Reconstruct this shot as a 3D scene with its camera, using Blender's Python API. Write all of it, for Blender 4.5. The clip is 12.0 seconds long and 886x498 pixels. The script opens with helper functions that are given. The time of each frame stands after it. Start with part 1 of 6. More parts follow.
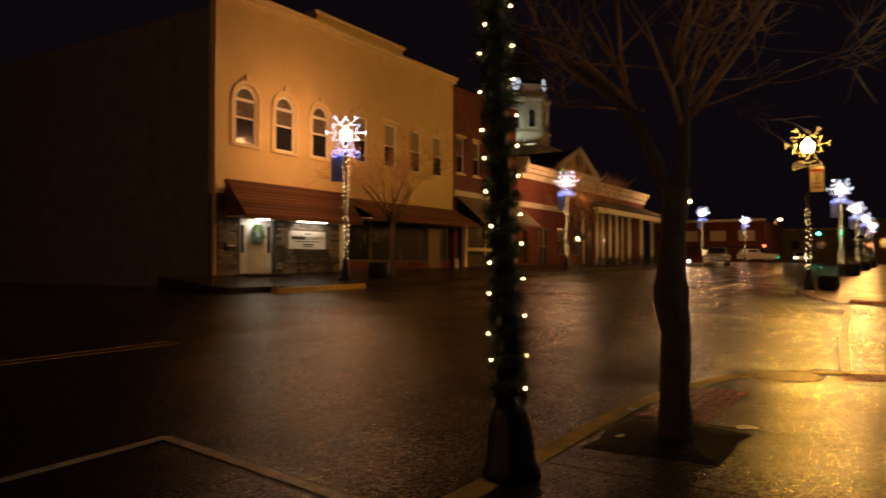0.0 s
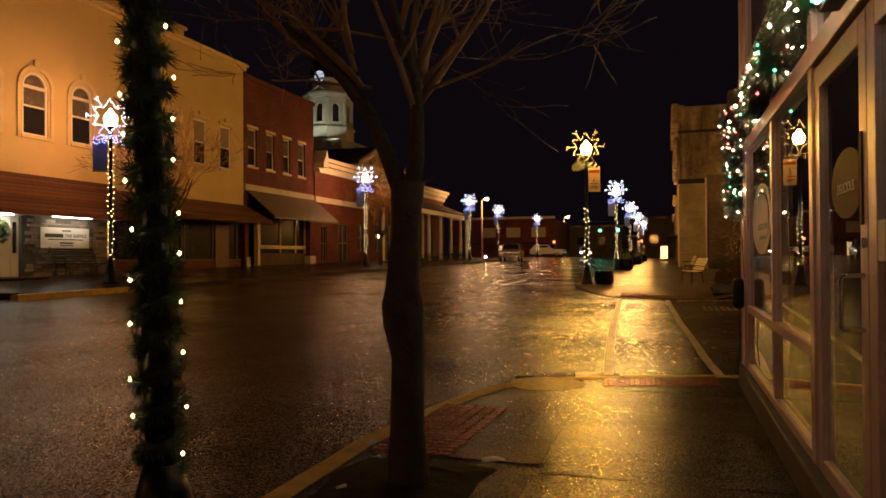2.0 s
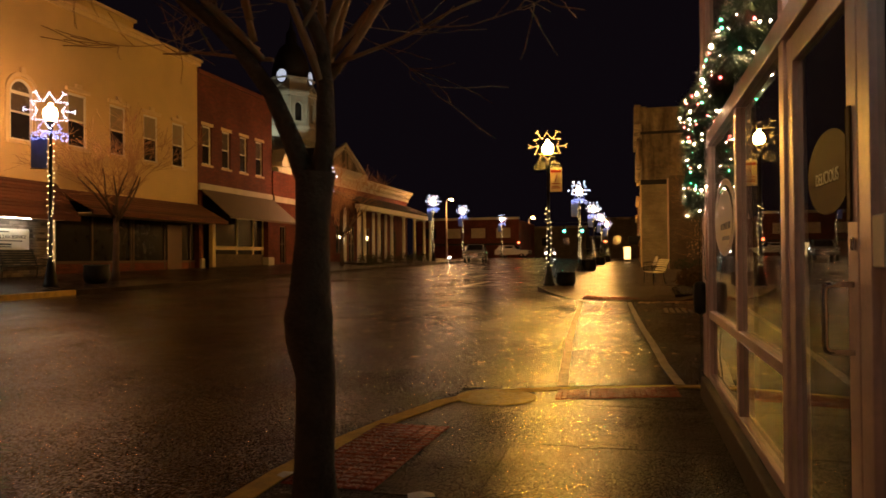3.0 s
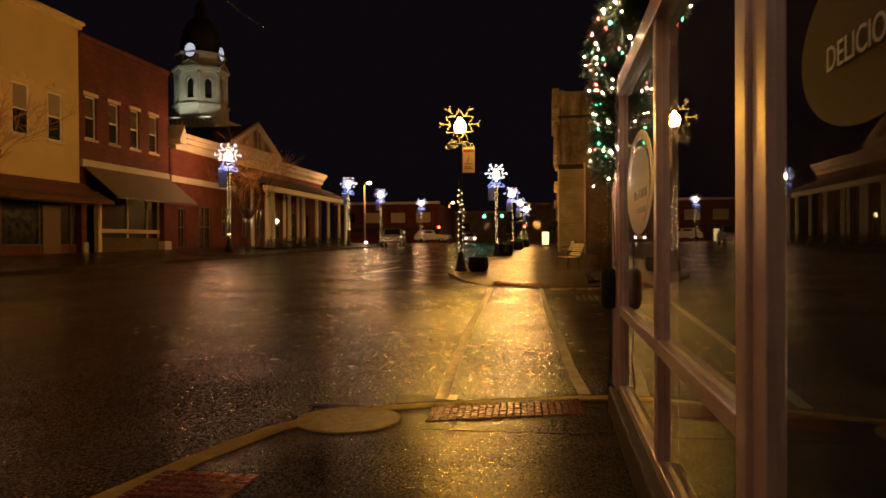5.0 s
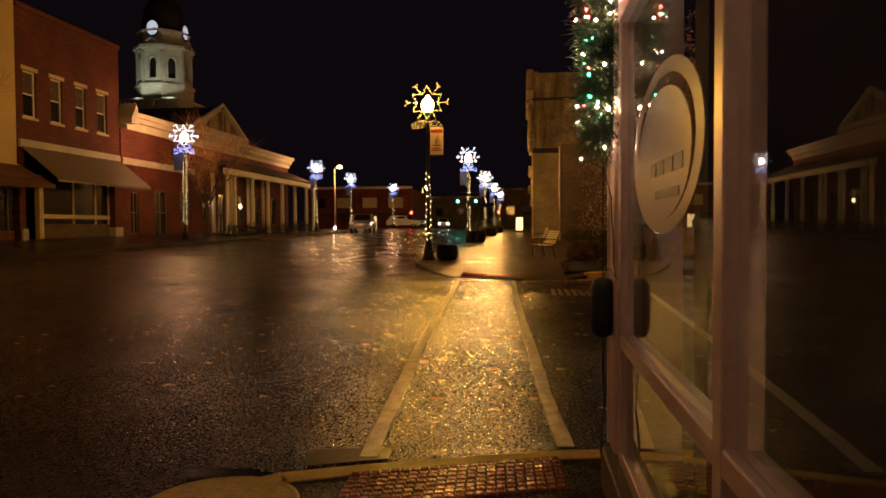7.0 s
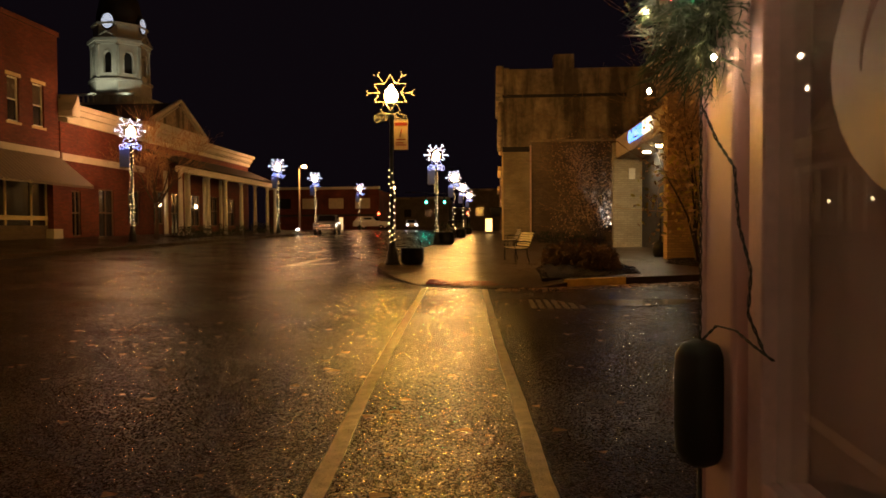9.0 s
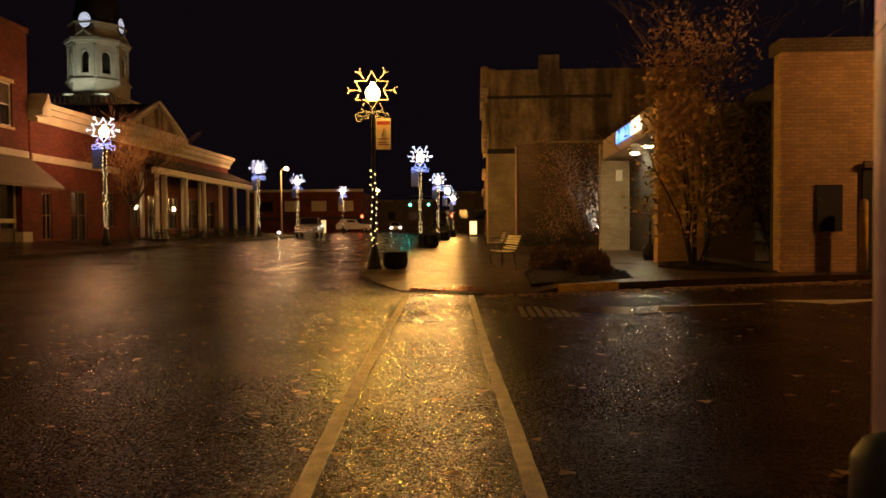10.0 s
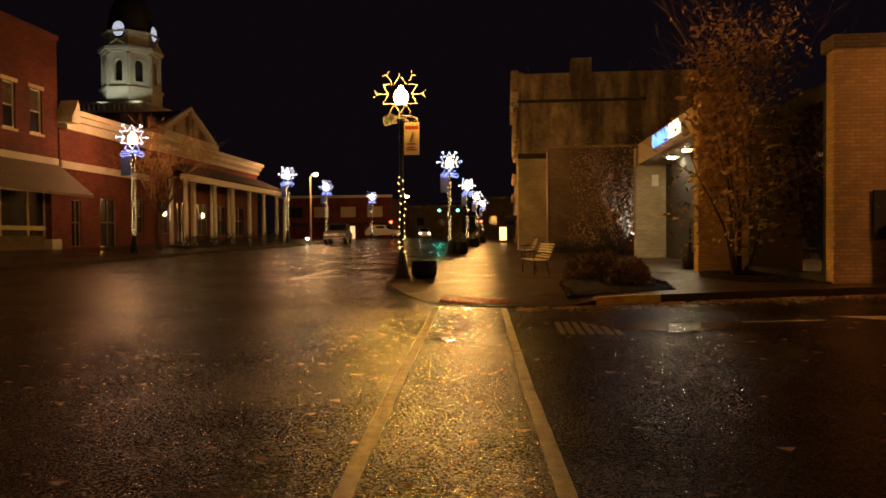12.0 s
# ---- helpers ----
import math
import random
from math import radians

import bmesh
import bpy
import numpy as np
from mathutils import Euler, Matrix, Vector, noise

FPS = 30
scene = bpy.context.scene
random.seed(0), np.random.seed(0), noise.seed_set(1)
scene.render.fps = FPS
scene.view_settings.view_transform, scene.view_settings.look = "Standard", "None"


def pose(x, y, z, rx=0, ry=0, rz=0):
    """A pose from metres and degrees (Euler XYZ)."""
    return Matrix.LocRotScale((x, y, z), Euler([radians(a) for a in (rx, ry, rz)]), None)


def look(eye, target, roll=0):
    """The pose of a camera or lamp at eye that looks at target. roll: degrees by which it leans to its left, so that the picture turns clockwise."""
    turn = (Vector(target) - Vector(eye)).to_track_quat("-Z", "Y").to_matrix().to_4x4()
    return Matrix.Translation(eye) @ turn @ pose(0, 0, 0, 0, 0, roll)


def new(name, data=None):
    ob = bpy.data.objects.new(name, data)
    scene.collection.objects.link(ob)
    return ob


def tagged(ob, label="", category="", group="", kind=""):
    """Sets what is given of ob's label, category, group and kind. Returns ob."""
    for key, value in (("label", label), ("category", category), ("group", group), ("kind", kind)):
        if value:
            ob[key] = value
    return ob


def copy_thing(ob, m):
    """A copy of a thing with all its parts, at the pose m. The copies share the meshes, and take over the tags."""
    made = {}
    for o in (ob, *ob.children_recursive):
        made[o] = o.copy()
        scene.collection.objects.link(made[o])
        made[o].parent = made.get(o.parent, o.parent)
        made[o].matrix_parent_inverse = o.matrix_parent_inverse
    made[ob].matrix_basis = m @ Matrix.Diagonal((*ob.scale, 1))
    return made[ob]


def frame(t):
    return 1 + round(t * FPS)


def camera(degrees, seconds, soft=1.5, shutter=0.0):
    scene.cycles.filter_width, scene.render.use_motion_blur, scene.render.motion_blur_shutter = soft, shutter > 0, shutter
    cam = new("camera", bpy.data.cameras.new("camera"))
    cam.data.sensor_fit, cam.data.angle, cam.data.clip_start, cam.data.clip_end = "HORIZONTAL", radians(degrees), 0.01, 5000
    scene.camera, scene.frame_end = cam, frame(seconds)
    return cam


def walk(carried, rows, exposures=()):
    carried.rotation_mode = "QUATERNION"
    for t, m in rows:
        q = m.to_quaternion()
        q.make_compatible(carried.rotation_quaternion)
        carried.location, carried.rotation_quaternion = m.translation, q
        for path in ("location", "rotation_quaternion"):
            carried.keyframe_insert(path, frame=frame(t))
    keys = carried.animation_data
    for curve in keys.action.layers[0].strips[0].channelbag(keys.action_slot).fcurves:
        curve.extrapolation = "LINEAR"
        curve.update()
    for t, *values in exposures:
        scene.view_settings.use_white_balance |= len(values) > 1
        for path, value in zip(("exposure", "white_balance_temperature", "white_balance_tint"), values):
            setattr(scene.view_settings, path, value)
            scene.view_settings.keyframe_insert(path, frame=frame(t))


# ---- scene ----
cam = camera(63.6, 12.0, soft=1.6, shutter=0.35)
ROWS = [
    (0.0, 0.466, 2.396, 1.171, 32.68, 0.99, 0.1),
    (0.5, 0.497, 2.567, 1.213, 24.8, 0.76, -0.25),
    (1.0, 0.499, 2.858, 1.209, 20.79, 0.68, -0.23),
    (1.5, 0.513, 3.18, 1.228, 17.73, 0.64, -0.25),
    (2.0, 0.572, 3.514, 1.247, 17.44, 0.64, -0.39),
    (2.5, 0.563, 3.832, 1.26, 16.83, 0.63, -0.31),
    (3.0, 0.627, 4.149, 1.259, 14.74, 0.68, -0.48),
    (3.5, 0.703, 4.471, 1.248, 13.33, 0.67, -0.49),
    (5.5, 0.84, 6.17, 1.214, 7.6, -1.08, -0.41),
    (6.0, 0.855, 6.556, 1.242, 7.31, -1.53, -0.45),
    (6.5, 0.812, 6.964, 1.261, 7.06, -1.79, -0.21),
    (7.0, 0.844, 7.369, 1.277, 6.54, -1.76, -0.33),
    (9.0, 0.747, 9.257, 1.288, 4.05, -1.68, -0.34),
    (9.5, 0.747, 9.673, 1.29, 3.01, -1.55, -0.38),
    (10.0, 0.692, 10.024, 1.286, 2.77, -1.46, -0.38),
    (10.5, 0.647, 10.194, 1.332, 2.64, -1.51, -0.44),
    (11.0, 0.633, 10.424, 1.35, 2.5, -1.42, -0.56),
    (11.5, 0.636, 10.61, 1.371, 3.33, -1.35, -0.61),
    (12.0, 0.622, 10.741, 1.36, 5.1, -1.02, -0.41),
]
walk(cam, [(t, pose(x, y, z, 90 + pitch, -roll, yaw)) for t, x, y, z, yaw, pitch, roll in ROWS])

# ---- light of the night ----
world = bpy.data.worlds.new("night")
scene.world = world
world.use_nodes = True
world.node_tree.nodes["Background"].inputs[0].default_value = (1.0, 0.62, 0.95, 1)
world.node_tree.nodes["Background"].inputs[1].default_value = 0.0036
GLOBE, GLOBE_FAR, BULB = 900.0, 200.0, 14.0
SODIUM, WARM = (1.0, 0.52, 0.13), (1.0, 0.72, 0.36)


# ---- materials ----
def material(name, color, rough=0.7, metal=0.0, vary=0.25, scale=4.0, fine=60.0, bump=0.15, spread=0.0, coat=0.0):
    m = bpy.data.materials.new(name)
    m.use_nodes = True
    n, l = m.node_tree.nodes, m.node_tree.links
    b = n["Principled BSDF"]
    geo = n.new("ShaderNodeNewGeometry")
    big, small = n.new("ShaderNodeTexNoise"), n.new("ShaderNodeTexNoise")
    big.inputs["Scale"].default_value, small.inputs["Scale"].default_value = scale, fine
    big.inputs["Detail"].default_value = 5
    l.new(geo.outputs["Position"], big.inputs["Vector"])
    l.new(geo.outputs["Position"], small.inputs["Vector"])
    mix = n.new("ShaderNodeMath")
    mix.operation = "MULTIPLY_ADD"
    l.new(small.outputs["Fac"], mix.inputs[0])
    mix.inputs[1].default_value = 0.5
    l.new(big.outputs["Fac"], mix.inputs[2])
    ramp = n.new("ShaderNodeMapRange")
    ramp.inputs["From Min"].default_value, ramp.inputs["From Max"].default_value = 0.35, 1.1
    ramp.inputs["To Min"].default_value, ramp.inputs["To Max"].default_value = 1 - vary, 1 + vary
    l.new(mix.outputs[0], ramp.inputs["Value"])
    value = ramp.outputs[0]
    if spread:
        info = n.new("ShaderNodeObjectInfo")
        r2 = n.new("ShaderNodeMapRange")
        r2.inputs["To Min"].default_value, r2.inputs["To Max"].default_value = 1 - spread, 1 + spread
        l.new(info.outputs["Random"], r2.inputs["Value"])
        mul = n.new("ShaderNodeMath")
        mul.operation = "MULTIPLY"
        l.new(value, mul.inputs[0])
        l.new(r2.outputs[0], mul.inputs[1])
        value = mul.outputs[0]
    hue = n.new("ShaderNodeVectorMath")
    hue.operation = "SCALE"
    hue.inputs[0].default_value = color
    l.new(value, hue.inputs["Scale"])
    l.new(hue.outputs[0], b.inputs["Base Color"])
    rr = n.new("ShaderNodeMapRange")
    rr.inputs["To Min"].default_value, rr.inputs["To Max"].default_value = max(0.03, rough - 0.12), min(1, rough + 0.12)
    l.new(big.outputs["Fac"], rr.inputs["Value"])
    l.new(rr.outputs[0], b.inputs["Roughness"])
    b.inputs["Metallic"].default_value = metal
    b.inputs["Coat Weight"].default_value = coat
    if bump:
        bp = n.new("ShaderNodeBump")
        bp.inputs["Strength"].default_value, bp.inputs["Distance"].default_value = bump, 0.02
        l.new(mix.outputs[0], bp.inputs["Height"])
        l.new(bp.outputs[0], b.inputs["Normal"])
    return m


def brickwork(name, color, mortar, length=0.22, height=0.075, axis="y", rough=0.85, squash=0.012, vary=0.5):
    """Small bricks of walls that stay far off: a brick pattern in metres on a wall along the given axis."""
    m = material(name, color, rough)
    n, l = m.node_tree.nodes, m.node_tree.links
    b = n["Principled BSDF"]
    geo = n.new("ShaderNodeNewGeometry")
    sep, com = n.new("ShaderNodeSeparateXYZ"), n.new("ShaderNodeCombineXYZ")
    l.new(geo.outputs["Position"], sep.inputs[0])
    add = n.new("ShaderNodeMath")
    l.new(sep.outputs["X"], add.inputs[0])
    l.new(sep.outputs["Y"], add.inputs[1])
    l.new(add.outputs[0], com.inputs["X"])
    l.new(sep.outputs["Z"], com.inputs["Y"])
    t = n.new("ShaderNodeTexBrick")
    t.inputs["Scale"].default_value = 1.0
    t.inputs["Brick Width"].default_value, t.inputs["Row Height"].default_value = length, height
    t.inputs["Mortar Size"].default_value = squash
    t.inputs["Color1"].default_value = (*[c * (1 - vary * 0.5) for c in color], 1)
    t.inputs["Color2"].default_value = (*[min(1, c * (1 + vary * 0.5)) for c in color], 1)
    t.inputs["Mortar"].default_value = (*mortar, 1)
    l.new(com.outputs[0], t.inputs["Vector"])
    big = n.new("ShaderNodeTexNoise")
    big.inputs["Scale"].default_value = 0.7
    big.inputs["Detail"].default_value = 6
    l.new(geo.outputs["Position"], big.inputs["Vector"])
    rng = n.new("ShaderNodeMapRange")
    rng.inputs["From Min"].default_value, rng.inputs["From Max"].default_value = 0.3, 0.7
    rng.inputs["To Min"].default_value, rng.inputs["To Max"].default_value = 0.65, 1.2
    l.new(big.outputs["Fac"], rng.inputs["Value"])
    sc = n.new("ShaderNodeVectorMath")
    sc.operation = "SCALE"
    l.new(t.outputs["Color"], sc.inputs[0])
    l.new(rng.outputs[0], sc.inputs["Scale"])
    l.new(sc.outputs[0], b.inputs["Base Color"])
    bp = n.new("ShaderNodeBump")
    bp.inputs["Strength"].default_value, bp.inputs["Distance"].default_value = 0.6, -0.01
    l.new(t.outputs["Fac"], bp.inputs["Height"])
    l.new(bp.outputs[0], b.inputs["Normal"])
    return m


def wet(name, color, dry=0.55, damp=0.24, scale=0.5, grain=140.0, bump=0.5, vary=0.35, uneven=0.01, shine=1.0):
    """Wet paving: dark stone grains, damp patches that shine, and fine relief."""
    m = material(name, color, 0.4, vary=vary, scale=scale * 4, fine=grain, bump=0)
    n, l = m.node_tree.nodes, m.node_tree.links
    b = n["Principled BSDF"]
    geo = n.new("ShaderNodeNewGeometry")
    patch, g, g2 = n.new("ShaderNodeTexNoise"), n.new("ShaderNodeTexNoise"), n.new("ShaderNodeTexVoronoi")
    patch.inputs["Scale"].default_value, patch.inputs["Detail"].default_value = scale, 6
    g.inputs["Scale"].default_value, g.inputs["Detail"].default_value = grain, 2
    g2.inputs["Scale"].default_value = grain * 0.6
    for o in (patch, g, g2):
        l.new(geo.outputs["Position"], o.inputs["Vector"])
    r = n.new("ShaderNodeMapRange")
    r.inputs["From Min"].default_value, r.inputs["From Max"].default_value = 0.25, 0.75
    r.inputs["To Min"].default_value, r.inputs["To Max"].default_value = damp, dry
    l.new(patch.outputs["Fac"], r.inputs["Value"])
    fine_r = n.new("ShaderNodeMapRange")
    fine_r.inputs["From Min"].default_value, fine_r.inputs["From Max"].default_value = 0.1, 0.75
    fine_r.inputs["To Min"].default_value, fine_r.inputs["To Max"].default_value = -0.11, 0.11
    l.new(g2.outputs["Distance"], fine_r.inputs["Value"])
    tot = n.new("ShaderNodeMath")
    l.new(r.outputs[0], tot.inputs[0])
    l.new(fine_r.outputs[0], tot.inputs[1])
    l.new(tot.outputs[0], b.inputs["Roughness"])
    stretch, sheen, lev = n.new("ShaderNodeMapping"), n.new("ShaderNodeTexNoise"), n.new("ShaderNodeMapRange")
    stretch.inputs["Scale"].default_value = (1.0, 0.35, 1.0)
    l.new(geo.outputs["Position"], stretch.inputs["Vector"])
    l.new(stretch.outputs[0], sheen.inputs["Vector"])
    sheen.inputs["Scale"].default_value, sheen.inputs["Detail"].default_value = 1.1, 7
    lev.inputs["From Min"].default_value, lev.inputs["From Max"].default_value = 0.3, 0.7
    lev.inputs["To Min"].default_value, lev.inputs["To Max"].default_value = 0.09 * shine, 0.44 * shine
    l.new(sheen.outputs["Fac"], lev.inputs["Value"])
    chip, chip_r, both = n.new("ShaderNodeTexNoise"), n.new("ShaderNodeMapRange"), n.new("ShaderNodeMath")
    chip.inputs["Scale"].default_value, chip.inputs["Detail"].default_value, chip.inputs["Roughness"].default_value = grain * 0.36, 5, 0.75
    l.new(geo.outputs["Position"], chip.inputs["Vector"])
    chip_r.inputs["From Min"].default_value, chip_r.inputs["From Max"].default_value = 0.4, 0.62
    chip_r.inputs["To Min"].default_value, chip_r.inputs["To Max"].default_value = 0.05, 1.95
    l.new(chip.outputs["Fac"], chip_r.inputs["Value"])
    both.operation = "MULTIPLY"
    l.new(lev.outputs[0], both.inputs[0])
    l.new(chip_r.outputs[0], both.inputs[1])
    l.new(both.outputs[0], b.inputs["Specular IOR Level"])
    film = n.new("ShaderNodeMath")
    film.operation = "MULTIPLY"
    film.inputs[1].default_value = 0.3
    l.new(both.outputs[0], film.inputs[0])
    l.new(film.outputs[0], b.inputs["Coat Weight"])
    b.inputs["Coat Roughness"].default_value, b.inputs["Coat IOR"].default_value = 0.16, 1.33
    add = n.new("ShaderNodeMath")
    l.new(g.outputs["Fac"], add.inputs[0])
    l.new(g2.outputs["Distance"], add.inputs[1])
    swell, long_way, rise = n.new("ShaderNodeTexNoise"), n.new("ShaderNodeMapping"), n.new("ShaderNodeBump")
    long_way.inputs["Scale"].default_value = (0.5, 1.0, 1.0)
    l.new(geo.outputs["Position"], long_way.inputs["Vector"])
    l.new(long_way.outputs[0], swell.inputs["Vector"])
    swell.inputs["Scale"].default_value, swell.inputs["Detail"].default_value = 2.2, 4
    rise.inputs["Strength"].default_value, rise.inputs["Distance"].default_value = 1.0, uneven
    l.new(swell.outputs["Fac"], rise.inputs["Height"])
    bp = n.new("ShaderNodeBump")
    bp.inputs["Strength"].default_value, bp.inputs["Distance"].default_value = bump, 0.005
    l.new(add.outputs[0], bp.inputs["Height"])
    l.new(rise.outputs[0], bp.inputs["Normal"])
    l.new(bp.outputs[0], b.inputs["Normal"])
    l.new(bp.outputs[0], b.inputs["Coat Normal"])
    return m


def glow(name, color, strength):
    m = bpy.data.materials.new(name)
    m.use_nodes = True
    b = m.node_tree.nodes["Principled BSDF"]
    b.inputs["Base Color"].default_value = (0.8, 0.8, 0.8, 1)
    b.inputs["Emission Color"].default_value = (*color, 1)
    b.inputs["Emission Strength"].default_value = strength
    return m


def plate(name, color, rough):
    """Smooth opaque plate glass."""
    m = bpy.data.materials.new(name)
    m.use_nodes = True
    b = m.node_tree.nodes["Principled BSDF"]
    b.inputs["Base Color"].default_value = (*color, 1)
    b.inputs["Roughness"].default_value = rough
    return m


def glass(name, tint=(0.9, 0.95, 0.95), rough=0.0, ior=1.5):
    m = bpy.data.materials.new(name)
    m.use_nodes = True
    b = m.node_tree.nodes["Principled BSDF"]
    b.inputs["Base Color"].default_value = (*tint, 1)
    b.inputs["Transmission Weight"].default_value = 1
    b.inputs["Roughness"].default_value = rough
    b.inputs["IOR"].default_value = ior
    return m


ASPHALT = wet("wet_asphalt", (0.024, 0.014, 0.0105), 0.27, 0.14, 0.4, 105, 0.65, uneven=0.01, shine=0.9)
CONCRETE = wet("damp_concrete", (0.034, 0.023, 0.016), 0.31, 0.18, 0.9, 150, 0.22, 0.5, 0.012, 0.4)
CONCRETE_BANK = wet("worn_damp_concrete", (0.05, 0.033, 0.022), 0.42, 0.22, 0.8, 100, 0.45, 0.5, 0.01, 0.5)
CONCRETE_DRY = material("kerb_concrete", (0.2, 0.17, 0.13), 0.7, vary=0.35, scale=3)
KERB_YELLOW = material("worn_yellow_paint", (0.55, 0.36, 0.06), 0.6, vary=0.5, scale=6)
LINE_WHITE = wet("worn_white_line", (0.66, 0.6, 0.5), 0.36, 0.24, 2.0, 110, 0.7, 0.5)
LINE_YELLOW = material("yellow_line", (0.5, 0.32, 0.05), 0.5, vary=0.4)
PAVER = wet("red_paver", (0.26, 0.06, 0.03), 0.3, 0.2, 3, 120, 0.4)
LID = wet("yellow_cast_lid", (0.55, 0.4, 0.1), 0.42, 0.3, 3, 40, 1.0)
GRATE = wet("cast_grate", (0.2, 0.16, 0.11), 0.42, 0.3, 3, 60, 0.8)
BLACK = material("black_iron", (0.012, 0.012, 0.013), 0.4, 0.4, bump=0.1)
STUCCO = material("cream_stucco", (0.68, 0.52, 0.26), 0.9, vary=0.12, scale=0.8, fine=30)
CREAM_TRIM = material("cream_trim", (0.72, 0.58, 0.34), 0.8, vary=0.12)
WHITE = material("white_paint", (0.78, 0.76, 0.7), 0.55, vary=0.08)
# grey, darker than the cream front; the side's missing light is in its colour
SIDE_WALL = material("unlit_side_grey", (0.2, 0.19, 0.19), 0.9, vary=0.3, scale=1.5)
# near black; shop backings and the bank doorway carry their shade in it
DARK_WALL = material("near_black_wall", (0.03, 0.03, 0.034), 0.9)
RED_BRICK = brickwork("red_brick", (0.16, 0.033, 0.019), (0.11, 0.045, 0.034))
BUFF_BRICK = brickwork("buff_brick", (0.52, 0.34, 0.18), (0.38, 0.25, 0.14), 0.24, 0.08, squash=0.011, vary=0.3)
TAN_BRICK = brickwork("tan_brick", (0.42, 0.36, 0.25), (0.3, 0.26, 0.19), 0.3, 0.1, vary=0.25)
BROWN_BRICK = brickwork("brown_brick", (0.16, 0.12, 0.085), (0.1, 0.08, 0.06), vary=0.4)
OLD_STUCCO = material("stained_stucco", (0.27, 0.22, 0.15), 0.9, vary=0.95, scale=0.55, fine=3)
stain_nodes, stain_links = OLD_STUCCO.node_tree.nodes, OLD_STUCCO.node_tree.links
stain_in = stain_nodes["Principled BSDF"].inputs["Base Color"]
stain_from = stain_in.links[0].from_socket
stain_geo, stain_map, stain_noise = stain_nodes.new("ShaderNodeNewGeometry"), stain_nodes.new("ShaderNodeMapping"), stain_nodes.new("ShaderNodeTexNoise")
stain_map.inputs["Scale"].default_value = (1.0, 1.0, 0.16)
stain_links.new(stain_geo.outputs["Position"], stain_map.inputs["Vector"])
stain_links.new(stain_map.outputs[0], stain_noise.inputs["Vector"])
stain_noise.inputs["Scale"].default_value, stain_noise.inputs["Detail"].default_value = 0.9, 7
stain_ramp, stain_mix = stain_nodes.new("ShaderNodeMapRange"), stain_nodes.new("ShaderNodeMix")
stain_ramp.inputs["From Min"].default_value, stain_ramp.inputs["From Max"].default_value = 0.48, 0.6
stain_ramp.inputs["To Max"].default_value = 0.8
stain_links.new(stain_noise.outputs["Fac"], stain_ramp.inputs["Value"])
stain_mix.data_type = "RGBA"
stain_links.new(stain_ramp.outputs[0], stain_mix.inputs[0])
stain_links.new(stain_from, stain_mix.inputs[6])
stain_mix.inputs[7].default_value = (0.05, 0.04, 0.03, 1)
stain_links.new(stain_mix.outputs[2], stain_in)
STONE = material("ledge_stone", (0.2, 0.16, 0.125), 0.85, vary=0.3, scale=7, spread=0.55, bump=0.5)
MORTAR = material("mortar", (0.07, 0.06, 0.05), 0.9)
SHINGLE = material("brown_shingle", (0.13, 0.055, 0.03), 0.9, vary=0.3, scale=9, spread=0.3)
METAL_AWNING = material("tan_metal_awning", (0.19, 0.155, 0.12), 0.55, vary=0.25)
LIMESTONE = material("limestone", (0.55, 0.53, 0.46), 0.85, vary=0.2, scale=1.2)
ROOF = material("dark_roof", (0.035, 0.03, 0.028), 0.85)
WINDOW_GREY = material("shaded_window_glass", (0.13, 0.11, 0.09), 0.25, vary=0.2, bump=0.02)
WINDOW_SHADE = material("drawn_window_shade", (0.3, 0.25, 0.17), 0.5, vary=0.15, bump=0.02)
DARK_FRAME = material("dark_window_frame", (0.16, 0.11, 0.07), 0.6)
WINDOW_DARK = material("dark_window_glass", (0.02, 0.02, 0.024), 0.12, vary=0.2, bump=0.02)
WINDOW_BLACK = plate("black_plate_glass", (0.008, 0.008, 0.009), 0.03)
BLIND = material("window_blind", (0.55, 0.48, 0.34), 0.8)
ALU = material("brushed_aluminium", (0.74, 0.57, 0.56), 0.4, 0.2, vary=0.16, scale=12, bump=0.05)
ALU_PINK = material("painted_aluminium", (0.8, 0.58, 0.54), 0.4, 0.1, vary=0.08, bump=0.03)
CHROME = material("chrome", (0.75, 0.73, 0.7), 0.12, 1.0, vary=0.05, bump=0)
CLEAR = glass("clear_glass", ior=1.3)
BARK = material("bark", (0.075, 0.052, 0.038), 0.9, vary=0.5, scale=9, fine=45, bump=1.0)
TWIG = material("twig_bark", (0.34, 0.2, 0.1), 0.8, vary=0.3, scale=12)
NEEDLE = material("pine_needle", (0.05, 0.07, 0.03), 0.6, vary=0.45, scale=14, bump=0)
CABLE = material("green_cable", (0.01, 0.016, 0.011), 0.5, bump=0)
LEAF = material("autumn_leaf", (0.5, 0.33, 0.2), 0.55, vary=0.5, scale=5, bump=0)
LEAF_YELLOW = material("yellow_leaf", (0.5, 0.4, 0.08), 0.6, vary=0.3, scale=5, bump=0)
MULCH = material("bark_mulch", (0.016, 0.011, 0.008), 0.9, vary=0.6, scale=9, fine=40, bump=1.0)
BANNER = material("white_banner", (0.8, 0.72, 0.66), 0.7, vary=0.08)
BANNER_RED = material("red_banner", (0.4, 0.06, 0.05), 0.7)
BANNER_BLUE = material("blue_banner", (0.1, 0.16, 0.5), 0.7)
INK = material("dark_ink", (0.04, 0.04, 0.045), 0.6, bump=0)
DECAL = material("white_vinyl", (0.55, 0.5, 0.48), 0.5, vary=0.05, bump=0)
DECAL_BLUE = material("navy_vinyl", (0.02, 0.03, 0.12), 0.5, bump=0)
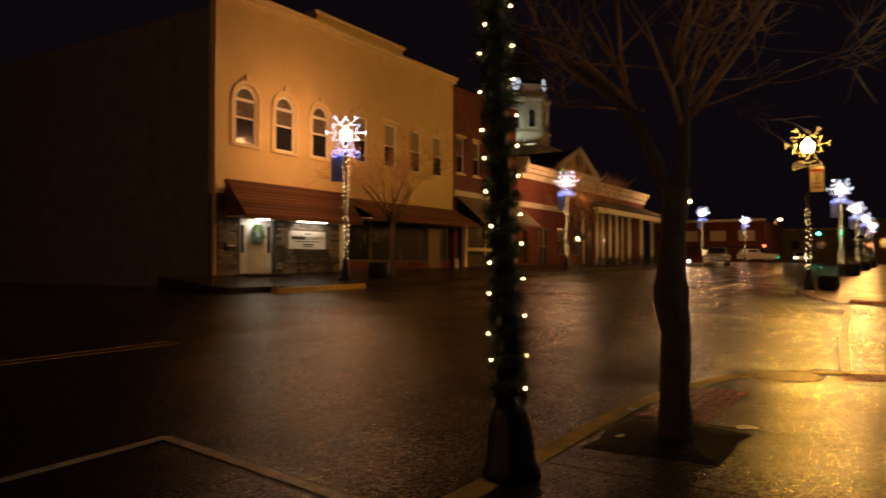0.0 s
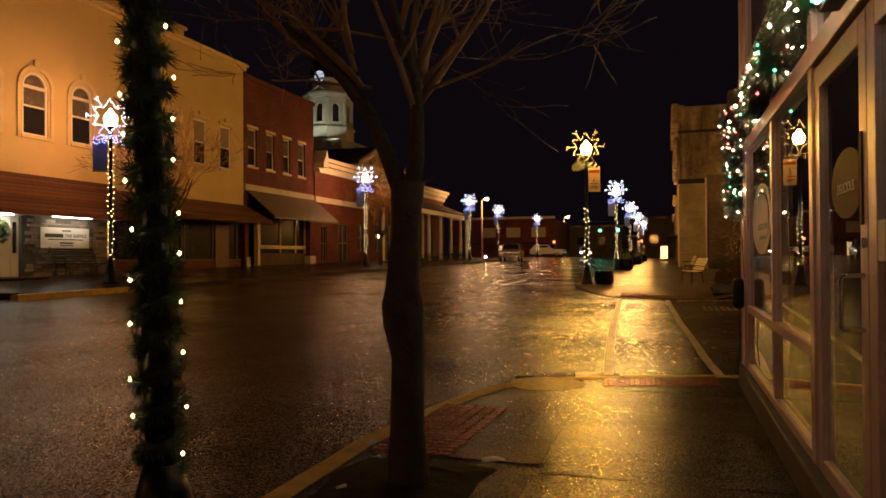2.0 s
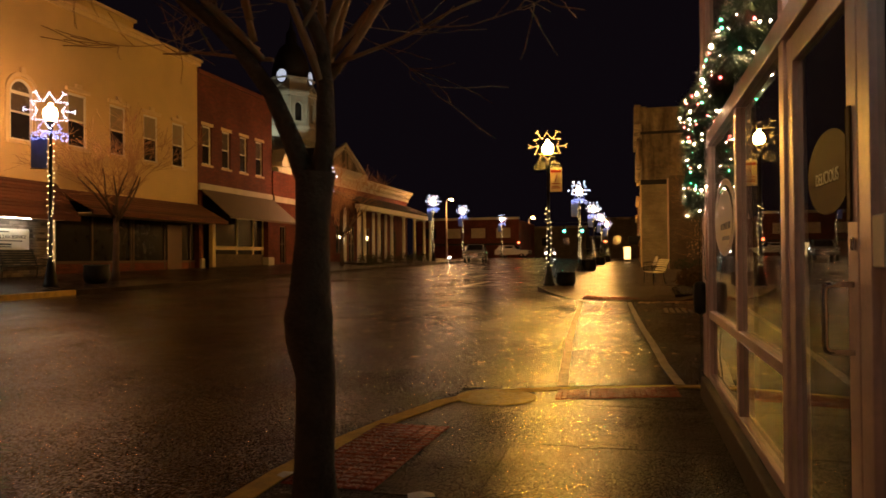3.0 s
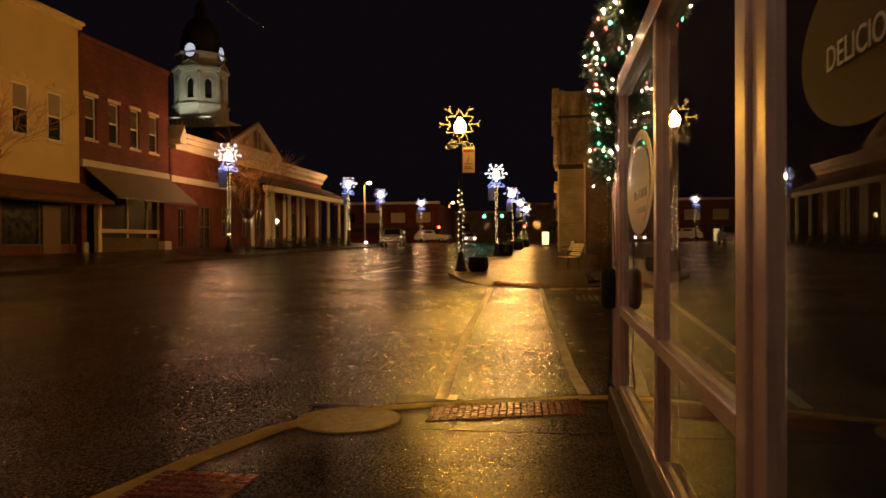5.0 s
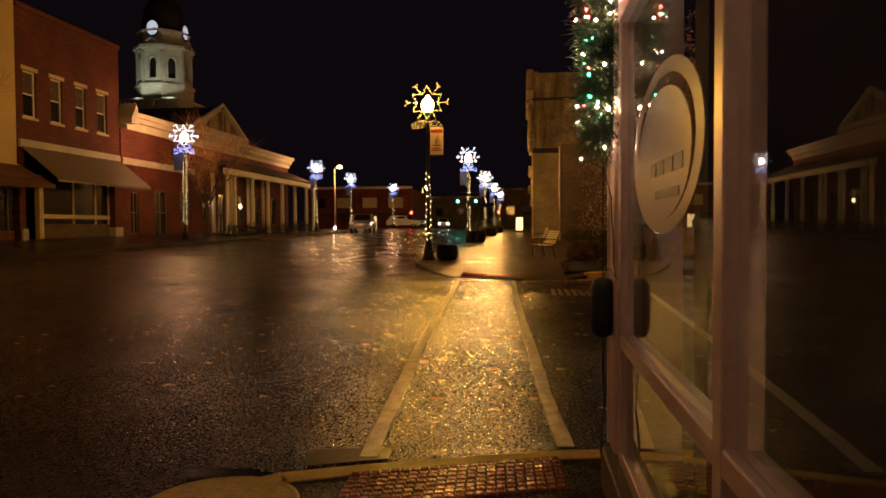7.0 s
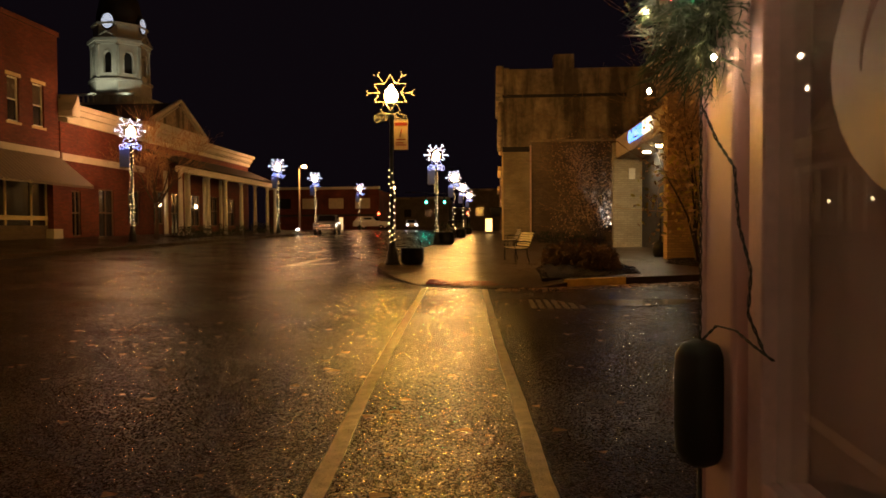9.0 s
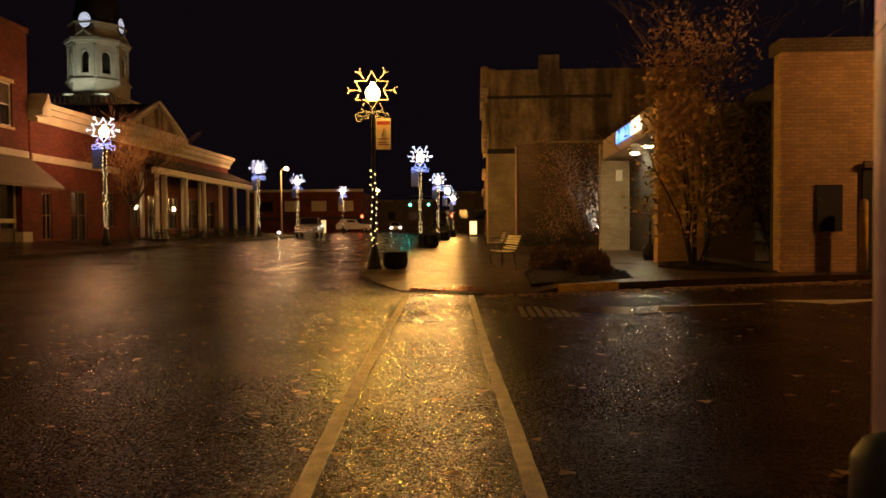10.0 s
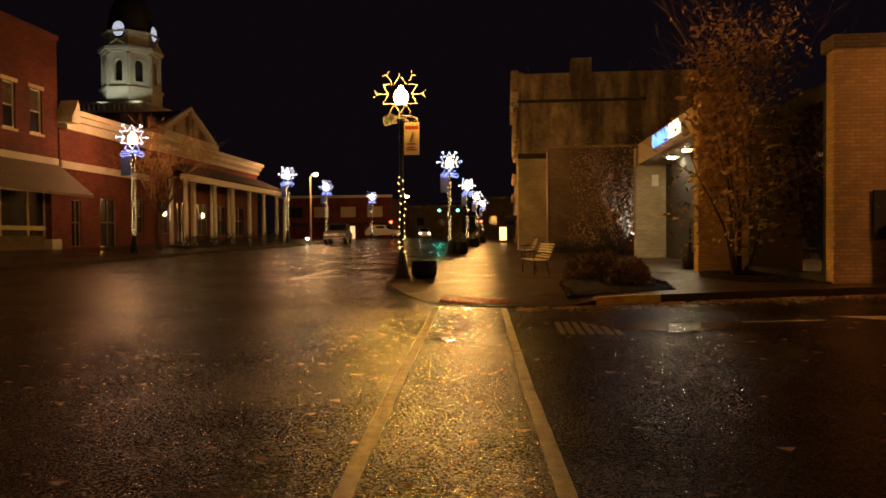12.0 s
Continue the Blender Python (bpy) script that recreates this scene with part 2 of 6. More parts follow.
GOLD_DECAL = material("gold_vinyl", (0.09, 0.055, 0.018), 0.65, 0.0, vary=0.1, bump=0.0)
GOLD_DECAL.node_tree.nodes["Principled BSDF"].inputs["Specular IOR Level"].default_value = 0.1
RUBBER = material("tyre_rubber", (0.015, 0.015, 0.015), 0.8)
CAR_DARK = material("dark_car_paint", (0.03, 0.03, 0.034), 0.25, 0.3, bump=0, coat=1.0)
CAR_SILVER = material("silver_car_paint", (0.2, 0.2, 0.2), 0.3, 0.3, bump=0, coat=1.0)
CAR_WHITE = material("white_car_paint", (0.6, 0.6, 0.6), 0.3, bump=0, coat=1.0)
GLOBE_ON = glow("lit_globe", (1.0, 0.47, 0.06), GLOBE)
GLOBE_ON_FAR = glow("lit_globe_white", (1.0, 0.43, 0.16), GLOBE_FAR)
GLOBE_STRONG = glow("lit_globe_strong", (1.0, 0.46, 0.1), 620.0)
GLOBE_AMBER = glow("lit_globe_amber", (1.0, 0.42, 0.1), 650.0)
STRING_WARM = glow("warm_bulb", (1.0, 0.66, 0.26), BULB)
STRING_GOLD = glow("gold_bulb", (1.0, 0.52, 0.12), 7.0)
STRING_COOL = glow("cool_bulb", (0.6, 0.72, 1.0), 8.0)
STRING_BLUE = glow("blue_bulb", (0.25, 0.36, 1.0), 6.0)
STRING_RED = glow("red_bulb", (1.0, 0.05, 0.05), 50.0)
STRING_GREEN = glow("green_bulb", (0.05, 0.85, 0.3), 28.0)
STRING_WHITE = glow("bright_warm_bulb", (1.0, 0.7, 0.42), 330.0)
CLOCK_FACE = glow("lit_clock_face", (0.72, 0.8, 1.0), 0.7)
SODIUM_ON = glow("sodium_lamp", SODIUM, 260.0)
GREEN_ON = glow("green_signal", (0.03, 1.0, 0.62), 60.0)
RED_ON = glow("red_signal", (1.0, 0.06, 0.02), 20.0)
DOWN_ON = glow("downlight", (1.0, 0.76, 0.42), 180.0)
SIGN_BLUE = glow("blue_sign_light", (0.05, 0.25, 1.0), 3.0)
SIGN_WHITE = glow("white_sign_light", (1.0, 0.85, 0.55), 2.5)
WARM_WINDOW = glow("warm_window", (1.0, 0.62, 0.25), 1.2)


# ---- makers ----
def part(name, bm, mat, parent=None, label=""):
    if not len(bm.verts):
        bm.free()
        ob = new(name)
        ob.parent = parent
        if label:
            ob["label"] = label
        return ob
    me = bpy.data.meshes.new(name)
    bm.to_mesh(me)
    bm.free()
    mats = mat if isinstance(mat, (list, tuple)) else [mat]
    for m in mats:
        me.materials.append(m)
    ob = new(name, me)
    if parent is not None:
        ob.parent = parent
    if label:
        ob["label"] = label
    return ob


def thing(name, x, y, z, label, category, group="", turn=0.0, kind=""):
    ob = new(name)
    ob.matrix_world = pose(x, y, z, 0, 0, turn)
    ob.matrix_basis = pose(x, y, z, 0, 0, turn)
    return tagged(ob, label, category, group, kind)


def box(bm, x0, x1, y0, y1, z0, z1, bevel=0.0, mat=0):
    v = [bm.verts.new((x, y, z)) for z in (z0, z1) for y in (y0, y1) for x in (x0, x1)]
    fs = [bm.faces.new([v[i] for i in q]) for q in ((0, 2, 3, 1), (4, 5, 7, 6), (0, 1, 5, 4), (2, 6, 7, 3), (0, 4, 6, 2), (1, 3, 7, 5))]
    for f in fs:
        f.material_index = mat
    if bevel:
        edges = {e for f in fs for e in f.edges}
        bmesh.ops.bevel(bm, geom=list(edges), offset=bevel, segments=2, affect="EDGES", profile=0.5)
    return fs


def boxed(*args, bevel=0.0):
    bm = bmesh.new()
    box(bm, *args, bevel=bevel)
    return bm


def tube(bm, pts, radii, sides=8, cap=True, mat=0):
    """A tapered tube along the points."""
    pts = [Vector(p) for p in pts]
    if not isinstance(radii, (list, tuple)):
        radii = [radii] * len(pts)
    rings, side = [], None
    for i, p in enumerate(pts):
        d = (pts[min(i + 1, len(pts) - 1)] - pts[max(i - 1, 0)]).normalized()
        if side is None:
            side = d.orthogonal().normalized()
        else:
            side = side - d * side.dot(d)
            side = side.normalized() if side.length > 1e-5 else d.orthogonal().normalized()
        up = d.cross(side)
        rings.append([bm.verts.new(p + radii[i] * (math.cos(a) * side + math.sin(a) * up)) for a in [2 * math.pi * k / sides for k in range(sides)]])
    for a, b in zip(rings, rings[1:]):
        for k in range(sides):
            f = bm.faces.new((a[k], a[(k + 1) % sides], b[(k + 1) % sides], b[k]))
            f.smooth, f.material_index = True, mat
    if cap:
        bm.faces.new(rings[0][::-1]).material_index = mat
        bm.faces.new(rings[-1]).material_index = mat
    return rings


def lathe(bm, profile, sides=16, x=0.0, y=0.0, smooth=True):
    """A turned form from (radius, z) pairs."""
    rings = [[bm.verts.new((x + max(r, 1e-4) * math.cos(2 * math.pi * k / sides), y + max(r, 1e-4) * math.sin(2 * math.pi * k / sides), z)) for k in range(sides)] for r, z in profile]
    for a, b in zip(rings, rings[1:]):
        for k in range(sides):
            bm.faces.new((a[k], a[(k + 1) % sides], b[(k + 1) % sides], b[k])).smooth = smooth
    bm.faces.new(rings[0][::-1])
    bm.faces.new(rings[-1])


def lathed(profile, sides=16, x=0.0, y=0.0, smooth=True):
    bm = bmesh.new()
    lathe(bm, profile, sides, x, y, smooth)
    return bm


def prism(bm, poly, z0, z1, mat=0):
    """An upright prism over a plan polygon; z0 and z1 may be functions of x and y."""
    lo = [bm.verts.new((x, y, z0(x, y) if callable(z0) else z0)) for x, y in poly]
    hi = [bm.verts.new((x, y, z1(x, y) if callable(z1) else z1)) for x, y in poly]
    n = len(poly)
    bm.faces.new(lo[::-1]).material_index = mat
    bm.faces.new(hi).material_index = mat
    for i in range(n):
        bm.faces.new((lo[i], lo[(i + 1) % n], hi[(i + 1) % n], hi[i])).material_index = mat


def along(path, step):
    """Points at even steps along a path."""
    out, left = [], 0.0
    for a, b in zip(path, path[1:]):
        a, b = Vector(a), Vector(b)
        d = (b - a).length
        while left < d:
            out.append(a.lerp(b, left / d))
            left += step
        left -= d
    return out


def bulb(bm, p, r, mat=0):
    v = [bm.verts.new(Vector(p) + r * Vector(d)) for d in ((1, 0, 0), (-1, 0, 0), (0, 1, 0), (0, -1, 0), (0, 0, 1.2), (0, 0, -1.2))]
    for a, b, c in ((0, 2, 4), (2, 1, 4), (1, 3, 4), (3, 0, 4), (2, 0, 5), (1, 2, 5), (3, 1, 5), (0, 3, 5)):
        bm.faces.new((v[a], v[b], v[c])).material_index = mat


def wall_with_openings(name, mat, axis, place, a0, a1, z0, z1, thick, holes, parent=None):
    """A wall of that thickness along x or y with rectangular openings (a, a, z, z) cut right through. thick points inwards."""
    bm = bmesh.new()
    ca = sorted({a0, a1, *[h for o in holes for h in o[:2]]})
    cz = sorted({z0, z1, *[h for o in holes for h in o[2:]]})
    sides = (min(place, place + thick), max(place, place + thick))
    verts = {}

    def vert(i, k, s):
        if (i, k, s) not in verts:
            verts[i, k, s] = bm.verts.new((ca[i], sides[s], cz[k]) if axis == "x" else (sides[s], ca[i], cz[k]))
        return verts[i, k, s]

    def solid(i, k):
        if not (0 <= i < len(ca) - 1 and 0 <= k < len(cz) - 1):
            return False
        u, w = (ca[i] + ca[i + 1]) / 2, (cz[k] + cz[k + 1]) / 2
        return not any(o[0] < u < o[1] and o[2] < w < o[3] for o in holes)

    for i in range(len(ca) - 1):
        for k in range(len(cz) - 1):
            if not solid(i, k):
                continue
            for s in (0, 1):
                bm.faces.new([vert(*q, s) for q in ((i, k), (i + 1, k), (i + 1, k + 1), (i, k + 1))])
            for di, dk, e in ((-1, 0, ((i, k), (i, k + 1))), (1, 0, ((i + 1, k), (i + 1, k + 1))), (0, -1, ((i, k), (i + 1, k))), (0, 1, ((i, k + 1), (i + 1, k + 1)))):
                if not solid(i + di, k + dk):
                    bm.faces.new((vert(*e[0], 0), vert(*e[1], 0), vert(*e[1], 1), vert(*e[0], 1)))
    bmesh.ops.recalc_face_normals(bm, faces=bm.faces)
    return part(name, bm, mat, parent)


# ---- the lie of the land ----
def clamp(v, a=0.0, b=1.0):
    return max(a, min(b, v))


def road_z(x, y):
    near = -0.07 + 0.05 * clamp((y - 8.5) / 3) + 0.02 * clamp((y - 12) / 10) + 0.05 * clamp((y - 20) / 10) + 0.004 * max(0, y - 30)
    far = 0.26 + 0.011 * clamp(y - 18, -10, 80)
    z = near + (far - near) * clamp((-x - 1.5) / 13.3) ** 1.25
    return z + 0.02 * clamp(x - 2.0, 0, 40) * clamp((y - 11) / 8)


def left_walk_z(x, y):
    return road_z(-14.8, y) + 0.13 + 0.09 * clamp(-14.8 - x, 0, 3.6)


def bank_z(x, y):
    return road_z(min(x, 9), min(y, 40)) + 0.14 + 0.006 * max(0, y - 34)


def near_z(x, y):
    return 0.0


def sheet(name, mat, xs, ys, z, kind="structure", label="", category=""):
    bm = bmesh.new()
    g = [[bm.verts.new((x, y, z(x, y))) for x in xs] for y in ys]
    for a, b in zip(g, g[1:]):
        for i in range(len(xs) - 1):
            bm.faces.new((a[i], a[i + 1], b[i + 1], b[i])).smooth = True
    return tagged(part(name, bm, mat), label, category, kind=kind)


def paved(name, mat, poly, z, deep=0.35, kind="structure", label="", parent=None, cells=1.5):
    """A raised pavement over a plan polygon, its top following z, its edge a real step."""
    bm = bmesh.new()
    prism(bm, poly, lambda x, y: z(x, y) - deep, z)
    ob = part(name, bm, mat, parent)
    return tagged(ob, label, kind=kind)


xs = [-600, -200, -80, -50, -36, -28, -24, -20, -18, -16.5, *[-15.5 + 0.75 * i for i in range(28)], 6.5, 8, 10, 14, 20, 35, 80, 200, 600]
ys = [-600, -100, -40, -20, -10, -5, *[-2 + 1.0 * i for i in range(45)], *[44 + 4 * i for i in range(30)], 180, 220, 300, 500, 900]
sheet("road", ASPHALT, xs, ys, road_z, label="wet dark asphalt street that mirrors the lamps")

# near pavement with its rounded corner
kerb = [(-1.45, -12), (-1.45, 8.0), (-1.38, 8.8), (-1.24, 9.5), (-1.05, 10.2), (-0.82, 10.6), (-0.42, 10.92), (-0.06, 11.08), (1.06, 11.45), (1.6, 11.52), (9, 11.6)]
inner = [(9, 11.05), (1.24, 11.05), (1.24, -12)]
paved("pavement_near", CONCRETE, kerb + inner, lambda x, y: -0.002, label="damp grey concrete pavement at the street corner")
bm = bmesh.new()
for a, b in zip(kerb, kerb[1:]):
    a, b = Vector((*a, 0)), Vector((*b, 0))
    d = (b - a).normalized()
    s = Vector((d.y, -d.x, 0)) * 0.14
    prism(bm, [(p.x, p.y) for p in (a, b, b + s, a + s)][::-1], -0.3, 0.006)
tagged(part("kerb_near", bm, KERB_YELLOW), "worn yellow painted concrete kerb", kind="structure")

# far pavements
bm = bmesh.new()
rows_l = []
for y in [15.9, 17, 18.5, 20.5, 24, 30, 36, 42, 50, 58, 66, 70]:
    x0 = -14.55 if y > 17.2 else -15.3
    rows_l.append([bm.verts.new((x, y, left_walk_z(x, y))) for x in (x0, -16.2, -18.4)] + [bm.verts.new((x0, y, road_z(x0, y) - 0.3))])
for a, b in zip(rows_l, rows_l[1:]):
    for i, j in ((0, 1), (1, 2)):
        bm.faces.new((a[i], b[i], b[j], a[j]))
    bm.faces.new((a[3], b[3], b[0], a[0]))
e0 = [bm.verts.new((x, 15.9, -0.2)) for x in (-16.2, -18.4)]
bm.faces.new((rows_l[0][3], rows_l[0][0], rows_l[0][1], e0[0]))
bm.faces.new((e0[0], rows_l[0][1], rows_l[0][2], e0[1]))
tagged(part("pavement_left", bm, CONCRETE), "grey concrete pavement in front of the shops", kind="structure")
bm = bmesh.new()
for y in range(17, 21):
    prism(bm, [(-14.75, y + 0.01), (-14.5, y + 0.01), (-14.5, y + 0.99), (-14.75, y + 0.99)], lambda x, yy: road_z(x, yy) - 0.2, lambda x, yy: left_walk_z(-14.7, yy) + 0.012)
tagged(part("kerb_left", bm, KERB_YELLOW), "yellow painted kerb in front of the office", kind="structure")

bank_edge = [(-2.75, 130), (-2.75, 31), (-2.6, 29.6), (-2.15, 28.0), (-1.6, 26.4), (-0.95, 25.0), (-0.3, 24.4), (0.5, 24.15), (1.7, 24.2), (2.6, 24.55), (3.6, 24.95), (5.2, 25.3), (8.2, 25.7), (14, 26.0), (30, 26.2)]


def ramp_drop(x, y):
    """How far the kerb sinks towards the dropped crossing."""
    return 0.125 * clamp((27.2 - y) / 1.6) * clamp((2.3 - x) / 0.6) + 0.05 * clamp((30 - y) / 2) * clamp((-1.2 - x) / 0.4) * clamp((y - 25.5) / 1.5)


bm = bmesh.new()
loops = [(x, y) for x, y in bank_edge]
top = [bm.verts.new((x, y, bank_z(x, y) - ramp_drop(x, y))) for x, y in loops]
low = [bm.verts.new((x, y, road_z(x, y) - 0.3)) for x, y in loops]
for i in range(len(loops) - 1):
    bm.faces.new((low[i], low[i + 1], top[i + 1], top[i]))
spine = [bm.verts.new((x, y, bank_z(x, y))) for x, y in ((1.6, 130), (1.6, 60), (1.6, 46), (1.6, 36), (1.6, 30), (1.6, 27.2), (2.2, 26.0), (4, 26.2), (8, 26.7), (30, 27.2))]
inner_top = [bm.verts.new((x, y, bank_z(x, y))) for x, y in ((12, 130), (12, 60), (12, 46), (12, 36), (14, 32), (30, 31))]
bmesh.ops.triangle_fill(bm, use_beauty=True, edges=[e for e in [bm.edges.new(p) if not bm.edges.get(p) else bm.edges.get(p) for p in [*zip(top, top[1:]), (top[-1], spine[-1]), *zip(spine[::-1], spine[-2::-1]), (spine[0], top[0])]]])
bmesh.ops.triangle_fill(bm, use_beauty=True, edges=[e for e in [bm.edges.get(p) or bm.edges.new(p) for p in [*zip(spine, spine[1:]), (spine[-1], inner_top[-1]), *zip(inner_top[::-1], inner_top[-2::-1]), (inner_top[0], spine[0])]]])
bmesh.ops.recalc_face_normals(bm, faces=bm.faces)
tagged(part("pavement_bank", bm, CONCRETE_BANK), "damp concrete pavement and forecourt beside the bank", kind="structure")
bm = bmesh.new()
for (ax, ay), (bx, by) in (((2.3, 24.42), (2.6, 24.55)), ((2.6, 24.55), (3.6, 24.95))):
    prism(bm, [(ax, ay - 0.012), (bx, by - 0.012), (bx - 0.06, by + 0.15), (ax - 0.06, ay + 0.15)], lambda x, y: road_z(x, y) - 0.2, lambda x, y: bank_z(x, y) + 0.012)
tagged(part("kerb_bank", bm, KERB_YELLOW), "yellow painted kerb at the crossing", kind="structure")


# markings
def stripe(name, a, b, w, mat, label, via=()):
    ends = [Vector((*p, 0)) for p in (a, *via, b)]
    bm = bmesh.new()
    rnd = random.Random(7)
    ring = []
    length = sum((q - p).length for p, q in zip(ends, ends[1:]))
    steps = along([tuple(p) for p in ends], length / max(6, int(length * 5))) + [ends[-1]]
    for i, p in enumerate(steps):
        d = steps[min(i + 1, len(steps) - 1)] - steps[max(i - 1, 0)]
        s = Vector((-d.y, d.x, 0)).normalized() * w / 2
        ring.append([bm.verts.new((*(p + k * s * (1 + rnd.uniform(-0.07, 0.07))).xy, road_z(*(p + k * s).xy) + 0.006)) for k in (-1, 1)])
    for p, q in zip(ring, ring[1:]):
        bm.faces.new((p[0], p[1], q[1], q[0]))
    bmesh.ops.recalc_face_normals(bm, faces=bm.faces)
    return tagged(part(name, bm, mat), label, kind="structure")


stripe("crossing_line", (-0.04, 11.3), (-0.7, 24.1), 0.105, LINE_WHITE, "worn white crossing line on wet asphalt", ((-0.14, 12.8), (-0.28, 14.9), (-0.44, 18.2)))
stripe("crossing_line", (1.08, 11.58), (0.56, 24.0), 0.105, LINE_WHITE, "worn white crossing line on wet asphalt", ((0.99, 13.0), (0.93, 14.6), (0.8, 17.3)))
stripe("bay_line", (-3.62, 3.0), (-3.8, 5.55), 0.09, LINE_WHITE, "white parking bay line")
stripe("bay_line", (-3.8, 5.52), (-1.5, 5.2), 0.09, LINE_WHITE, "white parking bay line")
for x in (0.0, -0.25):
    stripe("centre_line", (-7.2 + x, -6.0), (-8.0 + x, 8.8), 0.1, LINE_YELLOW, "double yellow centre line")
stripe("bay_line", (-5.7, 31.0), (-4.5, 33.2), 0.1, LINE_WHITE, "white parking bay line")
stripe("bay_line", (-5.65, 31.0), (-5.6, 36.0), 0.1, LINE_WHITE, "white lane line")
for k in range(6):
    stripe("lane_dash", (-7.2, 40 + 9 * k), (-7.2, 43 + 9 * k), 0.12, LINE_WHITE, "white lane dash")
stripe("side_line", (4.1, 21.7), (5.3, 21.75), 0.1, LINE_WHITE, "white line on the side street")
bm = bmesh.new()
prism(bm, [(5.6, 22.2), (6.3, 21.5), (7.4, 22.0)], lambda x, y: road_z(x, y), lambda x, y: road_z(x, y) + 0.006)
tagged(part("road_arrow", bm, LINE_WHITE), "worn white arrow on the side street", kind="structure")


# ---- street lamps ----
def star_outline(r_out, r_in, points=8):
    return [((r_out if k % 2 == 0 else r_in) * math.sin(math.pi * k / points), (r_out if k % 2 == 0 else r_in) * math.cos(math.pi * k / points)) for k in range(2 * points + 1)]


def scroll(cx, cz, sgn, r=0.13, turns=1.25):
    return [(cx + sgn * (r * (1 - 0.7 * k / 24)) * math.cos(math.pi * 0.5 - 2 * math.pi * turns * k / 24), 0, cz + (r * (1 - 0.7 * k / 24)) * math.sin(math.pi * 0.5 - 2 * math.pi * turns * k / 24)) for k in range(25)]


def star_paths():
    """The bent rods of a snowflake star round the lamp globe, in its plane, from the globe's centre."""
    six = []
    for k in range(13):
        a = math.pi * k / 6
        r = 0.53 if k % 2 == 0 else 0.31
        six.append((r * 1.02 * math.sin(a), 0, r * math.cos(a)))
    paths = [six]
    for a in (90, 270, 35, -35):
        d = Vector((math.sin(radians(a)), 0, math.cos(radians(a))))
        s = Vector((d.z, 0, -d.x))
        p0 = d * (0.36 if a in (90, 270) else 0.4)
        tip = d * 0.6
        paths += [[p0, d * 0.66], [tip, tip + d * 0.1 + s * 0.09], [tip, tip + d * 0.1 - s * 0.09]]
    for s in (1, -1):
        paths.append([(s * 0.18, 0, -0.32), (s * 0.3, 0, -0.52), (s * 0.22, 0, -0.58), (0, 0, -0.6)])
        paths.append([(0, 0, -0.66), (s * 0.2, 0, -0.6), (s * 0.36, 0, -0.62)] + scroll(s * 0.36, -0.76, s))
        paths.append(scroll(s * 0.17, -0.74, -s, 0.09))
    return paths


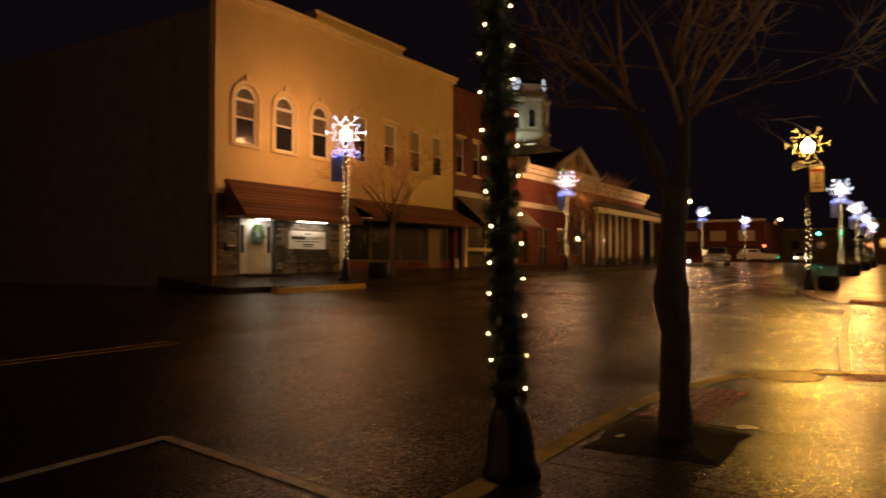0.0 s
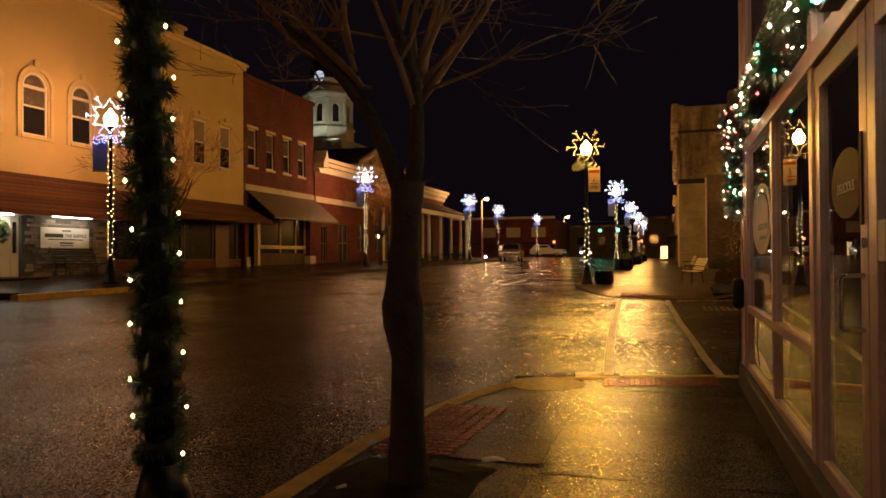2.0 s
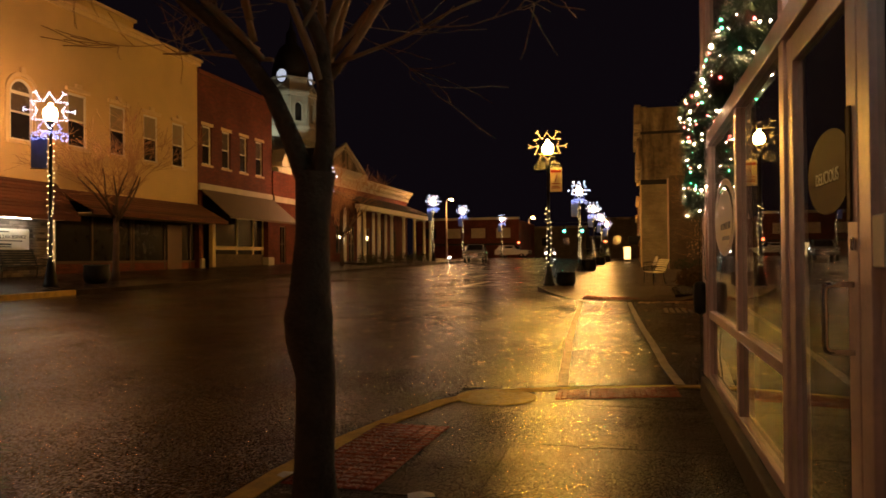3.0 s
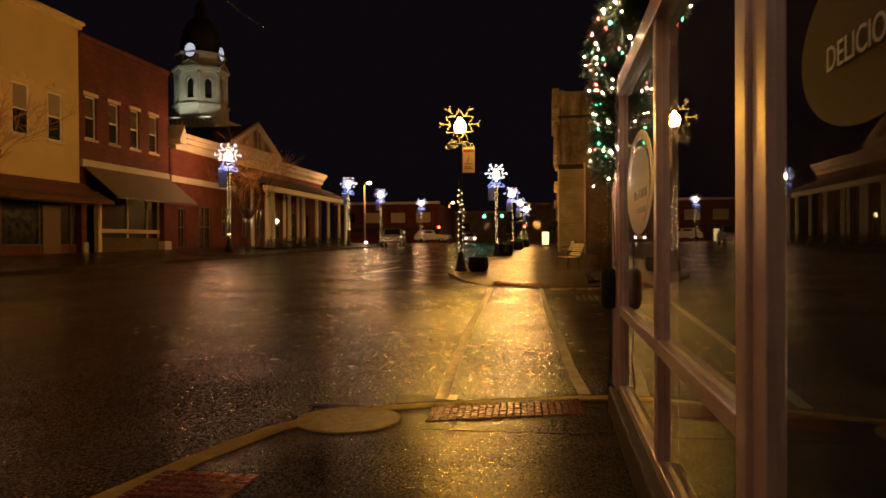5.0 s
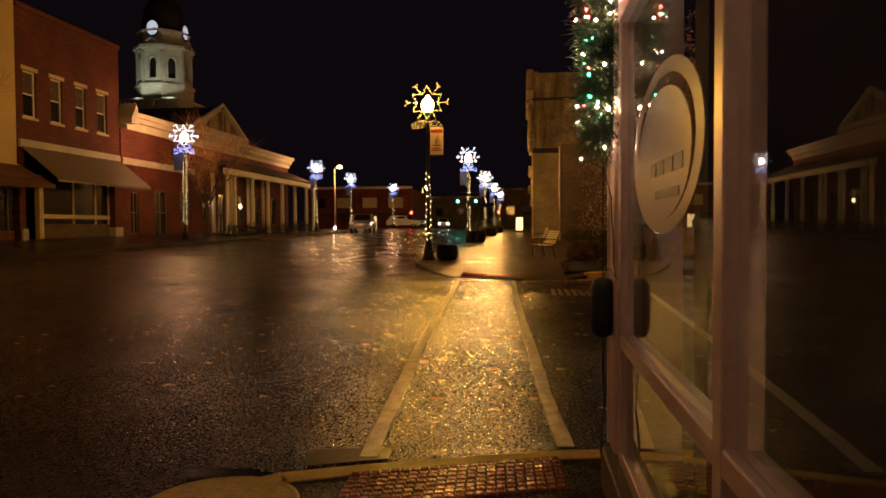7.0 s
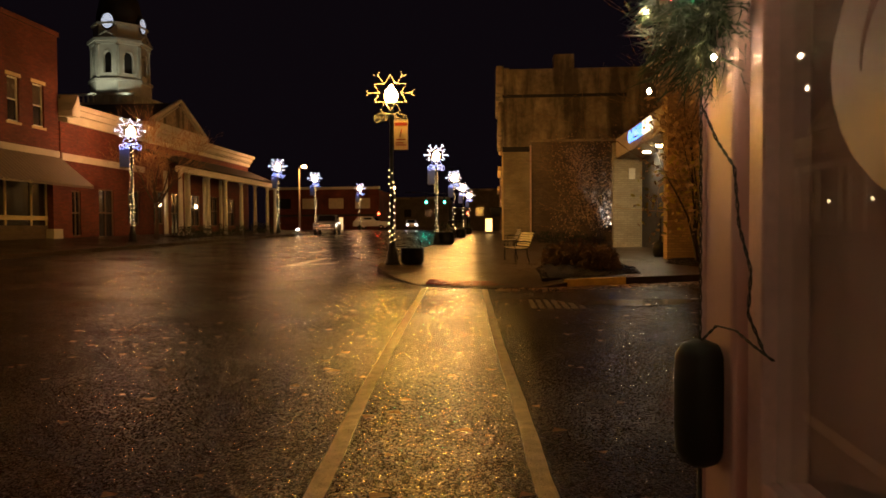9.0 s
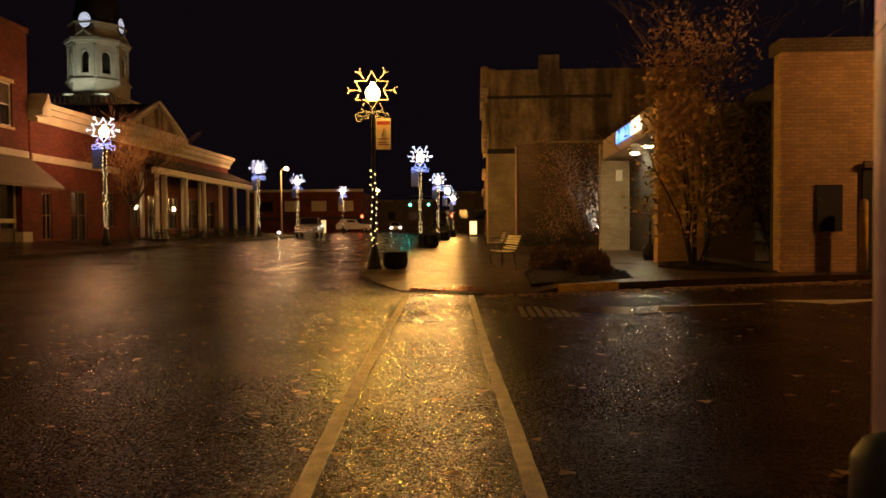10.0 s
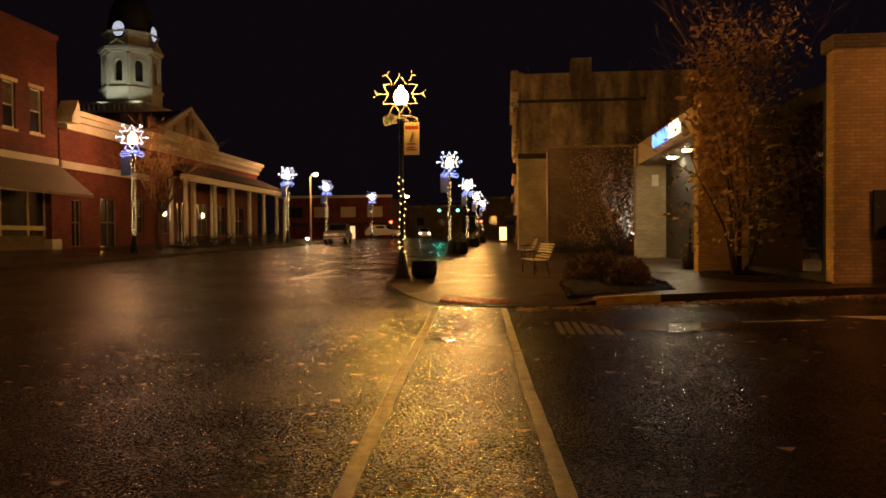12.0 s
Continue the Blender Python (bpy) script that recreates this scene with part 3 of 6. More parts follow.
def street_lamp(name, x, y, z, turn, style, group, seed, label, globe=None):
    """Black post lamp with an acorn globe, a lit snowflake star and a spiral of bulbs round its post."""
    rnd = random.Random(seed)
    t = thing(name, x, y, z, label, "street lamp", group, turn)
    part("base", lathed([(0.23, 0), (0.23, 0.06), (0.19, 0.11), (0.165, 0.32), (0.125, 0.44), (0.1, 0.66), (0.07, 0.78)], 16), BLACK, t)
    part("post", lathed([(0.062, 0.7), (0.055, 2.4), (0.048, 4.55), (0.075, 4.58), (0.075, 4.64), (0.05, 4.68)], 14), BLACK, t)
    part("fitter", lathed([(0.055, 4.66), (0.12, 4.74), (0.13, 4.8), (0.1, 4.83)], 14), BLACK, t)
    globe = globe or (GLOBE_ON if style == "gold" else GLOBE_ON_FAR)
    part("globe", lathed([(0.1, 4.84), (0.165, 4.9), (0.195, 5.0), (0.19, 5.1), (0.15, 5.19), (0.085, 5.235), (0.06, 5.25), (0.068, 5.29), (0.05, 5.33), (0.02, 5.35)], 14), globe, t, "lit acorn lamp globe")
    paths = star_paths()
    bm, bl = bmesh.new(), bmesh.new()
    for i, p in enumerate(paths):
        p = [Vector(q) + Vector((0, -0.2, 5.08)) for q in p]
        tube(bm, p, 0.007, 5)
        lower = i >= 13
        for q in along(p, 0.042 if style == "gold" else 0.075):
            bulb(bl, q + Vector((rnd.uniform(-0.008, 0.008), -0.012, rnd.uniform(-0.008, 0.008))), (0.0085 if style == "gold" else 0.018) * (0.75 if lower and style == "gold" else 1), 1 if lower and style != "gold" else 0)
    star = part("star_frame", bm, BLACK, t)
    tagged(part("light_string", bl, [STRING_GOLD, STRING_GOLD] if style == "gold" else [STRING_COOL, STRING_BLUE], star, "lit snowflake bulbs"), kind="stuff")
    bl, bw = bmesh.new(), bmesh.new()
    top = 2.9 if style == "gold" else 4.4
    n = 34 if style == "gold" else 64
    wire = []
    for k in range(n):
        h = 0.55 + (top - 0.55) * k / n
        a = k * 2.2 + rnd.uniform(-0.6, 0.6)
        r = 0.072 + rnd.uniform(0, 0.012)
        wire.append((r * math.cos(a), r * math.sin(a), h))
        bulb(bl, (r * math.cos(a) * 1.1, r * math.sin(a) * 1.1, h + rnd.uniform(-0.03, 0.03)), 0.013)
    tube(bw, wire, 0.003, 3)
    coil = part("cable", bw, CABLE, t)
    tagged(part("light_string", bl, STRING_WARM, coil, "warm white bulbs"), kind="stuff")
    s = 1 if style == "gold" else -1
    for h in (4.35, 3.42):
        bm = bmesh.new()
        tube(bm, [(0, 0, h), (s * 0.52, 0, h)], 0.012, 6)
        part("banner_arm", bm, BLACK, t)
    x0, x1 = sorted((s * 0.08, s * 0.5))
    b = part("banner", boxed(x0, x1, -0.006, 0.006, 3.44, 4.33), BANNER if style == "gold" else BANNER_BLUE, t, "printed cloth banner")
    if style == "gold":
        bm = bmesh.new()
        box(bm, x0 + 0.02, x1 - 0.02, -0.009, -0.0065, 4.14, 4.24)
        part("stripe", bm, BANNER_RED, b)
        bm = bmesh.new()
        for h, w in ((3.56, 0.3), (3.62, 0.24), (3.72, 0.28)):
            box(bm, x0 + 0.06, x0 + 0.06 + w, -0.009, -0.0065, h, h + 0.03)
        tube(bm, [(x0 + 0.24, -0.009, 4.05), (x0 + 0.17, -0.009, 3.8)], 0.018, 4)
        part("print", bm, BANNER_RED, b)
    return t


lamp_a = street_lamp("street_lamp", -2.28, 30.45, bank_z(-2.3, 30.4) - 0.01, 2, "gold", "street lamps", 1, "black post lamp with a gold lit star, beside a planter")
lamp_b = street_lamp("street_lamp", -15.7, 21.35, left_walk_z(-15.7, 21.4), 38, "cool", "street lamps", 2, "black post lamp with a white and blue lit star")
lamp_c = street_lamp("street_lamp", -2.5, 50.0, bank_z(-2.5, 50.0), 3, "cool", "street lamps", 4, "black post lamp with a white lit star on the bank's pavement", GLOBE_STRONG)
for x, y in ((-2.6, 70.0), (-2.6, 88.0), (-2.6, 108.0)):
    copy_thing(lamp_c, pose(x, y, bank_z(x, y), 0, 0, 3))
for x, y, dz in ((-15.9, 41.2, 0), (-15.7, 63.0, 0), (-16.6, 78.0, -0.1), (-15.6, 96.0, -0.2)):
    copy_thing(lamp_b, pose(x, y, left_walk_z(x, y) + dz, 0, 0, 20))


# unseen lamps: the same street's behind the camera, one added round the corner
for x, y, tn in ((-15.7, -1.5, 20), (-1.7, -19.0, 3), (-15.7, -21.0, 20)):
    copy_thing(lamp_b, pose(x, y, 0.25 if x < -5 else 0.0, 0, 0, tn))
# out of view, added to brighten the bank's brick wall
street_lamp("street_lamp", 14.6, 23.3, 0.25, 90, "cool", "street lamps", 3, "unseen post lamp with an amber globe added on the side street", GLOBE_AMBER)


# ---- garlands ----
def garland(bm, path, radius, count, rnd, blade=0.07, width=0.006):
    """Needle blades round a path."""
    pts = along(path, sum((Vector(b) - Vector(a)).length for a, b in zip(path, path[1:])) / count)
    for p in pts:
        d = Vector((rnd.gauss(0, 1), rnd.gauss(0, 1), rnd.gauss(0, 1))).normalized()
        p = p + d * radius * rnd.uniform(0.25, 0.85)
        d = (d + Vector((rnd.gauss(0, 0.5), rnd.gauss(0, 0.5), rnd.gauss(-0.2, 0.5)))).normalized()
        s = d.orthogonal().normalized() * width
        q = p + d * blade * rnd.uniform(0.6, 1.2)
        v = [bm.verts.new(k) for k in (p - s, p + s, q)]
        bm.faces.new(v)


rnd = random.Random(11)
PX, PY = -1.32, 5.88
pole = thing("garland_lamp_post", PX, PY, 0.0, "black lamp post wrapped in green garland with warm bulbs", "lamp post")
pole.matrix_basis = pose(PX, PY, 0.0, 0, -2.6, 0)
part("base", lathed([(0.16, 0), (0.16, 0.05), (0.135, 0.09), (0.12, 0.26), (0.1, 0.34), (0.07, 0.44)], 20), BLACK, pole)
part("post", lathed([(0.062, 0.4), (0.055, 2.4), (0.048, 4.6)], 14), BLACK, pole)
part("fitter", lathed([(0.055, 4.58), (0.12, 4.7), (0.13, 4.8), (0.1, 4.84)], 14), BLACK, pole)
part("globe", lathed([(0.1, 4.84), (0.16, 4.93), (0.185, 5.06), (0.165, 5.2), (0.11, 5.3), (0.035, 5.46)], 14), WHITE, pole, "unlit acorn lamp globe")
bm = bmesh.new()
coil = [(0.068 * math.cos(a), 0.068 * math.sin(a), 0.4 + 0.0165 * k) for k in range(258) for a in [k * 0.75]]
tube(bm, coil, 0.02, 5)
stem = part("garland", bm, NEEDLE, pole, "dark green needle garland")
bm = bmesh.new()
garland(bm, coil, 0.045, 24000, rnd, 0.055, 0.003)
tagged(part("needles", bm, NEEDLE, stem), kind="stuff")
bl = bmesh.new()
for k in range(64):
    h = 0.5 + 0.062 * k
    a = k * 2.1 + rnd.uniform(-0.4, 0.4)
    bulb(bl, (0.104 * math.cos(a), 0.104 * math.sin(a), h + rnd.uniform(-0.03, 0.03)), 0.0088)
tagged(part("light_string", bl, STRING_WARM, pole, "warm white bulbs"), kind="stuff")


# ---- trees ----
def grow(bm, p, d, length, r, level, rnd, droop, lift, out, thin=0.003, ends=6):
    n = 5
    pts, radii = [Vector(p)], [r]
    d = Vector(d).normalized()
    for k in range(n):
        d = (d + Vector((rnd.gauss(0, 0.13), rnd.gauss(0, 0.13), rnd.gauss(0, 0.08) + lift - droop * k / n))).normalized()
        pts.append(pts[-1] + d * length / n)
        radii.append(max(thin * 0.8, r * (1 - 0.62 * (k + 1) / n)))
    tube(bm, pts, radii, 7 if r > 0.03 else 4 if r > 0.006 else 3, mat=0 if r > 0.028 else 1)
    out.append(pts)
    if level <= 0:
        return
    for _ in range(3 if level > 1 else ends):
        i = rnd.randint(2, n)
        q = pts[i]
        a = (d + Vector((rnd.gauss(0, 0.7), rnd.gauss(0, 0.7), rnd.gauss(0.05, 0.45)))).normalized()
        grow(bm, q, a, length * rnd.uniform(0.55, 0.85), max(thin, radii[i] * 0.62), level - 1, rnd, droop, lift, out, thin, ends)


def bare_tree(x, y, z, label, height, seed, limbs, trunk, levels=3, spread=1.0, thin=0.003):
    """trunk: (dx, dy, h, r) rows; limbs: (from, direction, length, radius)."""
    rnd = random.Random(seed)
    t = thing("bare_tree", x, y, z, label, "tree")
    bm = bmesh.new()
    rings = tube(bm, [v[:3] for v in trunk], [v[3] for v in trunk], 14)
    for ring in rings[1:]:
        for v in ring:
            v.co += Vector((rnd.gauss(0, 1), rnd.gauss(0, 1), 0)) * 0.006 * spread
    part("trunk", bm, BARK, t)
    bm = bmesh.new()
    for p, d, ln, r in limbs:
        grow(bm, p, d, ln, r, levels, rnd, 0.16, 0.1, [], thin, 8)
    part("crown", bm, [BARK, TWIG], t, "thin bare branches")
    return t


trunk = [(0, 0, -0.05, 0.14), (0.0, 0, 0.05, 0.112), (0, 0, 0.3, 0.094), (0.0, 0, 0.7, 0.09), (-0.015, 0, 0.88, 0.098), (-0.025, 0, 0.99, 0.122), (-0.015, 0, 1.08, 0.1), (0, 0, 1.4, 0.084), (0.01, 0, 1.66, 0.088)]
limbs = [
    ((-0.01, 0, 1.58), (-0.42, 0.05, 1), 1.25, 0.056), ((0.03, 0, 1.58), (0.12, 0.05, 1), 1.1, 0.054),
    ((0.08, 0.02, 2.1), (0.7, -0.1, 0.75), 0.95, 0.024), ((0.05, 0, 2.1), (0.1, 0.5, 0.9), 0.95, 0.024),
    ((0.08, -0.02, 2.15), (0.35, -0.5, 0.9), 0.9, 0.022), ((-0.28, 0, 2.25), (-0.85, 0.15, 0.5), 0.95, 0.022),
    ((-0.3, 0, 2.3), (-0.3, 0.6, 0.8), 0.85, 0.02), ((-0.25, 0, 2.2), (-0.5, -0.5, 0.7), 0.85, 0.02), ((0.1, 0, 2.15), (0.95, 0.1, 0.1), 0.8, 0.012),
    ((0.1, 0, 2.2), (0.5, 0.3, 0.6), 0.8, 0.018), ((-0.2, 0, 2.2), (-0.9, 0.0, 0.1), 0.9, 0.013), ((0.06, 0, 2.3), (0.0, -0.1, 1), 0.9, 0.022),
    ((0.08, 0, 2.3), (0.3, -0.2, 1), 0.9, 0.018), ((-0.32, 0, 2.4), (-0.2, -0.1, 1), 0.9, 0.02),
]
bare_tree(-0.8, 7.2, 0.0, "bare street tree with a knobbly trunk and pruned limbs", 4, 5, limbs, trunk, 3)


def street_tree(x, y, z, seed, r, h, label):
    rnd = random.Random(seed)
    lim = []
    for k in range(9):
        a = 2 * math.pi * k / 9 + rnd.uniform(-0.2, 0.2)
        lim.append(((0, 0, h * 0.36 + 0.03 * k), (0.75 * math.cos(a), 0.75 * math.sin(a), 0.9), r * 0.85, 0.05))
    return bare_tree(x, y, z, label, h, seed, lim, [(0, 0, -0.05, 0.14), (0, 0, 0.5, 0.1), (0.02, 0, h * 0.3, 0.09), (0, 0, h * 0.5, 0.075)], 3, thin=0.0065)


street_tree(-15.9, 24.3, left_walk_z(-15.9, 24.3), 21, 2.1, 5.2, "small bare street tree in front of the cream building")
street_tree(-16.2, 44.2, left_walk_z(-16.2, 44.2), 22, 2.6, 4.4, "small bare street tree lit gold by the lamp")


# ---- buildings on the far side ----
FX = -18.3


def sash(parent, y0, y1, z0, z1, x=FX, arched=False, blind=0.0, lit=None, frame_mat=None):
    """A sash window in a wall that faces +x, its frame, sill, glass and meeting rail."""
    w = part("window", bmesh.new(), WHITE, parent)
    bm = bmesh.new()
    zt = z1
    f = 0.07
    box(bm, x - 0.1, x - 0.03, y0, y0 + f, z0, zt)
    box(bm, x - 0.1, x - 0.03, y1 - f, y1, z0, zt)
    box(bm, x - 0.1, x - 0.03, y0 + f, y1 - f, zt - f, zt)
    box(bm, x - 0.1, x - 0.03, y0 + f, y1 - f, z0, z0 + f)
    zm = z0 + (z1 - z0) * (0.5 if not arched else 0.46)
    box(bm, x - 0.095, x - 0.035, y0 + f, y1 - f, zm - 0.03, zm + 0.03)
    if arched:
        zs = z1 - (y1 - y0) / 2
        box(bm, x - 0.1, x - 0.03, y0 + f, y1 - f, zs - 0.05, zs + 0.05)
    part("window_frame", bm, frame_mat or WHITE, w)
    part("sill", boxed(x - 0.1, x + 0.09, y0 - 0.08, y1 + 0.08, z0 - 0.1, z0), frame_mat or CREAM_TRIM, w)
    part("pane", boxed(x - 0.085, x - 0.07, y0 + f, y1 - f, zm, zt - f), lit or (WINDOW_SHADE if blind else WINDOW_GREY), w)
    part("pane", boxed(x - 0.08, x - 0.065, y0 + f, y1 - f, z0 + f, zm), lit or WINDOW_DARK, w)
    return w


def arch_ring(y0, y1, zs, x0, x1, r_in, r_out, n=14):
    """A half ring round an arch, from its springing."""
    bm = bmesh.new()
    yc = (y0 + y1) / 2
    ring = []
    for k in range(n + 1):
        a = math.pi * k / n
        ring.append([bm.verts.new((x, yc + r * math.cos(a), zs + r * math.sin(a))) for x in (x0, x1) for r in (r_in, r_out)])
    for a, b in zip(ring, ring[1:]):
        bm.faces.new((a[2], a[3], b[3], b[2]))
        bm.faces.new((a[0], b[0], b[1], a[1]))
        bm.faces.new((a[1], b[1], b[3], a[3]))
        bm.faces.new((a[0], a[2], b[2], b[0]))
    return bm


# cream building
cream = thing("cream_building", FX, 25.3, 0.4, "two-storey cream stucco shop building with arched windows", "building")
cream.matrix_basis = pose(0, 0, 0)
arched = [(18.72, 19.66), (20.55, 21.5), (22.45, 23.36)]
square = [(24.85, 25.75), (26.93, 27.8), (28.86, 29.75), (30.72, 31.55)]
door_hole, side_hole = (18.95, 20.5, 0.72, 2.66), (24.2, 32.2, 0.95, 2.95)
wall_with_openings("wall", STUCCO, "y", FX, 17.95, 32.55, 3.4, 10.0, -0.35, [(a, b, 5.12, 7.12) for a, b in arched] + [(a, b, 5.25, 7.15) for a, b in square], cream)
# arched heads: a filling above the springing with a round opening
for a, b in arched:
    zs, yc, r = 7.12 - (b - a) / 2, (a + b) / 2, (b - a) / 2
    bm = bmesh.new()
    n = 12
    for s in (0, 1):
        pts = [(yc + r * math.cos(math.pi * k / n), zs + r * math.sin(math.pi * k / n)) for k in (range(0, n // 2 + 1) if s == 0 else range(n // 2, n + 1))]
        corner = (b if s == 0 else a, 7.12)
        poly = pts + [corner]
        for x0, x1 in ((FX - 0.349, FX - 0.001),):
            lo = [bm.verts.new((x0, *p)) for p in poly]
            hi = [bm.verts.new((x1, *p)) for p in poly]
            bm.faces.new(lo[::-1])
            bm.faces.new(hi)
            for i in range(len(poly)):
                bm.faces.new((lo[i], lo[(i + 1) % len(poly)], hi[(i + 1) % len(poly)], hi[i]))
    bmesh.ops.recalc_face_normals(bm, faces=bm.faces)
    part("arch_infill", bm, STUCCO, cream)
    w = sash(cream, a, b, 5.12, 7.12, arched=True)
    part("arch_frame", arch_ring(a, b, zs, FX - 0.1, FX - 0.02, r - 0.08, r), WHITE, w)
    part("hood_mould", arch_ring(a, b, zs, FX, FX + 0.07, r + 0.08, r + 0.2), CREAM_TRIM, w)
    bm = boxed(FX, FX + 0.1, yc - 0.1, yc + 0.1, zs + r + 0.15, zs + r + 0.38, bevel=0.03)
    part("keystone", bm, CREAM_TRIM, w)
    for s0, s1 in ((a - 0.2, a - 0.08), (b + 0.08, b + 0.2)):
        part("jamb_mould", boxed(FX, FX + 0.05, s0, s1, 5.02, zs), CREAM_TRIM, w)
for a, b in square:
    w = sash(cream, a, b, 5.25, 7.15, blind=0.55)
    part("hood_mould", boxed(FX, FX + 0.1, a - 0.12, b + 0.12, 7.2, 7.34, bevel=0.02), CREAM_TRIM, w)
    part("keystone", boxed(FX, FX + 0.12, (a + b) / 2 - 0.14, (a + b) / 2 + 0.14, 7.34, 7.5, bevel=0.03), CREAM_TRIM, w)
part("cornice", boxed(FX - 0.35, FX + 0.16, 17.85, 32.62, 10.0, 10.16, bevel=0.02), CREAM_TRIM, cream)
part("cornice", boxed(FX - 0.35, FX + 0.26, 17.8, 32.66, 10.16, 10.3, bevel=0.03), CREAM_TRIM, cream)
part("parapet", boxed(FX - 0.35, FX + 0.05, 22.6, 28.2, 10.3, 10.62), STUCCO, cream)
part("parapet_cap", boxed(FX - 0.4, FX + 0.14, 22.5, 28.3, 10.62, 10.74), CREAM_TRIM, cream)
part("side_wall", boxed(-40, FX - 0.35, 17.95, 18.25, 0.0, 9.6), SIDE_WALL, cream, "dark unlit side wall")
part("roof", boxed(-40, FX - 0.35, 18.25, 32.55, 9.2, 9.4), ROOF, cream)
part("corner_board", boxed(FX - 0.12, FX + 0.02, 17.88, 17.95, 0.5, 10.0), CREAM_TRIM, cream)
part("band", boxed(FX, FX + 0.06, 17.95, 32.55, 3.55, 3.75), CREAM_TRIM, cream)
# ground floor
# near-black sheet in place of the shaded shop interior
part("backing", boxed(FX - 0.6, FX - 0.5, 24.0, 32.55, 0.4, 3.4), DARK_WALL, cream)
lower = wall_with_openings("stone_wall", MORTAR, "y", FX + 0.02, 17.95, 24.0, 0.3, 3.4, -0.35, [door_hole], cream)
rnd = random.Random(3)
stone_meshes = []
for k in range(8):
    bm = boxed(0, 0.05, -0.5, 0.5, 0, 1)
    me = bpy.data.meshes.new("stone")
    bm.to_mesh(me)
    bm.free()
    me.materials.append(STONE)
    stone_meshes.append(me)
count = 0
z = 0.62
while z < 2.75:
    h = rnd.choice((0.06, 0.08, 0.1, 0.12))
    y = 18.0
    while y < 23.95:
        ln = rnd.uniform(0.18, 0.5)
        y1 = min(y + ln, 23.98)
        if not (y1 > door_hole[0] - 0.05 and y < door_hole[1] + 0.08) and count < 300:
            ob = new("stone", rnd.choice(stone_meshes))
            ob.parent = lower
            ob.location, ob.scale = (FX + 0.02, (y + y1) / 2, z + 0.005), (rnd.uniform(0.5, 1.3), y1 - y - 0.012, h - 0.012)
            count += 1
        y = y1
    z += h
part("pier", boxed(FX - 0.3, FX + 0.05, 23.99, 24.25, 0.3, 3.4), WHITE, cream)
bm = bmesh.new()
for y in (26.1, 28.2, 28.35, 30.3, 32.1):
    box(bm, FX - 0.2, FX - 0.1, y, y + 0.08, 0.5, 3.3)
box(bm, FX - 0.2, FX - 0.1, 24.25, 32.5, 1.15, 1.24)
part("shop_frame", bm, material("brown_shop_frame", (0.1, 0.06, 0.04), 0.6), cream)
part("shop_pane", boxed(FX - 0.17, FX - 0.15, 24.25, 32.5, 1.24, 3.3), WINDOW_DARK, cream)
part("stall_riser", boxed(FX - 0.22, FX - 0.12, 24.25, 32.5, 0.4, 1.15), RED_BRICK, cream)
part("inner_door", boxed(FX - 0.14, FX - 0.09, 30.5, 31.5, 0.7, 2.75), material("brown_door", (0.13, 0.07, 0.04), 0.5), cream, "brown shop door")
# door with side lights, lit from above
d = part("door", boxed(FX - 0.12, FX - 0.06, 19.3, 20.15, 0.74, 2.6, bevel=0.006), WHITE, cream, "white panelled door under a porch light")
for y0, y1, z0, z1 in ((19.4, 19.68, 0.88, 1.35), (19.77, 20.05, 0.88, 1.35), (19.4, 19.68, 1.45, 2.45), (19.77, 20.05, 1.45, 2.45)):
    part("panel", boxed(FX - 0.058, FX - 0.045, y0, y1, z0, z1, bevel=0.006), WHITE, d)
for y0, y1 in ((18.97, 19.28), (20.17, 20.48)):
    s = part("side_light", boxed(FX - 0.13, FX - 0.07, y0, y1, 0.74, 2.6), WHITE, cream)
    part("pane", boxed(FX - 0.068, FX - 0.055, y0 + 0.09, y1 - 0.09, 1.45, 2.4), WINDOW_DARK, s)
part("door_head", boxed(FX - 0.12, FX + 0.05, 18.9, 20.55, 2.6, 2.68), WHITE, cream)
part("step", boxed(FX - 0.1, FX + 0.9, 18.7, 20.7, 0.4, 0.72, bevel=0.02), CONCRETE, cream)
part("soffit_light", boxed(FX + 0.25, FX + 0.37, 19.5, 19.9, 2.58, 2.62), glow("porch_light", (1.0, 0.93, 0.78), 55.0), cream, "lit porch light")
part("sign_light", boxed(FX + 0.3, FX + 0.38, 21.4, 22.9, 2.6, 2.64), glow("sign_light", (1.0, 0.9, 0.72), 24.0), cream, "lit sign lamp")


def awning(parent, y0, y1, z_wall, z_out, out, mat, hips=True, courses=9):
    """A sloping canopy over a shop front, with its shingle courses, soffit and fascia."""
    w = part("canopy", bmesh.new(), mat, parent)
    n = courses
    for k in range(n):
        a, b = k / n, (k + 1) / n
        bm = bmesh.new()
        za, zb = z_wall + (z_out - z_wall) * a, z_wall + (z_out - z_wall) * b
        h0, h1 = (0.35 * a if hips else 0), (0.35 * b if hips else 0)
        pts = [(FX + out * a, za), (FX + out * b + 0.03, zb + 0.012), (FX + out * b + 0.03, zb - 0.02), (FX + out * a, za - 0.06)]
        lo = [bm.verts.new((x, y0 - 0.0, z)) for x, z in pts]
        hi = [bm.verts.new((x, y1, z)) for x, z in pts]
        bm.faces.new(lo)
        bm.faces.new(hi[::-1])
        for i in range(4):
            bm.faces.new((lo[i], hi[i], hi[(i + 1) % 4], lo[(i + 1) % 4]))
        bmesh.ops.recalc_face_normals(bm, faces=bm.faces)
        part("shingle_course", bm, mat, w)
    part("fascia", boxed(FX + out - 0.02, FX + out + 0.03, y0, y1, z_out - 0.14, z_out - 0.02), mat, w)
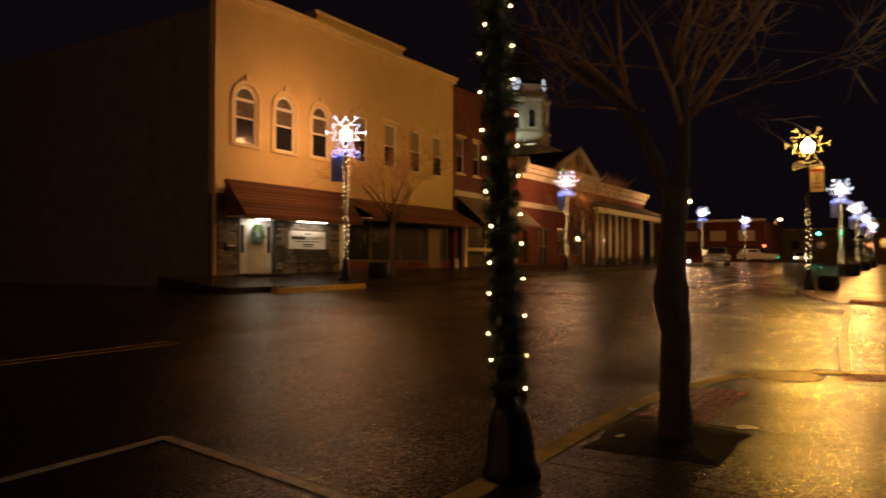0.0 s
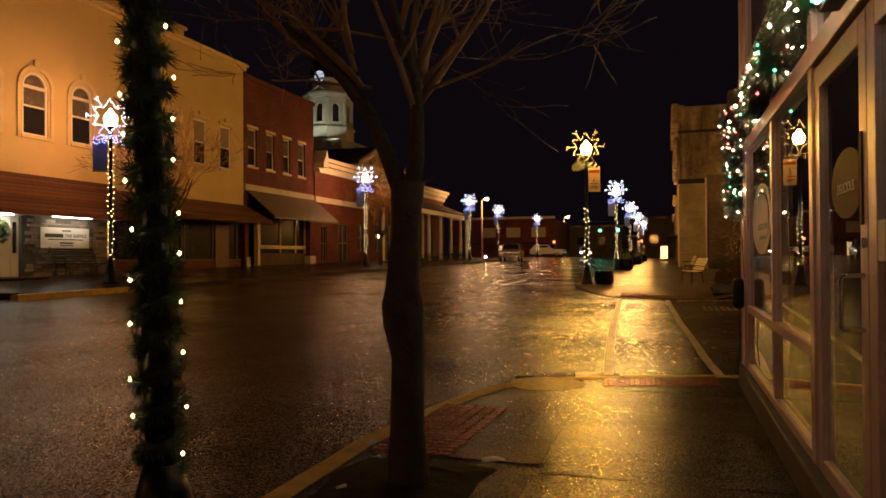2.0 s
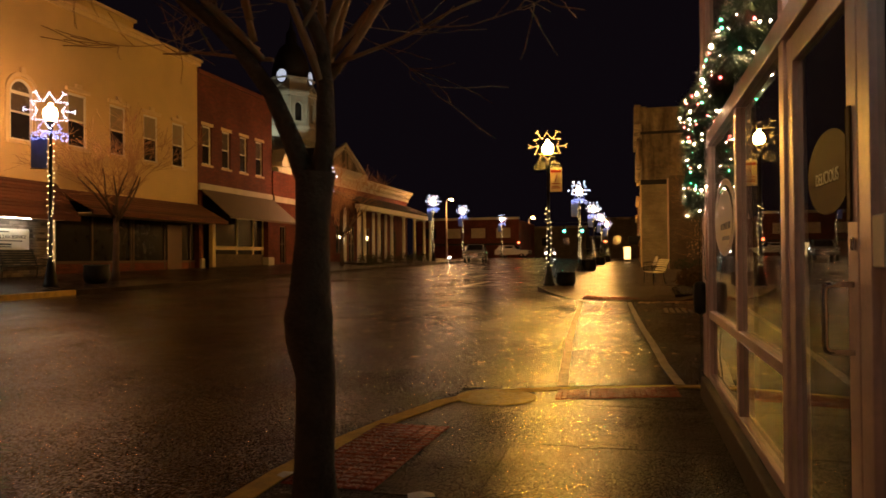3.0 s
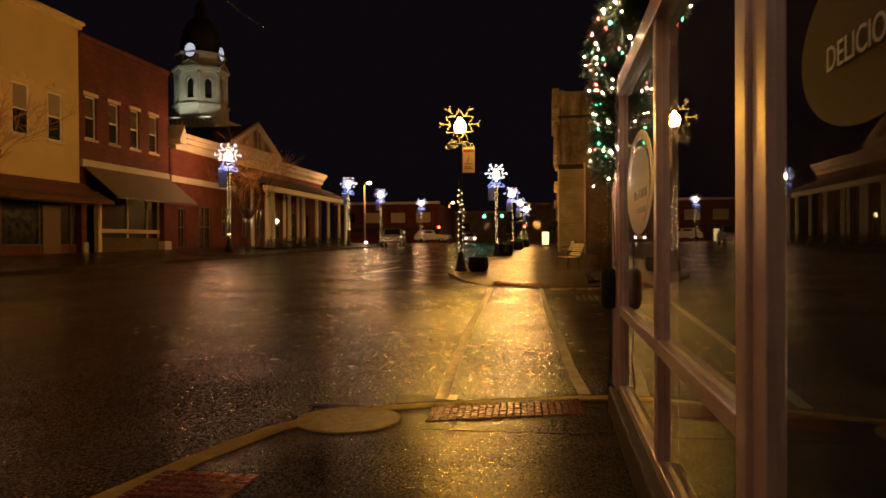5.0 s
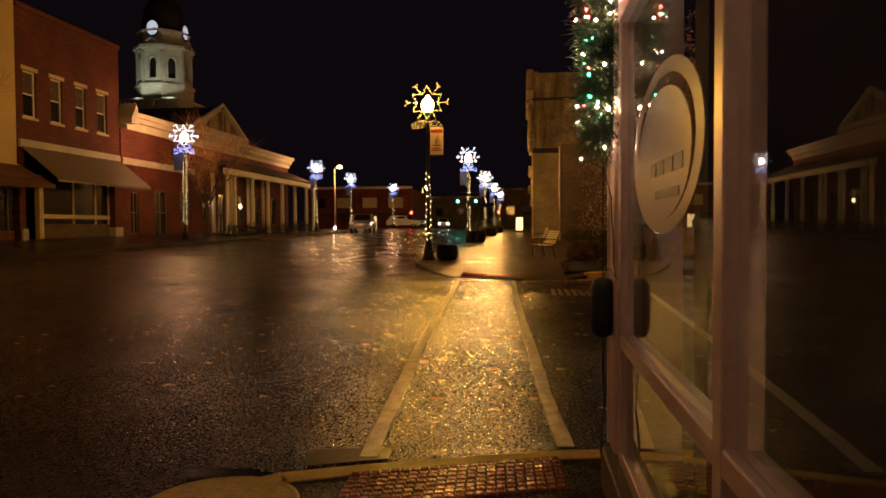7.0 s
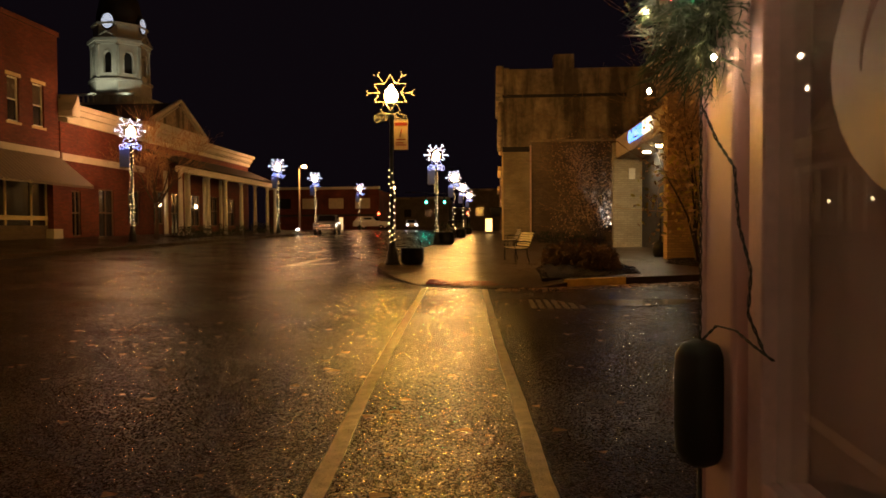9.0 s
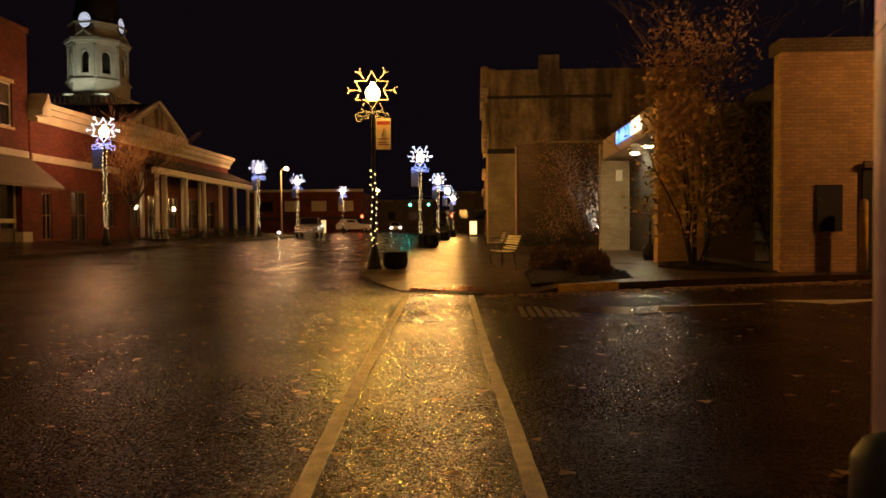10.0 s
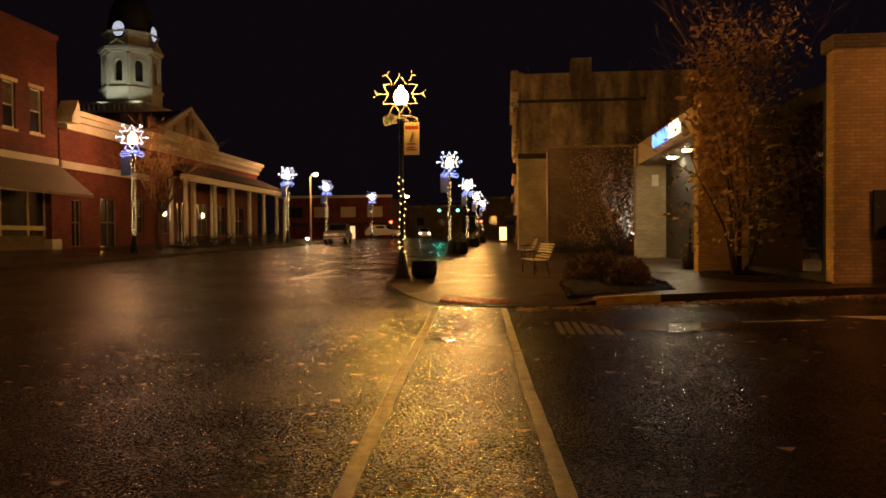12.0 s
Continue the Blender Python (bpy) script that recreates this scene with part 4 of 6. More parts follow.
    part("soffit", boxed(FX + 0.05, FX + out - 0.03, y0, y1, z_out - 0.1, z_out - 0.06), CREAM_TRIM, w)
    return w


c = awning(cream, 18.3, 24.3, 3.9, 2.72, 1.0, SHINGLE, courses=10)
bm = bmesh.new()
v = [bm.verts.new(p) for p in ((FX, 18.3, 3.9), (FX + 1.0, 18.3, 2.66), (FX, 18.3, 2.66))]
bm.faces.new(v)
part("gable_end", bm, SHINGLE, cream)
awning(cream, 24.3, 32.6, 3.75, 2.95, 1.5, SHINGLE, courses=8)

sign = thing("office_sign", FX, 22.1, 1.62, "cream office sign with dark serif lettering on the stone wall", "sign")
sign.matrix_basis = pose(FX + 0.09, 22.1, 1.62, 0, 0, 90)
part("board", boxed(-0.98, 0.98, -0.03, 0.0, 0.0, 0.66, bevel=0.008), WHITE, sign)


def lettering(name, words, size, parent, m, mat, depth=0.004, font_shear=0.0):
    cu = bpy.data.curves.new(name, "FONT")
    cu.body, cu.size, cu.extrude = words, size, depth
    cu.align_x, cu.align_y = "CENTER", "CENTER"
    ob = new(name, cu)
    dg = bpy.context.evaluated_depsgraph_get()
    me = bpy.data.meshes.new_from_object(ob.evaluated_get(dg))
    bpy.data.objects.remove(ob)
    me.materials.clear()
    me.materials.append(mat)
    ob = new(name, me)
    ob.parent = parent
    ob.matrix_basis = m
    return ob


# a name on the board stays as bars; the plain words beside it are lettered
bm = bmesh.new()
box(bm, -0.84, -0.12, -0.036, -0.031, 0.34, 0.46)
box(bm, -0.16, 0.2, -0.036, -0.031, 0.54, 0.58)
box(bm, -0.7, 0.7, -0.036, -0.031, 0.26, 0.29)
box(bm, -0.25, 0.3, -0.036, -0.031, 0.14, 0.19)
box(bm, -0.25, 0.3, -0.036, -0.031, 0.07, 0.1)
part("print", bm, INK, sign)
lettering("lettering", "TAX SERVICE", 0.155, sign, pose(0.4, -0.032, 0.4, 90, 0, 0), INK)

# wreath on the white door
wreath = thing("wreath", FX, 19.72, 2.1, "green Christmas wreath hanging on the white door", "wreath")
bm = bmesh.new()
ring = [(0.07, 0.2 * math.cos(2 * math.pi * k / 24), 0.26 * math.sin(2 * math.pi * k / 24)) for k in range(25)]
garland(bm, ring, 0.11, 1500, random.Random(5), 0.09, 0.012)
part("needles", bm, material("wreath_green", (0.05, 0.08, 0.03), 0.7, bump=0), wreath)
bm = bmesh.new()
for k in range(7):
    bulb(bm, (0.16, 0.2 * math.cos(k * 0.9), 0.25 * math.sin(k * 0.9)), 0.025)
part("ornaments", bm, LEAF_YELLOW, wreath)


def bench(x, y, z, turn, label, mat, length=1.5):
    t = thing("bench", x, y, z, label, "bench", "benches", turn)
    seat = part("seat", bmesh.new(), mat, t)
    for k in range(6):
        part("slat", boxed(-length / 2, length / 2, 0.02 + 0.075 * k, 0.075 + 0.075 * k, 0.42 + 0.006 * abs(k - 2), 0.442 + 0.006 * abs(k - 2), bevel=0.005), mat, seat)
    back = part("backrest", bmesh.new(), mat, t)
    for k in range(6):
        h, o = 0.5 + 0.075 * k, 0.48 + 0.03 * k
        part("slat", boxed(-length / 2, length / 2, o, o + 0.022, h, h + 0.055, bevel=0.005), mat, back)
    for s in (-1, 1):
        bm = bmesh.new()
        xx = s * (length / 2 - 0.04)
        tube(bm, [(xx, 0.06, 0), (xx, 0.04, 0.2), (xx, 0.06, 0.42), (xx, 0.4, 0.42), (xx, 0.5, 0.5), (xx, 0.68, 0.98)], 0.018, 6)
        tube(bm, [(xx, 0.42, 0.42), (xx, 0.44, 0.2), (xx, 0.5, 0)], 0.018, 6)
        tube(bm, [(xx, 0.04, 0.42), (xx, 0.02, 0.62), (xx, 0.3, 0.66), (xx, 0.56, 0.62)], 0.016, 6)
        part("end_frame", bm, BLACK, t)
    return t


DARK_METAL = material("dark_bench_metal", (0.015, 0.015, 0.017), 0.45)
bench(-17.5, 22.3, left_walk_z(-17.4, 22.3), 90, "black slatted metal bench in front of the stone wall", DARK_METAL, 1.8)
SLAT = material("pale_slat", (0.72, 0.66, 0.55), 0.5, vary=0.2)
bench(1.22, 32.5, bank_z(1.4, 32.5), -80, "pale slatted bench on the pavement by the planting bed", SLAT, 1.8)
bench(1.3, 43.0, bank_z(1.4, 43.0), -86, "pale slatted bench further along the pavement", SLAT, 1.5)

mail = thing("letter_box", FX + 0.05, 18.45, 1.5, "small dark letter box on the stone wall", "letter box")
part("body", boxed(0, 0.12, -0.2, 0.2, 0, 0.25, bevel=0.02), BLACK, mail)
part("flap", boxed(0.12, 0.13, -0.17, 0.17, 0.15, 0.22), ALU, mail)

# red brick building
red = thing("red_brick_building", FX, 36, 0, "two-storey red brick shop building with a metal awning", "building")
red.matrix_basis = pose(0, 0, 0)
rw = [(33.02, 33.78), (34.66, 35.4), (36.28, 37.0), (37.85, 38.6)]
wall_with_openings("wall", RED_BRICK, "y", FX - 0.05, 32.62, 39.6, 4.3, 9.75, -0.35, [(a, b, 5.65, 7.45) for a, b in rw], red)
for a, b in rw:
    w = sash(red, a, b, 5.65, 7.45, FX - 0.1)
    part("lintel", boxed(FX - 0.12, FX - 0.02, a - 0.1, b + 0.1, 7.45, 7.6), CREAM_TRIM, w)
part("cornice", boxed(FX - 0.4, FX + 0.05, 32.62, 39.6, 9.75, 9.95), RED_BRICK, red)
part("band", boxed(FX - 0.05, FX + 0.05, 32.7, 39.5, 4.45, 4.75), LIMESTONE, red)
part("pier", boxed(FX - 0.5, FX + 0.02, 32.62, 32.95, 0.4, 4.3), RED_BRICK, red)
part("pier", boxed(FX - 0.5, FX + 0.02, 39.0, 39.6, 0.4, 4.3), RED_BRICK, red)
part("pier_foot", boxed(FX - 0.3, FX + 0.1, 38.9, 39.55, 0.7, 1.35, bevel=0.02), LIMESTONE, red)
part("pier_foot", boxed(FX - 0.3, FX + 0.1, 32.7, 33.0, 0.6, 1.3, bevel=0.02), LIMESTONE, red)
part("post", boxed(FX - 0.3, FX - 0.1, 33.9, 34.15, 0.5, 3.4), CREAM_TRIM, red)
part("stall_riser", boxed(FX - 0.35, FX - 0.25, 34.15, 39.0, 0.5, 1.5), BROWN_BRICK, red)
bm = bmesh.new()
for y in (34.15, 36.3, 37.9, 38.92):
    box(bm, FX - 0.36, FX - 0.26, y, y + 0.08, 1.5, 3.5)
box(bm, FX - 0.36, FX - 0.24, 34.15, 39.0, 1.72, 1.9)
part("shop_frame", bm, CREAM_TRIM, red)
part("shop_pane", boxed(FX - 0.33, FX - 0.31, 34.15, 39.0, 1.5, 3.5), WINDOW_DARK, red)
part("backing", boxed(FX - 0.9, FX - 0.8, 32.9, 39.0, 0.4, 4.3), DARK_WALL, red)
aw = part("metal_awning", bmesh.new(), METAL_AWNING, red, "sloping tan corrugated metal awning")
for k in range(26):
    y = 32.75 + k * 0.262
    bm = bmesh.new()
    prof = [(y, 0), (y + 0.13, 0.03), (y + 0.262, 0)]
    for (ya, ha), (yb, hb) in zip(prof, prof[1:]):
        q = [bm.verts.new(p) for p in ((FX, ya, 4.5 + ha), (FX + 1.55, ya, 3.2 + ha), (FX + 1.55, yb, 3.2 + hb), (FX, yb, 4.5 + hb))]
        bm.faces.new(q)
        q2 = [bm.verts.new(p) for p in ((FX, ya, 4.47 + ha), (FX + 1.55, ya, 3.17 + ha), (FX + 1.55, yb, 3.17 + hb), (FX, yb, 4.47 + hb))]
        bm.faces.new(q2[::-1])
    part("awning_rib", bm, METAL_AWNING, aw)
part("awning_rail", boxed(FX + 1.5, FX + 1.57, 32.75, 39.5, 3.1, 3.18), METAL_AWNING, red)
part("side_wall", boxed(-40, FX - 0.4, 39.25, 39.6, 0.4, 9.7), RED_BRICK, red)
part("roof", boxed(-40, FX - 0.4, 32.6, 39.25, 9.3, 9.45), ROOF, red)

# low building with the long cornice, pediment and porch
low = thing("porch_building", FX, 52, 0, "long low red brick building with cornice, pediment and porch", "building")
low.matrix_basis = pose(0, 0, 0)
doors = [(40.4, 41.1, 1.0, 3.1), (42.6, 44.0, 0.9, 3.3), (45.4, 46.6, 1.6, 3.4), (48.2, 49.4, 1.6, 3.5), (50.4, 51.6, 1.0, 3.5), (53, 54.6, 1.5, 3.5), (56, 57.6, 1.5, 3.5), (59.2, 60.8, 1.5, 3.5)]
wall_with_openings("wall", RED_BRICK, "y", FX, 39.62, 63.8, 0.4, 6.1, -0.35, doors, low)
for n, (a, b, z0, z1) in enumerate(doors):
    w = part("window", bmesh.new(), WHITE, low)
    bm = bmesh.new()
    for y0, y1 in ((a, a + 0.07), (b - 0.07, b), ((a + b) / 2 - 0.03, (a + b) / 2 + 0.03)):
        box(bm, FX - 0.15, FX - 0.05, y0, y1, z0, z1)
    for zz in (z0, (z0 + z1) / 2, z1 - 0.07):
        box(bm, FX - 0.145, FX - 0.055, a + 0.07, b - 0.07, zz, zz + 0.06)
    part("window_frame", bm, DARK_FRAME, w)
    part("pane", boxed(FX - 0.12, FX - 0.1, a, b, z0, z1), WINDOW_DARK, w)
    if n in (3, 5):
        lamp = part("indoor_lamp", lathed([(0.03, 0), (0.11, 0.08), (0.12, 0.2), (0.04, 0.3)], 10, FX - 0.04, (a + b) / 2 + 0.2), glow("indoor_light", (1.0, 0.7, 0.35), 9.0), w, "small lit lamp at the window")
        lamp.location.z = z1 - 0.9
part("cornice", boxed(FX - 0.35, FX + 0.12, 40.0, 63.9, 6.1, 6.3), LIMESTONE, low)
part("cornice", boxed(FX - 0.35, FX + 0.3, 40.0, 64.0, 6.48, 6.7), LIMESTONE, low)
part("cornice", boxed(FX - 0.35, FX + 0.45, 40.0, 64.15, 6.7, 6.95, bevel=0.04), LIMESTONE, low)
part("frieze", boxed(FX - 0.35, FX + 0.06, 40.0, 63.85, 6.3, 6.48), LIMESTONE, low)
for k in range(58):
    y = 48.0 + k * 0.275
    part("dentil", boxed(FX + 0.06, FX + 0.24, y, y + 0.14, 6.33, 6.478), LIMESTONE, low)
bm = bmesh.new()
prism_pts = [(39.75, 6.35), (40.35, 6.35), (40.35, 7.0), (40.2, 7.35), (40.05, 7.0), (39.75, 6.6)]
lo_v = [bm.verts.new((FX - 0.3, y, z)) for y, z in prism_pts]
hi_v = [bm.verts.new((FX + 0.5, y, z)) for y, z in prism_pts]
bm.faces.new(lo_v)
bm.faces.new(hi_v[::-1])
for i in range(6):
    bm.faces.new((lo_v[i], hi_v[i], hi_v[(i + 1) % 6], lo_v[(i + 1) % 6]))
part("end_bracket", bm, LIMESTONE, low)
part("band", boxed(FX, FX + 0.05, 39.7, 47.2, 4.4, 4.72), LIMESTONE, low)


def gable(x0, x1, yc, half, z0, h, mat, name, parent):
    bm = bmesh.new()
    lo = [bm.verts.new((x0, *p)) for p in ((yc - half, z0), (yc + half, z0), (yc, z0 + h))]
    hi = [bm.verts.new((x1, *p)) for p in ((yc - half, z0), (yc + half, z0), (yc, z0 + h))]
    bm.faces.new(lo[::-1])
    bm.faces.new(hi)
    for i in range(3):
        bm.faces.new((lo[i], lo[(i + 1) % 3], hi[(i + 1) % 3], hi[i]))
    bmesh.ops.recalc_face_normals(bm, faces=bm.faces)
    return part(name, bm, mat, parent)


part("roof", boxed(-34, FX - 0.36, 39.65, 63.8, 6.2, 6.5), ROOF, low)
bm = bmesh.new()
prism_v = [(FX + 0.02, 5.75), (-16.1, 4.85), (-16.1, 4.75), (FX + 0.02, 5.6)]
for y0, y1 in ((46.9, 64.4),):
    lo_v = [bm.verts.new((x, y0, z)) for x, z in prism_v]
    hi_v = [bm.verts.new((x, y1, z)) for x, z in prism_v]
    bm.faces.new(lo_v)
    bm.faces.new(hi_v[::-1])
    for i in range(4):
        bm.faces.new((lo_v[i], hi_v[i], hi_v[(i + 1) % 4], lo_v[(i + 1) % 4]))
bmesh.ops.recalc_face_normals(bm, faces=bm.faces)
part("porch_roof", bm, ROOF, low)
part("porch_beam", boxed(-16.45, -16.1, 46.95, 64.35, 4.42, 4.75, bevel=0.02), WHITE, low)
part("porch_floor", boxed(FX, -16.0, 46.9, 64.4, 0.4, left_walk_z(-16, 55) + 0.05), CONCRETE, low)
for y in (47.2, 48.2, 51.0, 53.75, 56.6, 59.4, 62.2, 64.1):
    zb = left_walk_z(-16, 55) + 0.05
    col = part("column", lathed([(0.17, zb), (0.17, zb + 0.12), (0.13, zb + 0.18), (0.125, zb + 1.5), (0.105, 4.25), (0.15, 4.33), (0.15, 4.42)], 12, -16.28, y), WHITE, low)
for y in (49.6, 52.4, 55.2, 58.0):
    part("pilaster", boxed(FX, FX + 0.12, y - 0.15, y + 0.15, 1.0, 4.7), WHITE, low)

SHRUB = material("shrub_leaf", (0.03, 0.04, 0.018), 0.8, vary=0.5, bump=0)
DRY_GRASS = material("brown_shrub", (0.1, 0.055, 0.03), 0.9, vary=0.5, bump=0)


def shrub(x, y, z, r, h, mat, label, seed, count=700):
    rnd = random.Random(seed)
    t = thing("shrub", x, y, z, label, "shrub", "shrubs")
    bm = bmesh.new()
    for k in range(9):
        a = rnd.uniform(0, 6.28)
        tube(bm, [(0, 0, -0.02), (0.5 * r * math.cos(a), 0.5 * r * math.sin(a), h * rnd.uniform(0.5, 0.9))], [0.012, 0.004], 4)
    part("stems", bm, BARK, t)
    bm = bmesh.new()
    for _ in range(count):
        a, u = rnd.uniform(0, 6.28), rnd.uniform(0, 1)
        w = rnd.uniform(0.55, 1.05)
        c = Vector((r * w * math.cos(a) * math.sqrt(1 - u * u * 0.9), r * w * math.sin(a) * math.sqrt(1 - u * u * 0.9), h * (0.12 + 0.85 * u) * w))
        d = Vector((rnd.gauss(0, 1), rnd.gauss(0, 1), rnd.gauss(0.4, 1))).normalized()
        s = d.orthogonal().normalized() * 0.022
        e = c + d * 0.11
        bm.faces.new([bm.verts.new(p) for p in (c - s * 0.4, c + d * 0.05 + s, e, c + d * 0.05 - s)])
    part("leaves", bm, mat, t)
    return t


for k, (x, y) in enumerate(((-15.9, 49.5), (-15.8, 52.2), (-15.8, 55.1), (-15.9, 58.2), (-15.9, 60.9), (-15.4, 46.0))):
    shrub(x, y, left_walk_z(x, y) - 0.02, 0.55, 0.85, SHRUB, "dark evergreen shrub beside the porch", 40 + k, 420)


def tub(x, y, z, label, seed, r=0.36, h=0.5, plant=True):
    t = thing("planter", x, y, z, label, "planter", "planters")
    part("pot", lathed([(r * 0.72, 0), (r * 0.95, h * 0.2), (r, h * 0.5), (r * 0.93, h * 0.85), (r * 0.98, h * 0.92), (r * 0.98, h), (r * 0.85, h), (r * 0.8, h * 0.85)], 20), BLACK, t)
    part("soil", lathed([(r * 0.8, h * 0.8), (r * 0.8, h * 0.87)], 16), MULCH, t)
    return t


tub(-1.68, 30.5, bank_z(-1.68, 30.5), "round black glazed planter beside the street lamp", 1, 0.36, 0.5)
tub(-15.7, 23.2, left_walk_z(-15.7, 23.2), "dark planter on the far pavement", 2, 0.4, 0.6)
for x, y in ((-2.0, 50.6), (-2.1, 70.6), (-2.1, 88.6)):
    t = tub(x, y, bank_z(x, y), "dark planter beside a street lamp", 3, 0.5, 0.7)
    shrub(x, y, bank_z(x, y) + 0.55, 0.45, 0.8, SHRUB, "dark shrub in a planter", int(y), 300)

# courthouse tower
tower = thing("courthouse", -43.8, 91.6, 0, "pale stone courthouse with a floodlit octagonal clock tower", "building")


def octagon(r, rot=22.5):
    return [(r / math.cos(radians(22.5)) * math.cos(radians(rot + 45 * k)), r / math.cos(radians(22.5)) * math.sin(radians(rot + 45 * k))) for k in range(8)]


def ring_block(name, r, z0, z1, mat, parent):
    bm = bmesh.new()
    prism(bm, octagon(r), z0, z1)
    return part(name, bm, mat, parent)


part("main_block", boxed(-11, 5.2, -7, 7, 0, 13.4), RED_BRICK, tower)
# gabled wing with its pediment towards the street
PXW, PYW = 14.8, -16.1
part("wing", boxed(-6, PXW - 0.3, PYW - 5.2, PYW + 5.2, 0, 10.2), RED_BRICK, tower)
part("wing_cornice", boxed(-6, PXW + 0.5, PYW - 5.8, PYW + 5.8, 10.2, 10.75, bevel=0.05), LIMESTONE, tower)
gable(PXW - 0.3, PXW, PYW, 5.0, 10.75, 2.35, OLD_STUCCO, "pediment", tower)
gable(-6, PXW - 0.31, PYW, 5.6, 10.7, 2.6, ROOF, "gable_roof", tower)
for s in (-1, 1):
    bm = bmesh.new()
    tube(bm, [(PXW + 0.1, PYW + s * 5.8, 10.8), (PXW + 0.1, PYW, 13.5)], 0.24, 4)
    part("raking_cornice", bm, LIMESTONE, tower)
    for k in range(14):
        f = (k + 1) / 15
        part("dentil", boxed(PXW, PXW + 0.16, PYW + s * 5.6 * (1 - f) - 0.1, PYW + s * 5.6 * (1 - f) + 0.1, 10.45 + 2.6 * f - 0.05, 10.45 + 2.6 * f + 0.14), LIMESTONE, tower)
part("block_cornice", boxed(-11.3, 5.5, -7.3, 7.3, 13.4, 13.8), LIMESTONE, tower)
part("attic", boxed(-5, 4.5, -4.6, 4.6, 13.8, 15.3), LIMESTONE, tower)
part("attic_cornice", boxed(-5.2, 4.7, -4.8, 4.8, 15.3, 15.6), LIMESTONE, tower)
for k in range(17):
    for (x, y) in ((-4.9 + 0.58 * k, -4.6), (4.5, -4.5 + 0.56 * k)):
        part("baluster", lathed([(0.09, 15.6), (0.13, 15.95), (0.07, 16.25), (0.1, 16.4)], 8, x, y), LIMESTONE, tower)
part("balustrade_rail", boxed(-5.1, 4.7, -4.8, -4.4, 16.4, 16.6), LIMESTONE, tower)
part("balustrade_rail", boxed(4.3, 4.7, -4.4, 4.6, 16.4, 16.6), LIMESTONE, tower)
ring_block("tower_base", 3.75, 16.95, 19.4, LIMESTONE, tower)
ring_block("base_cornice", 3.95, 19.4, 19.7, LIMESTONE, tower)
# belfry: eight corner piers, open arched bays, a dark core standing in for shade
ring_block("belfry_core", 2.3, 19.7, 23.2, ROOF, tower)
for k in range(8):
    a = radians(45 * k)
    f = Matrix.Rotation(a, 4, "Z") @ Matrix.Translation((3.45, 0, 0))
    hw = 3.45 * math.tan(radians(22.5))
    for y0, y1, z1 in ((-hw, -0.55, 23.2), (0.55, hw, 23.2), (-0.55, 0.55, 20.3)):
        bm = boxed(-0.35, 0.0, y0, y1, 19.7, z1)
        bmesh.ops.transform(bm, matrix=f, verts=bm.verts)
        part("belfry_pier", bm, LIMESTONE, tower)
    bm = bmesh.new()
    n = 10
    for i in range(n):
        t0, t1 = math.pi * i / n, math.pi * (i + 1) / n
        q = [(0.55 * math.cos(t0), 21.9 + 0.55 * math.sin(t0)), (0.55 * math.cos(t1), 21.9 + 0.55 * math.sin(t1)), (0.55 * math.cos(t1), 23.2), (0.55 * math.cos(t0), 23.2)]
        lo_v = [bm.verts.new((-0.35, *p)) for p in q]
        hi_v = [bm.verts.new((0.0, *p)) for p in q]
        bm.faces.new(lo_v)
        bm.faces.new(hi_v[::-1])
        bm.faces.new((lo_v[0], hi_v[0], hi_v[1], lo_v[1]))
    bmesh.ops.remove_doubles(bm, verts=bm.verts, dist=0.001)
    bmesh.ops.recalc_face_normals(bm, faces=bm.faces)
    bmesh.ops.transform(bm, matrix=f, verts=bm.verts)
    bay = part("belfry_arch", bm, LIMESTONE, tower)
    for s in (-1, 1):
        for prof, x, y in (([(0.16, 19.72), (0.13, 19.9), (0.12, 22.7), (0.17, 22.9), (0.17, 23.15)], 0.12, s * (hw - 0.12)), ([(0.1, 20.3), (0.08, 21.8), (0.11, 21.9)], 0.06, s * 0.66)):
            bm = lathed(prof, 8, x, y)
            bmesh.ops.transform(bm, matrix=f, verts=bm.verts)
            part("column", bm, LIMESTONE, tower)
    bm = bmesh.new()
    for i in range(n):
        t0, t1 = math.pi * i / n, math.pi * (i + 1) / n
        tube(bm, [(0.04, 0.66 * math.cos(t0), 21.9 + 0.66 * math.sin(t0)), (0.04, 0.66 * math.cos(t1), 21.9 + 0.66 * math.sin(t1))], 0.08, 4)
    bmesh.ops.transform(bm, matrix=f, verts=bm.verts)
    part("arch_mould", bm, LIMESTONE, bay)
ring_block("belfry_cornice", 3.75, 23.2, 23.45, LIMESTONE, tower)
ring_block("belfry_cornice", 4.0, 23.45, 23.75, LIMESTONE, tower)
ring_block("clock_stage", 3.25, 23.75, 25.2, LIMESTONE, tower)
ring_block("clock_cornice", 3.5, 25.2, 25.4, LIMESTONE, tower)
part("dome", lathed([(3.1, 25.4), (3.05, 26.4), (2.6, 28.0), (1.8, 29.2), (0.9, 29.8), (0.8, 31.0), (0.3, 31.6), (0.05, 33)], 24), ROOF, tower)
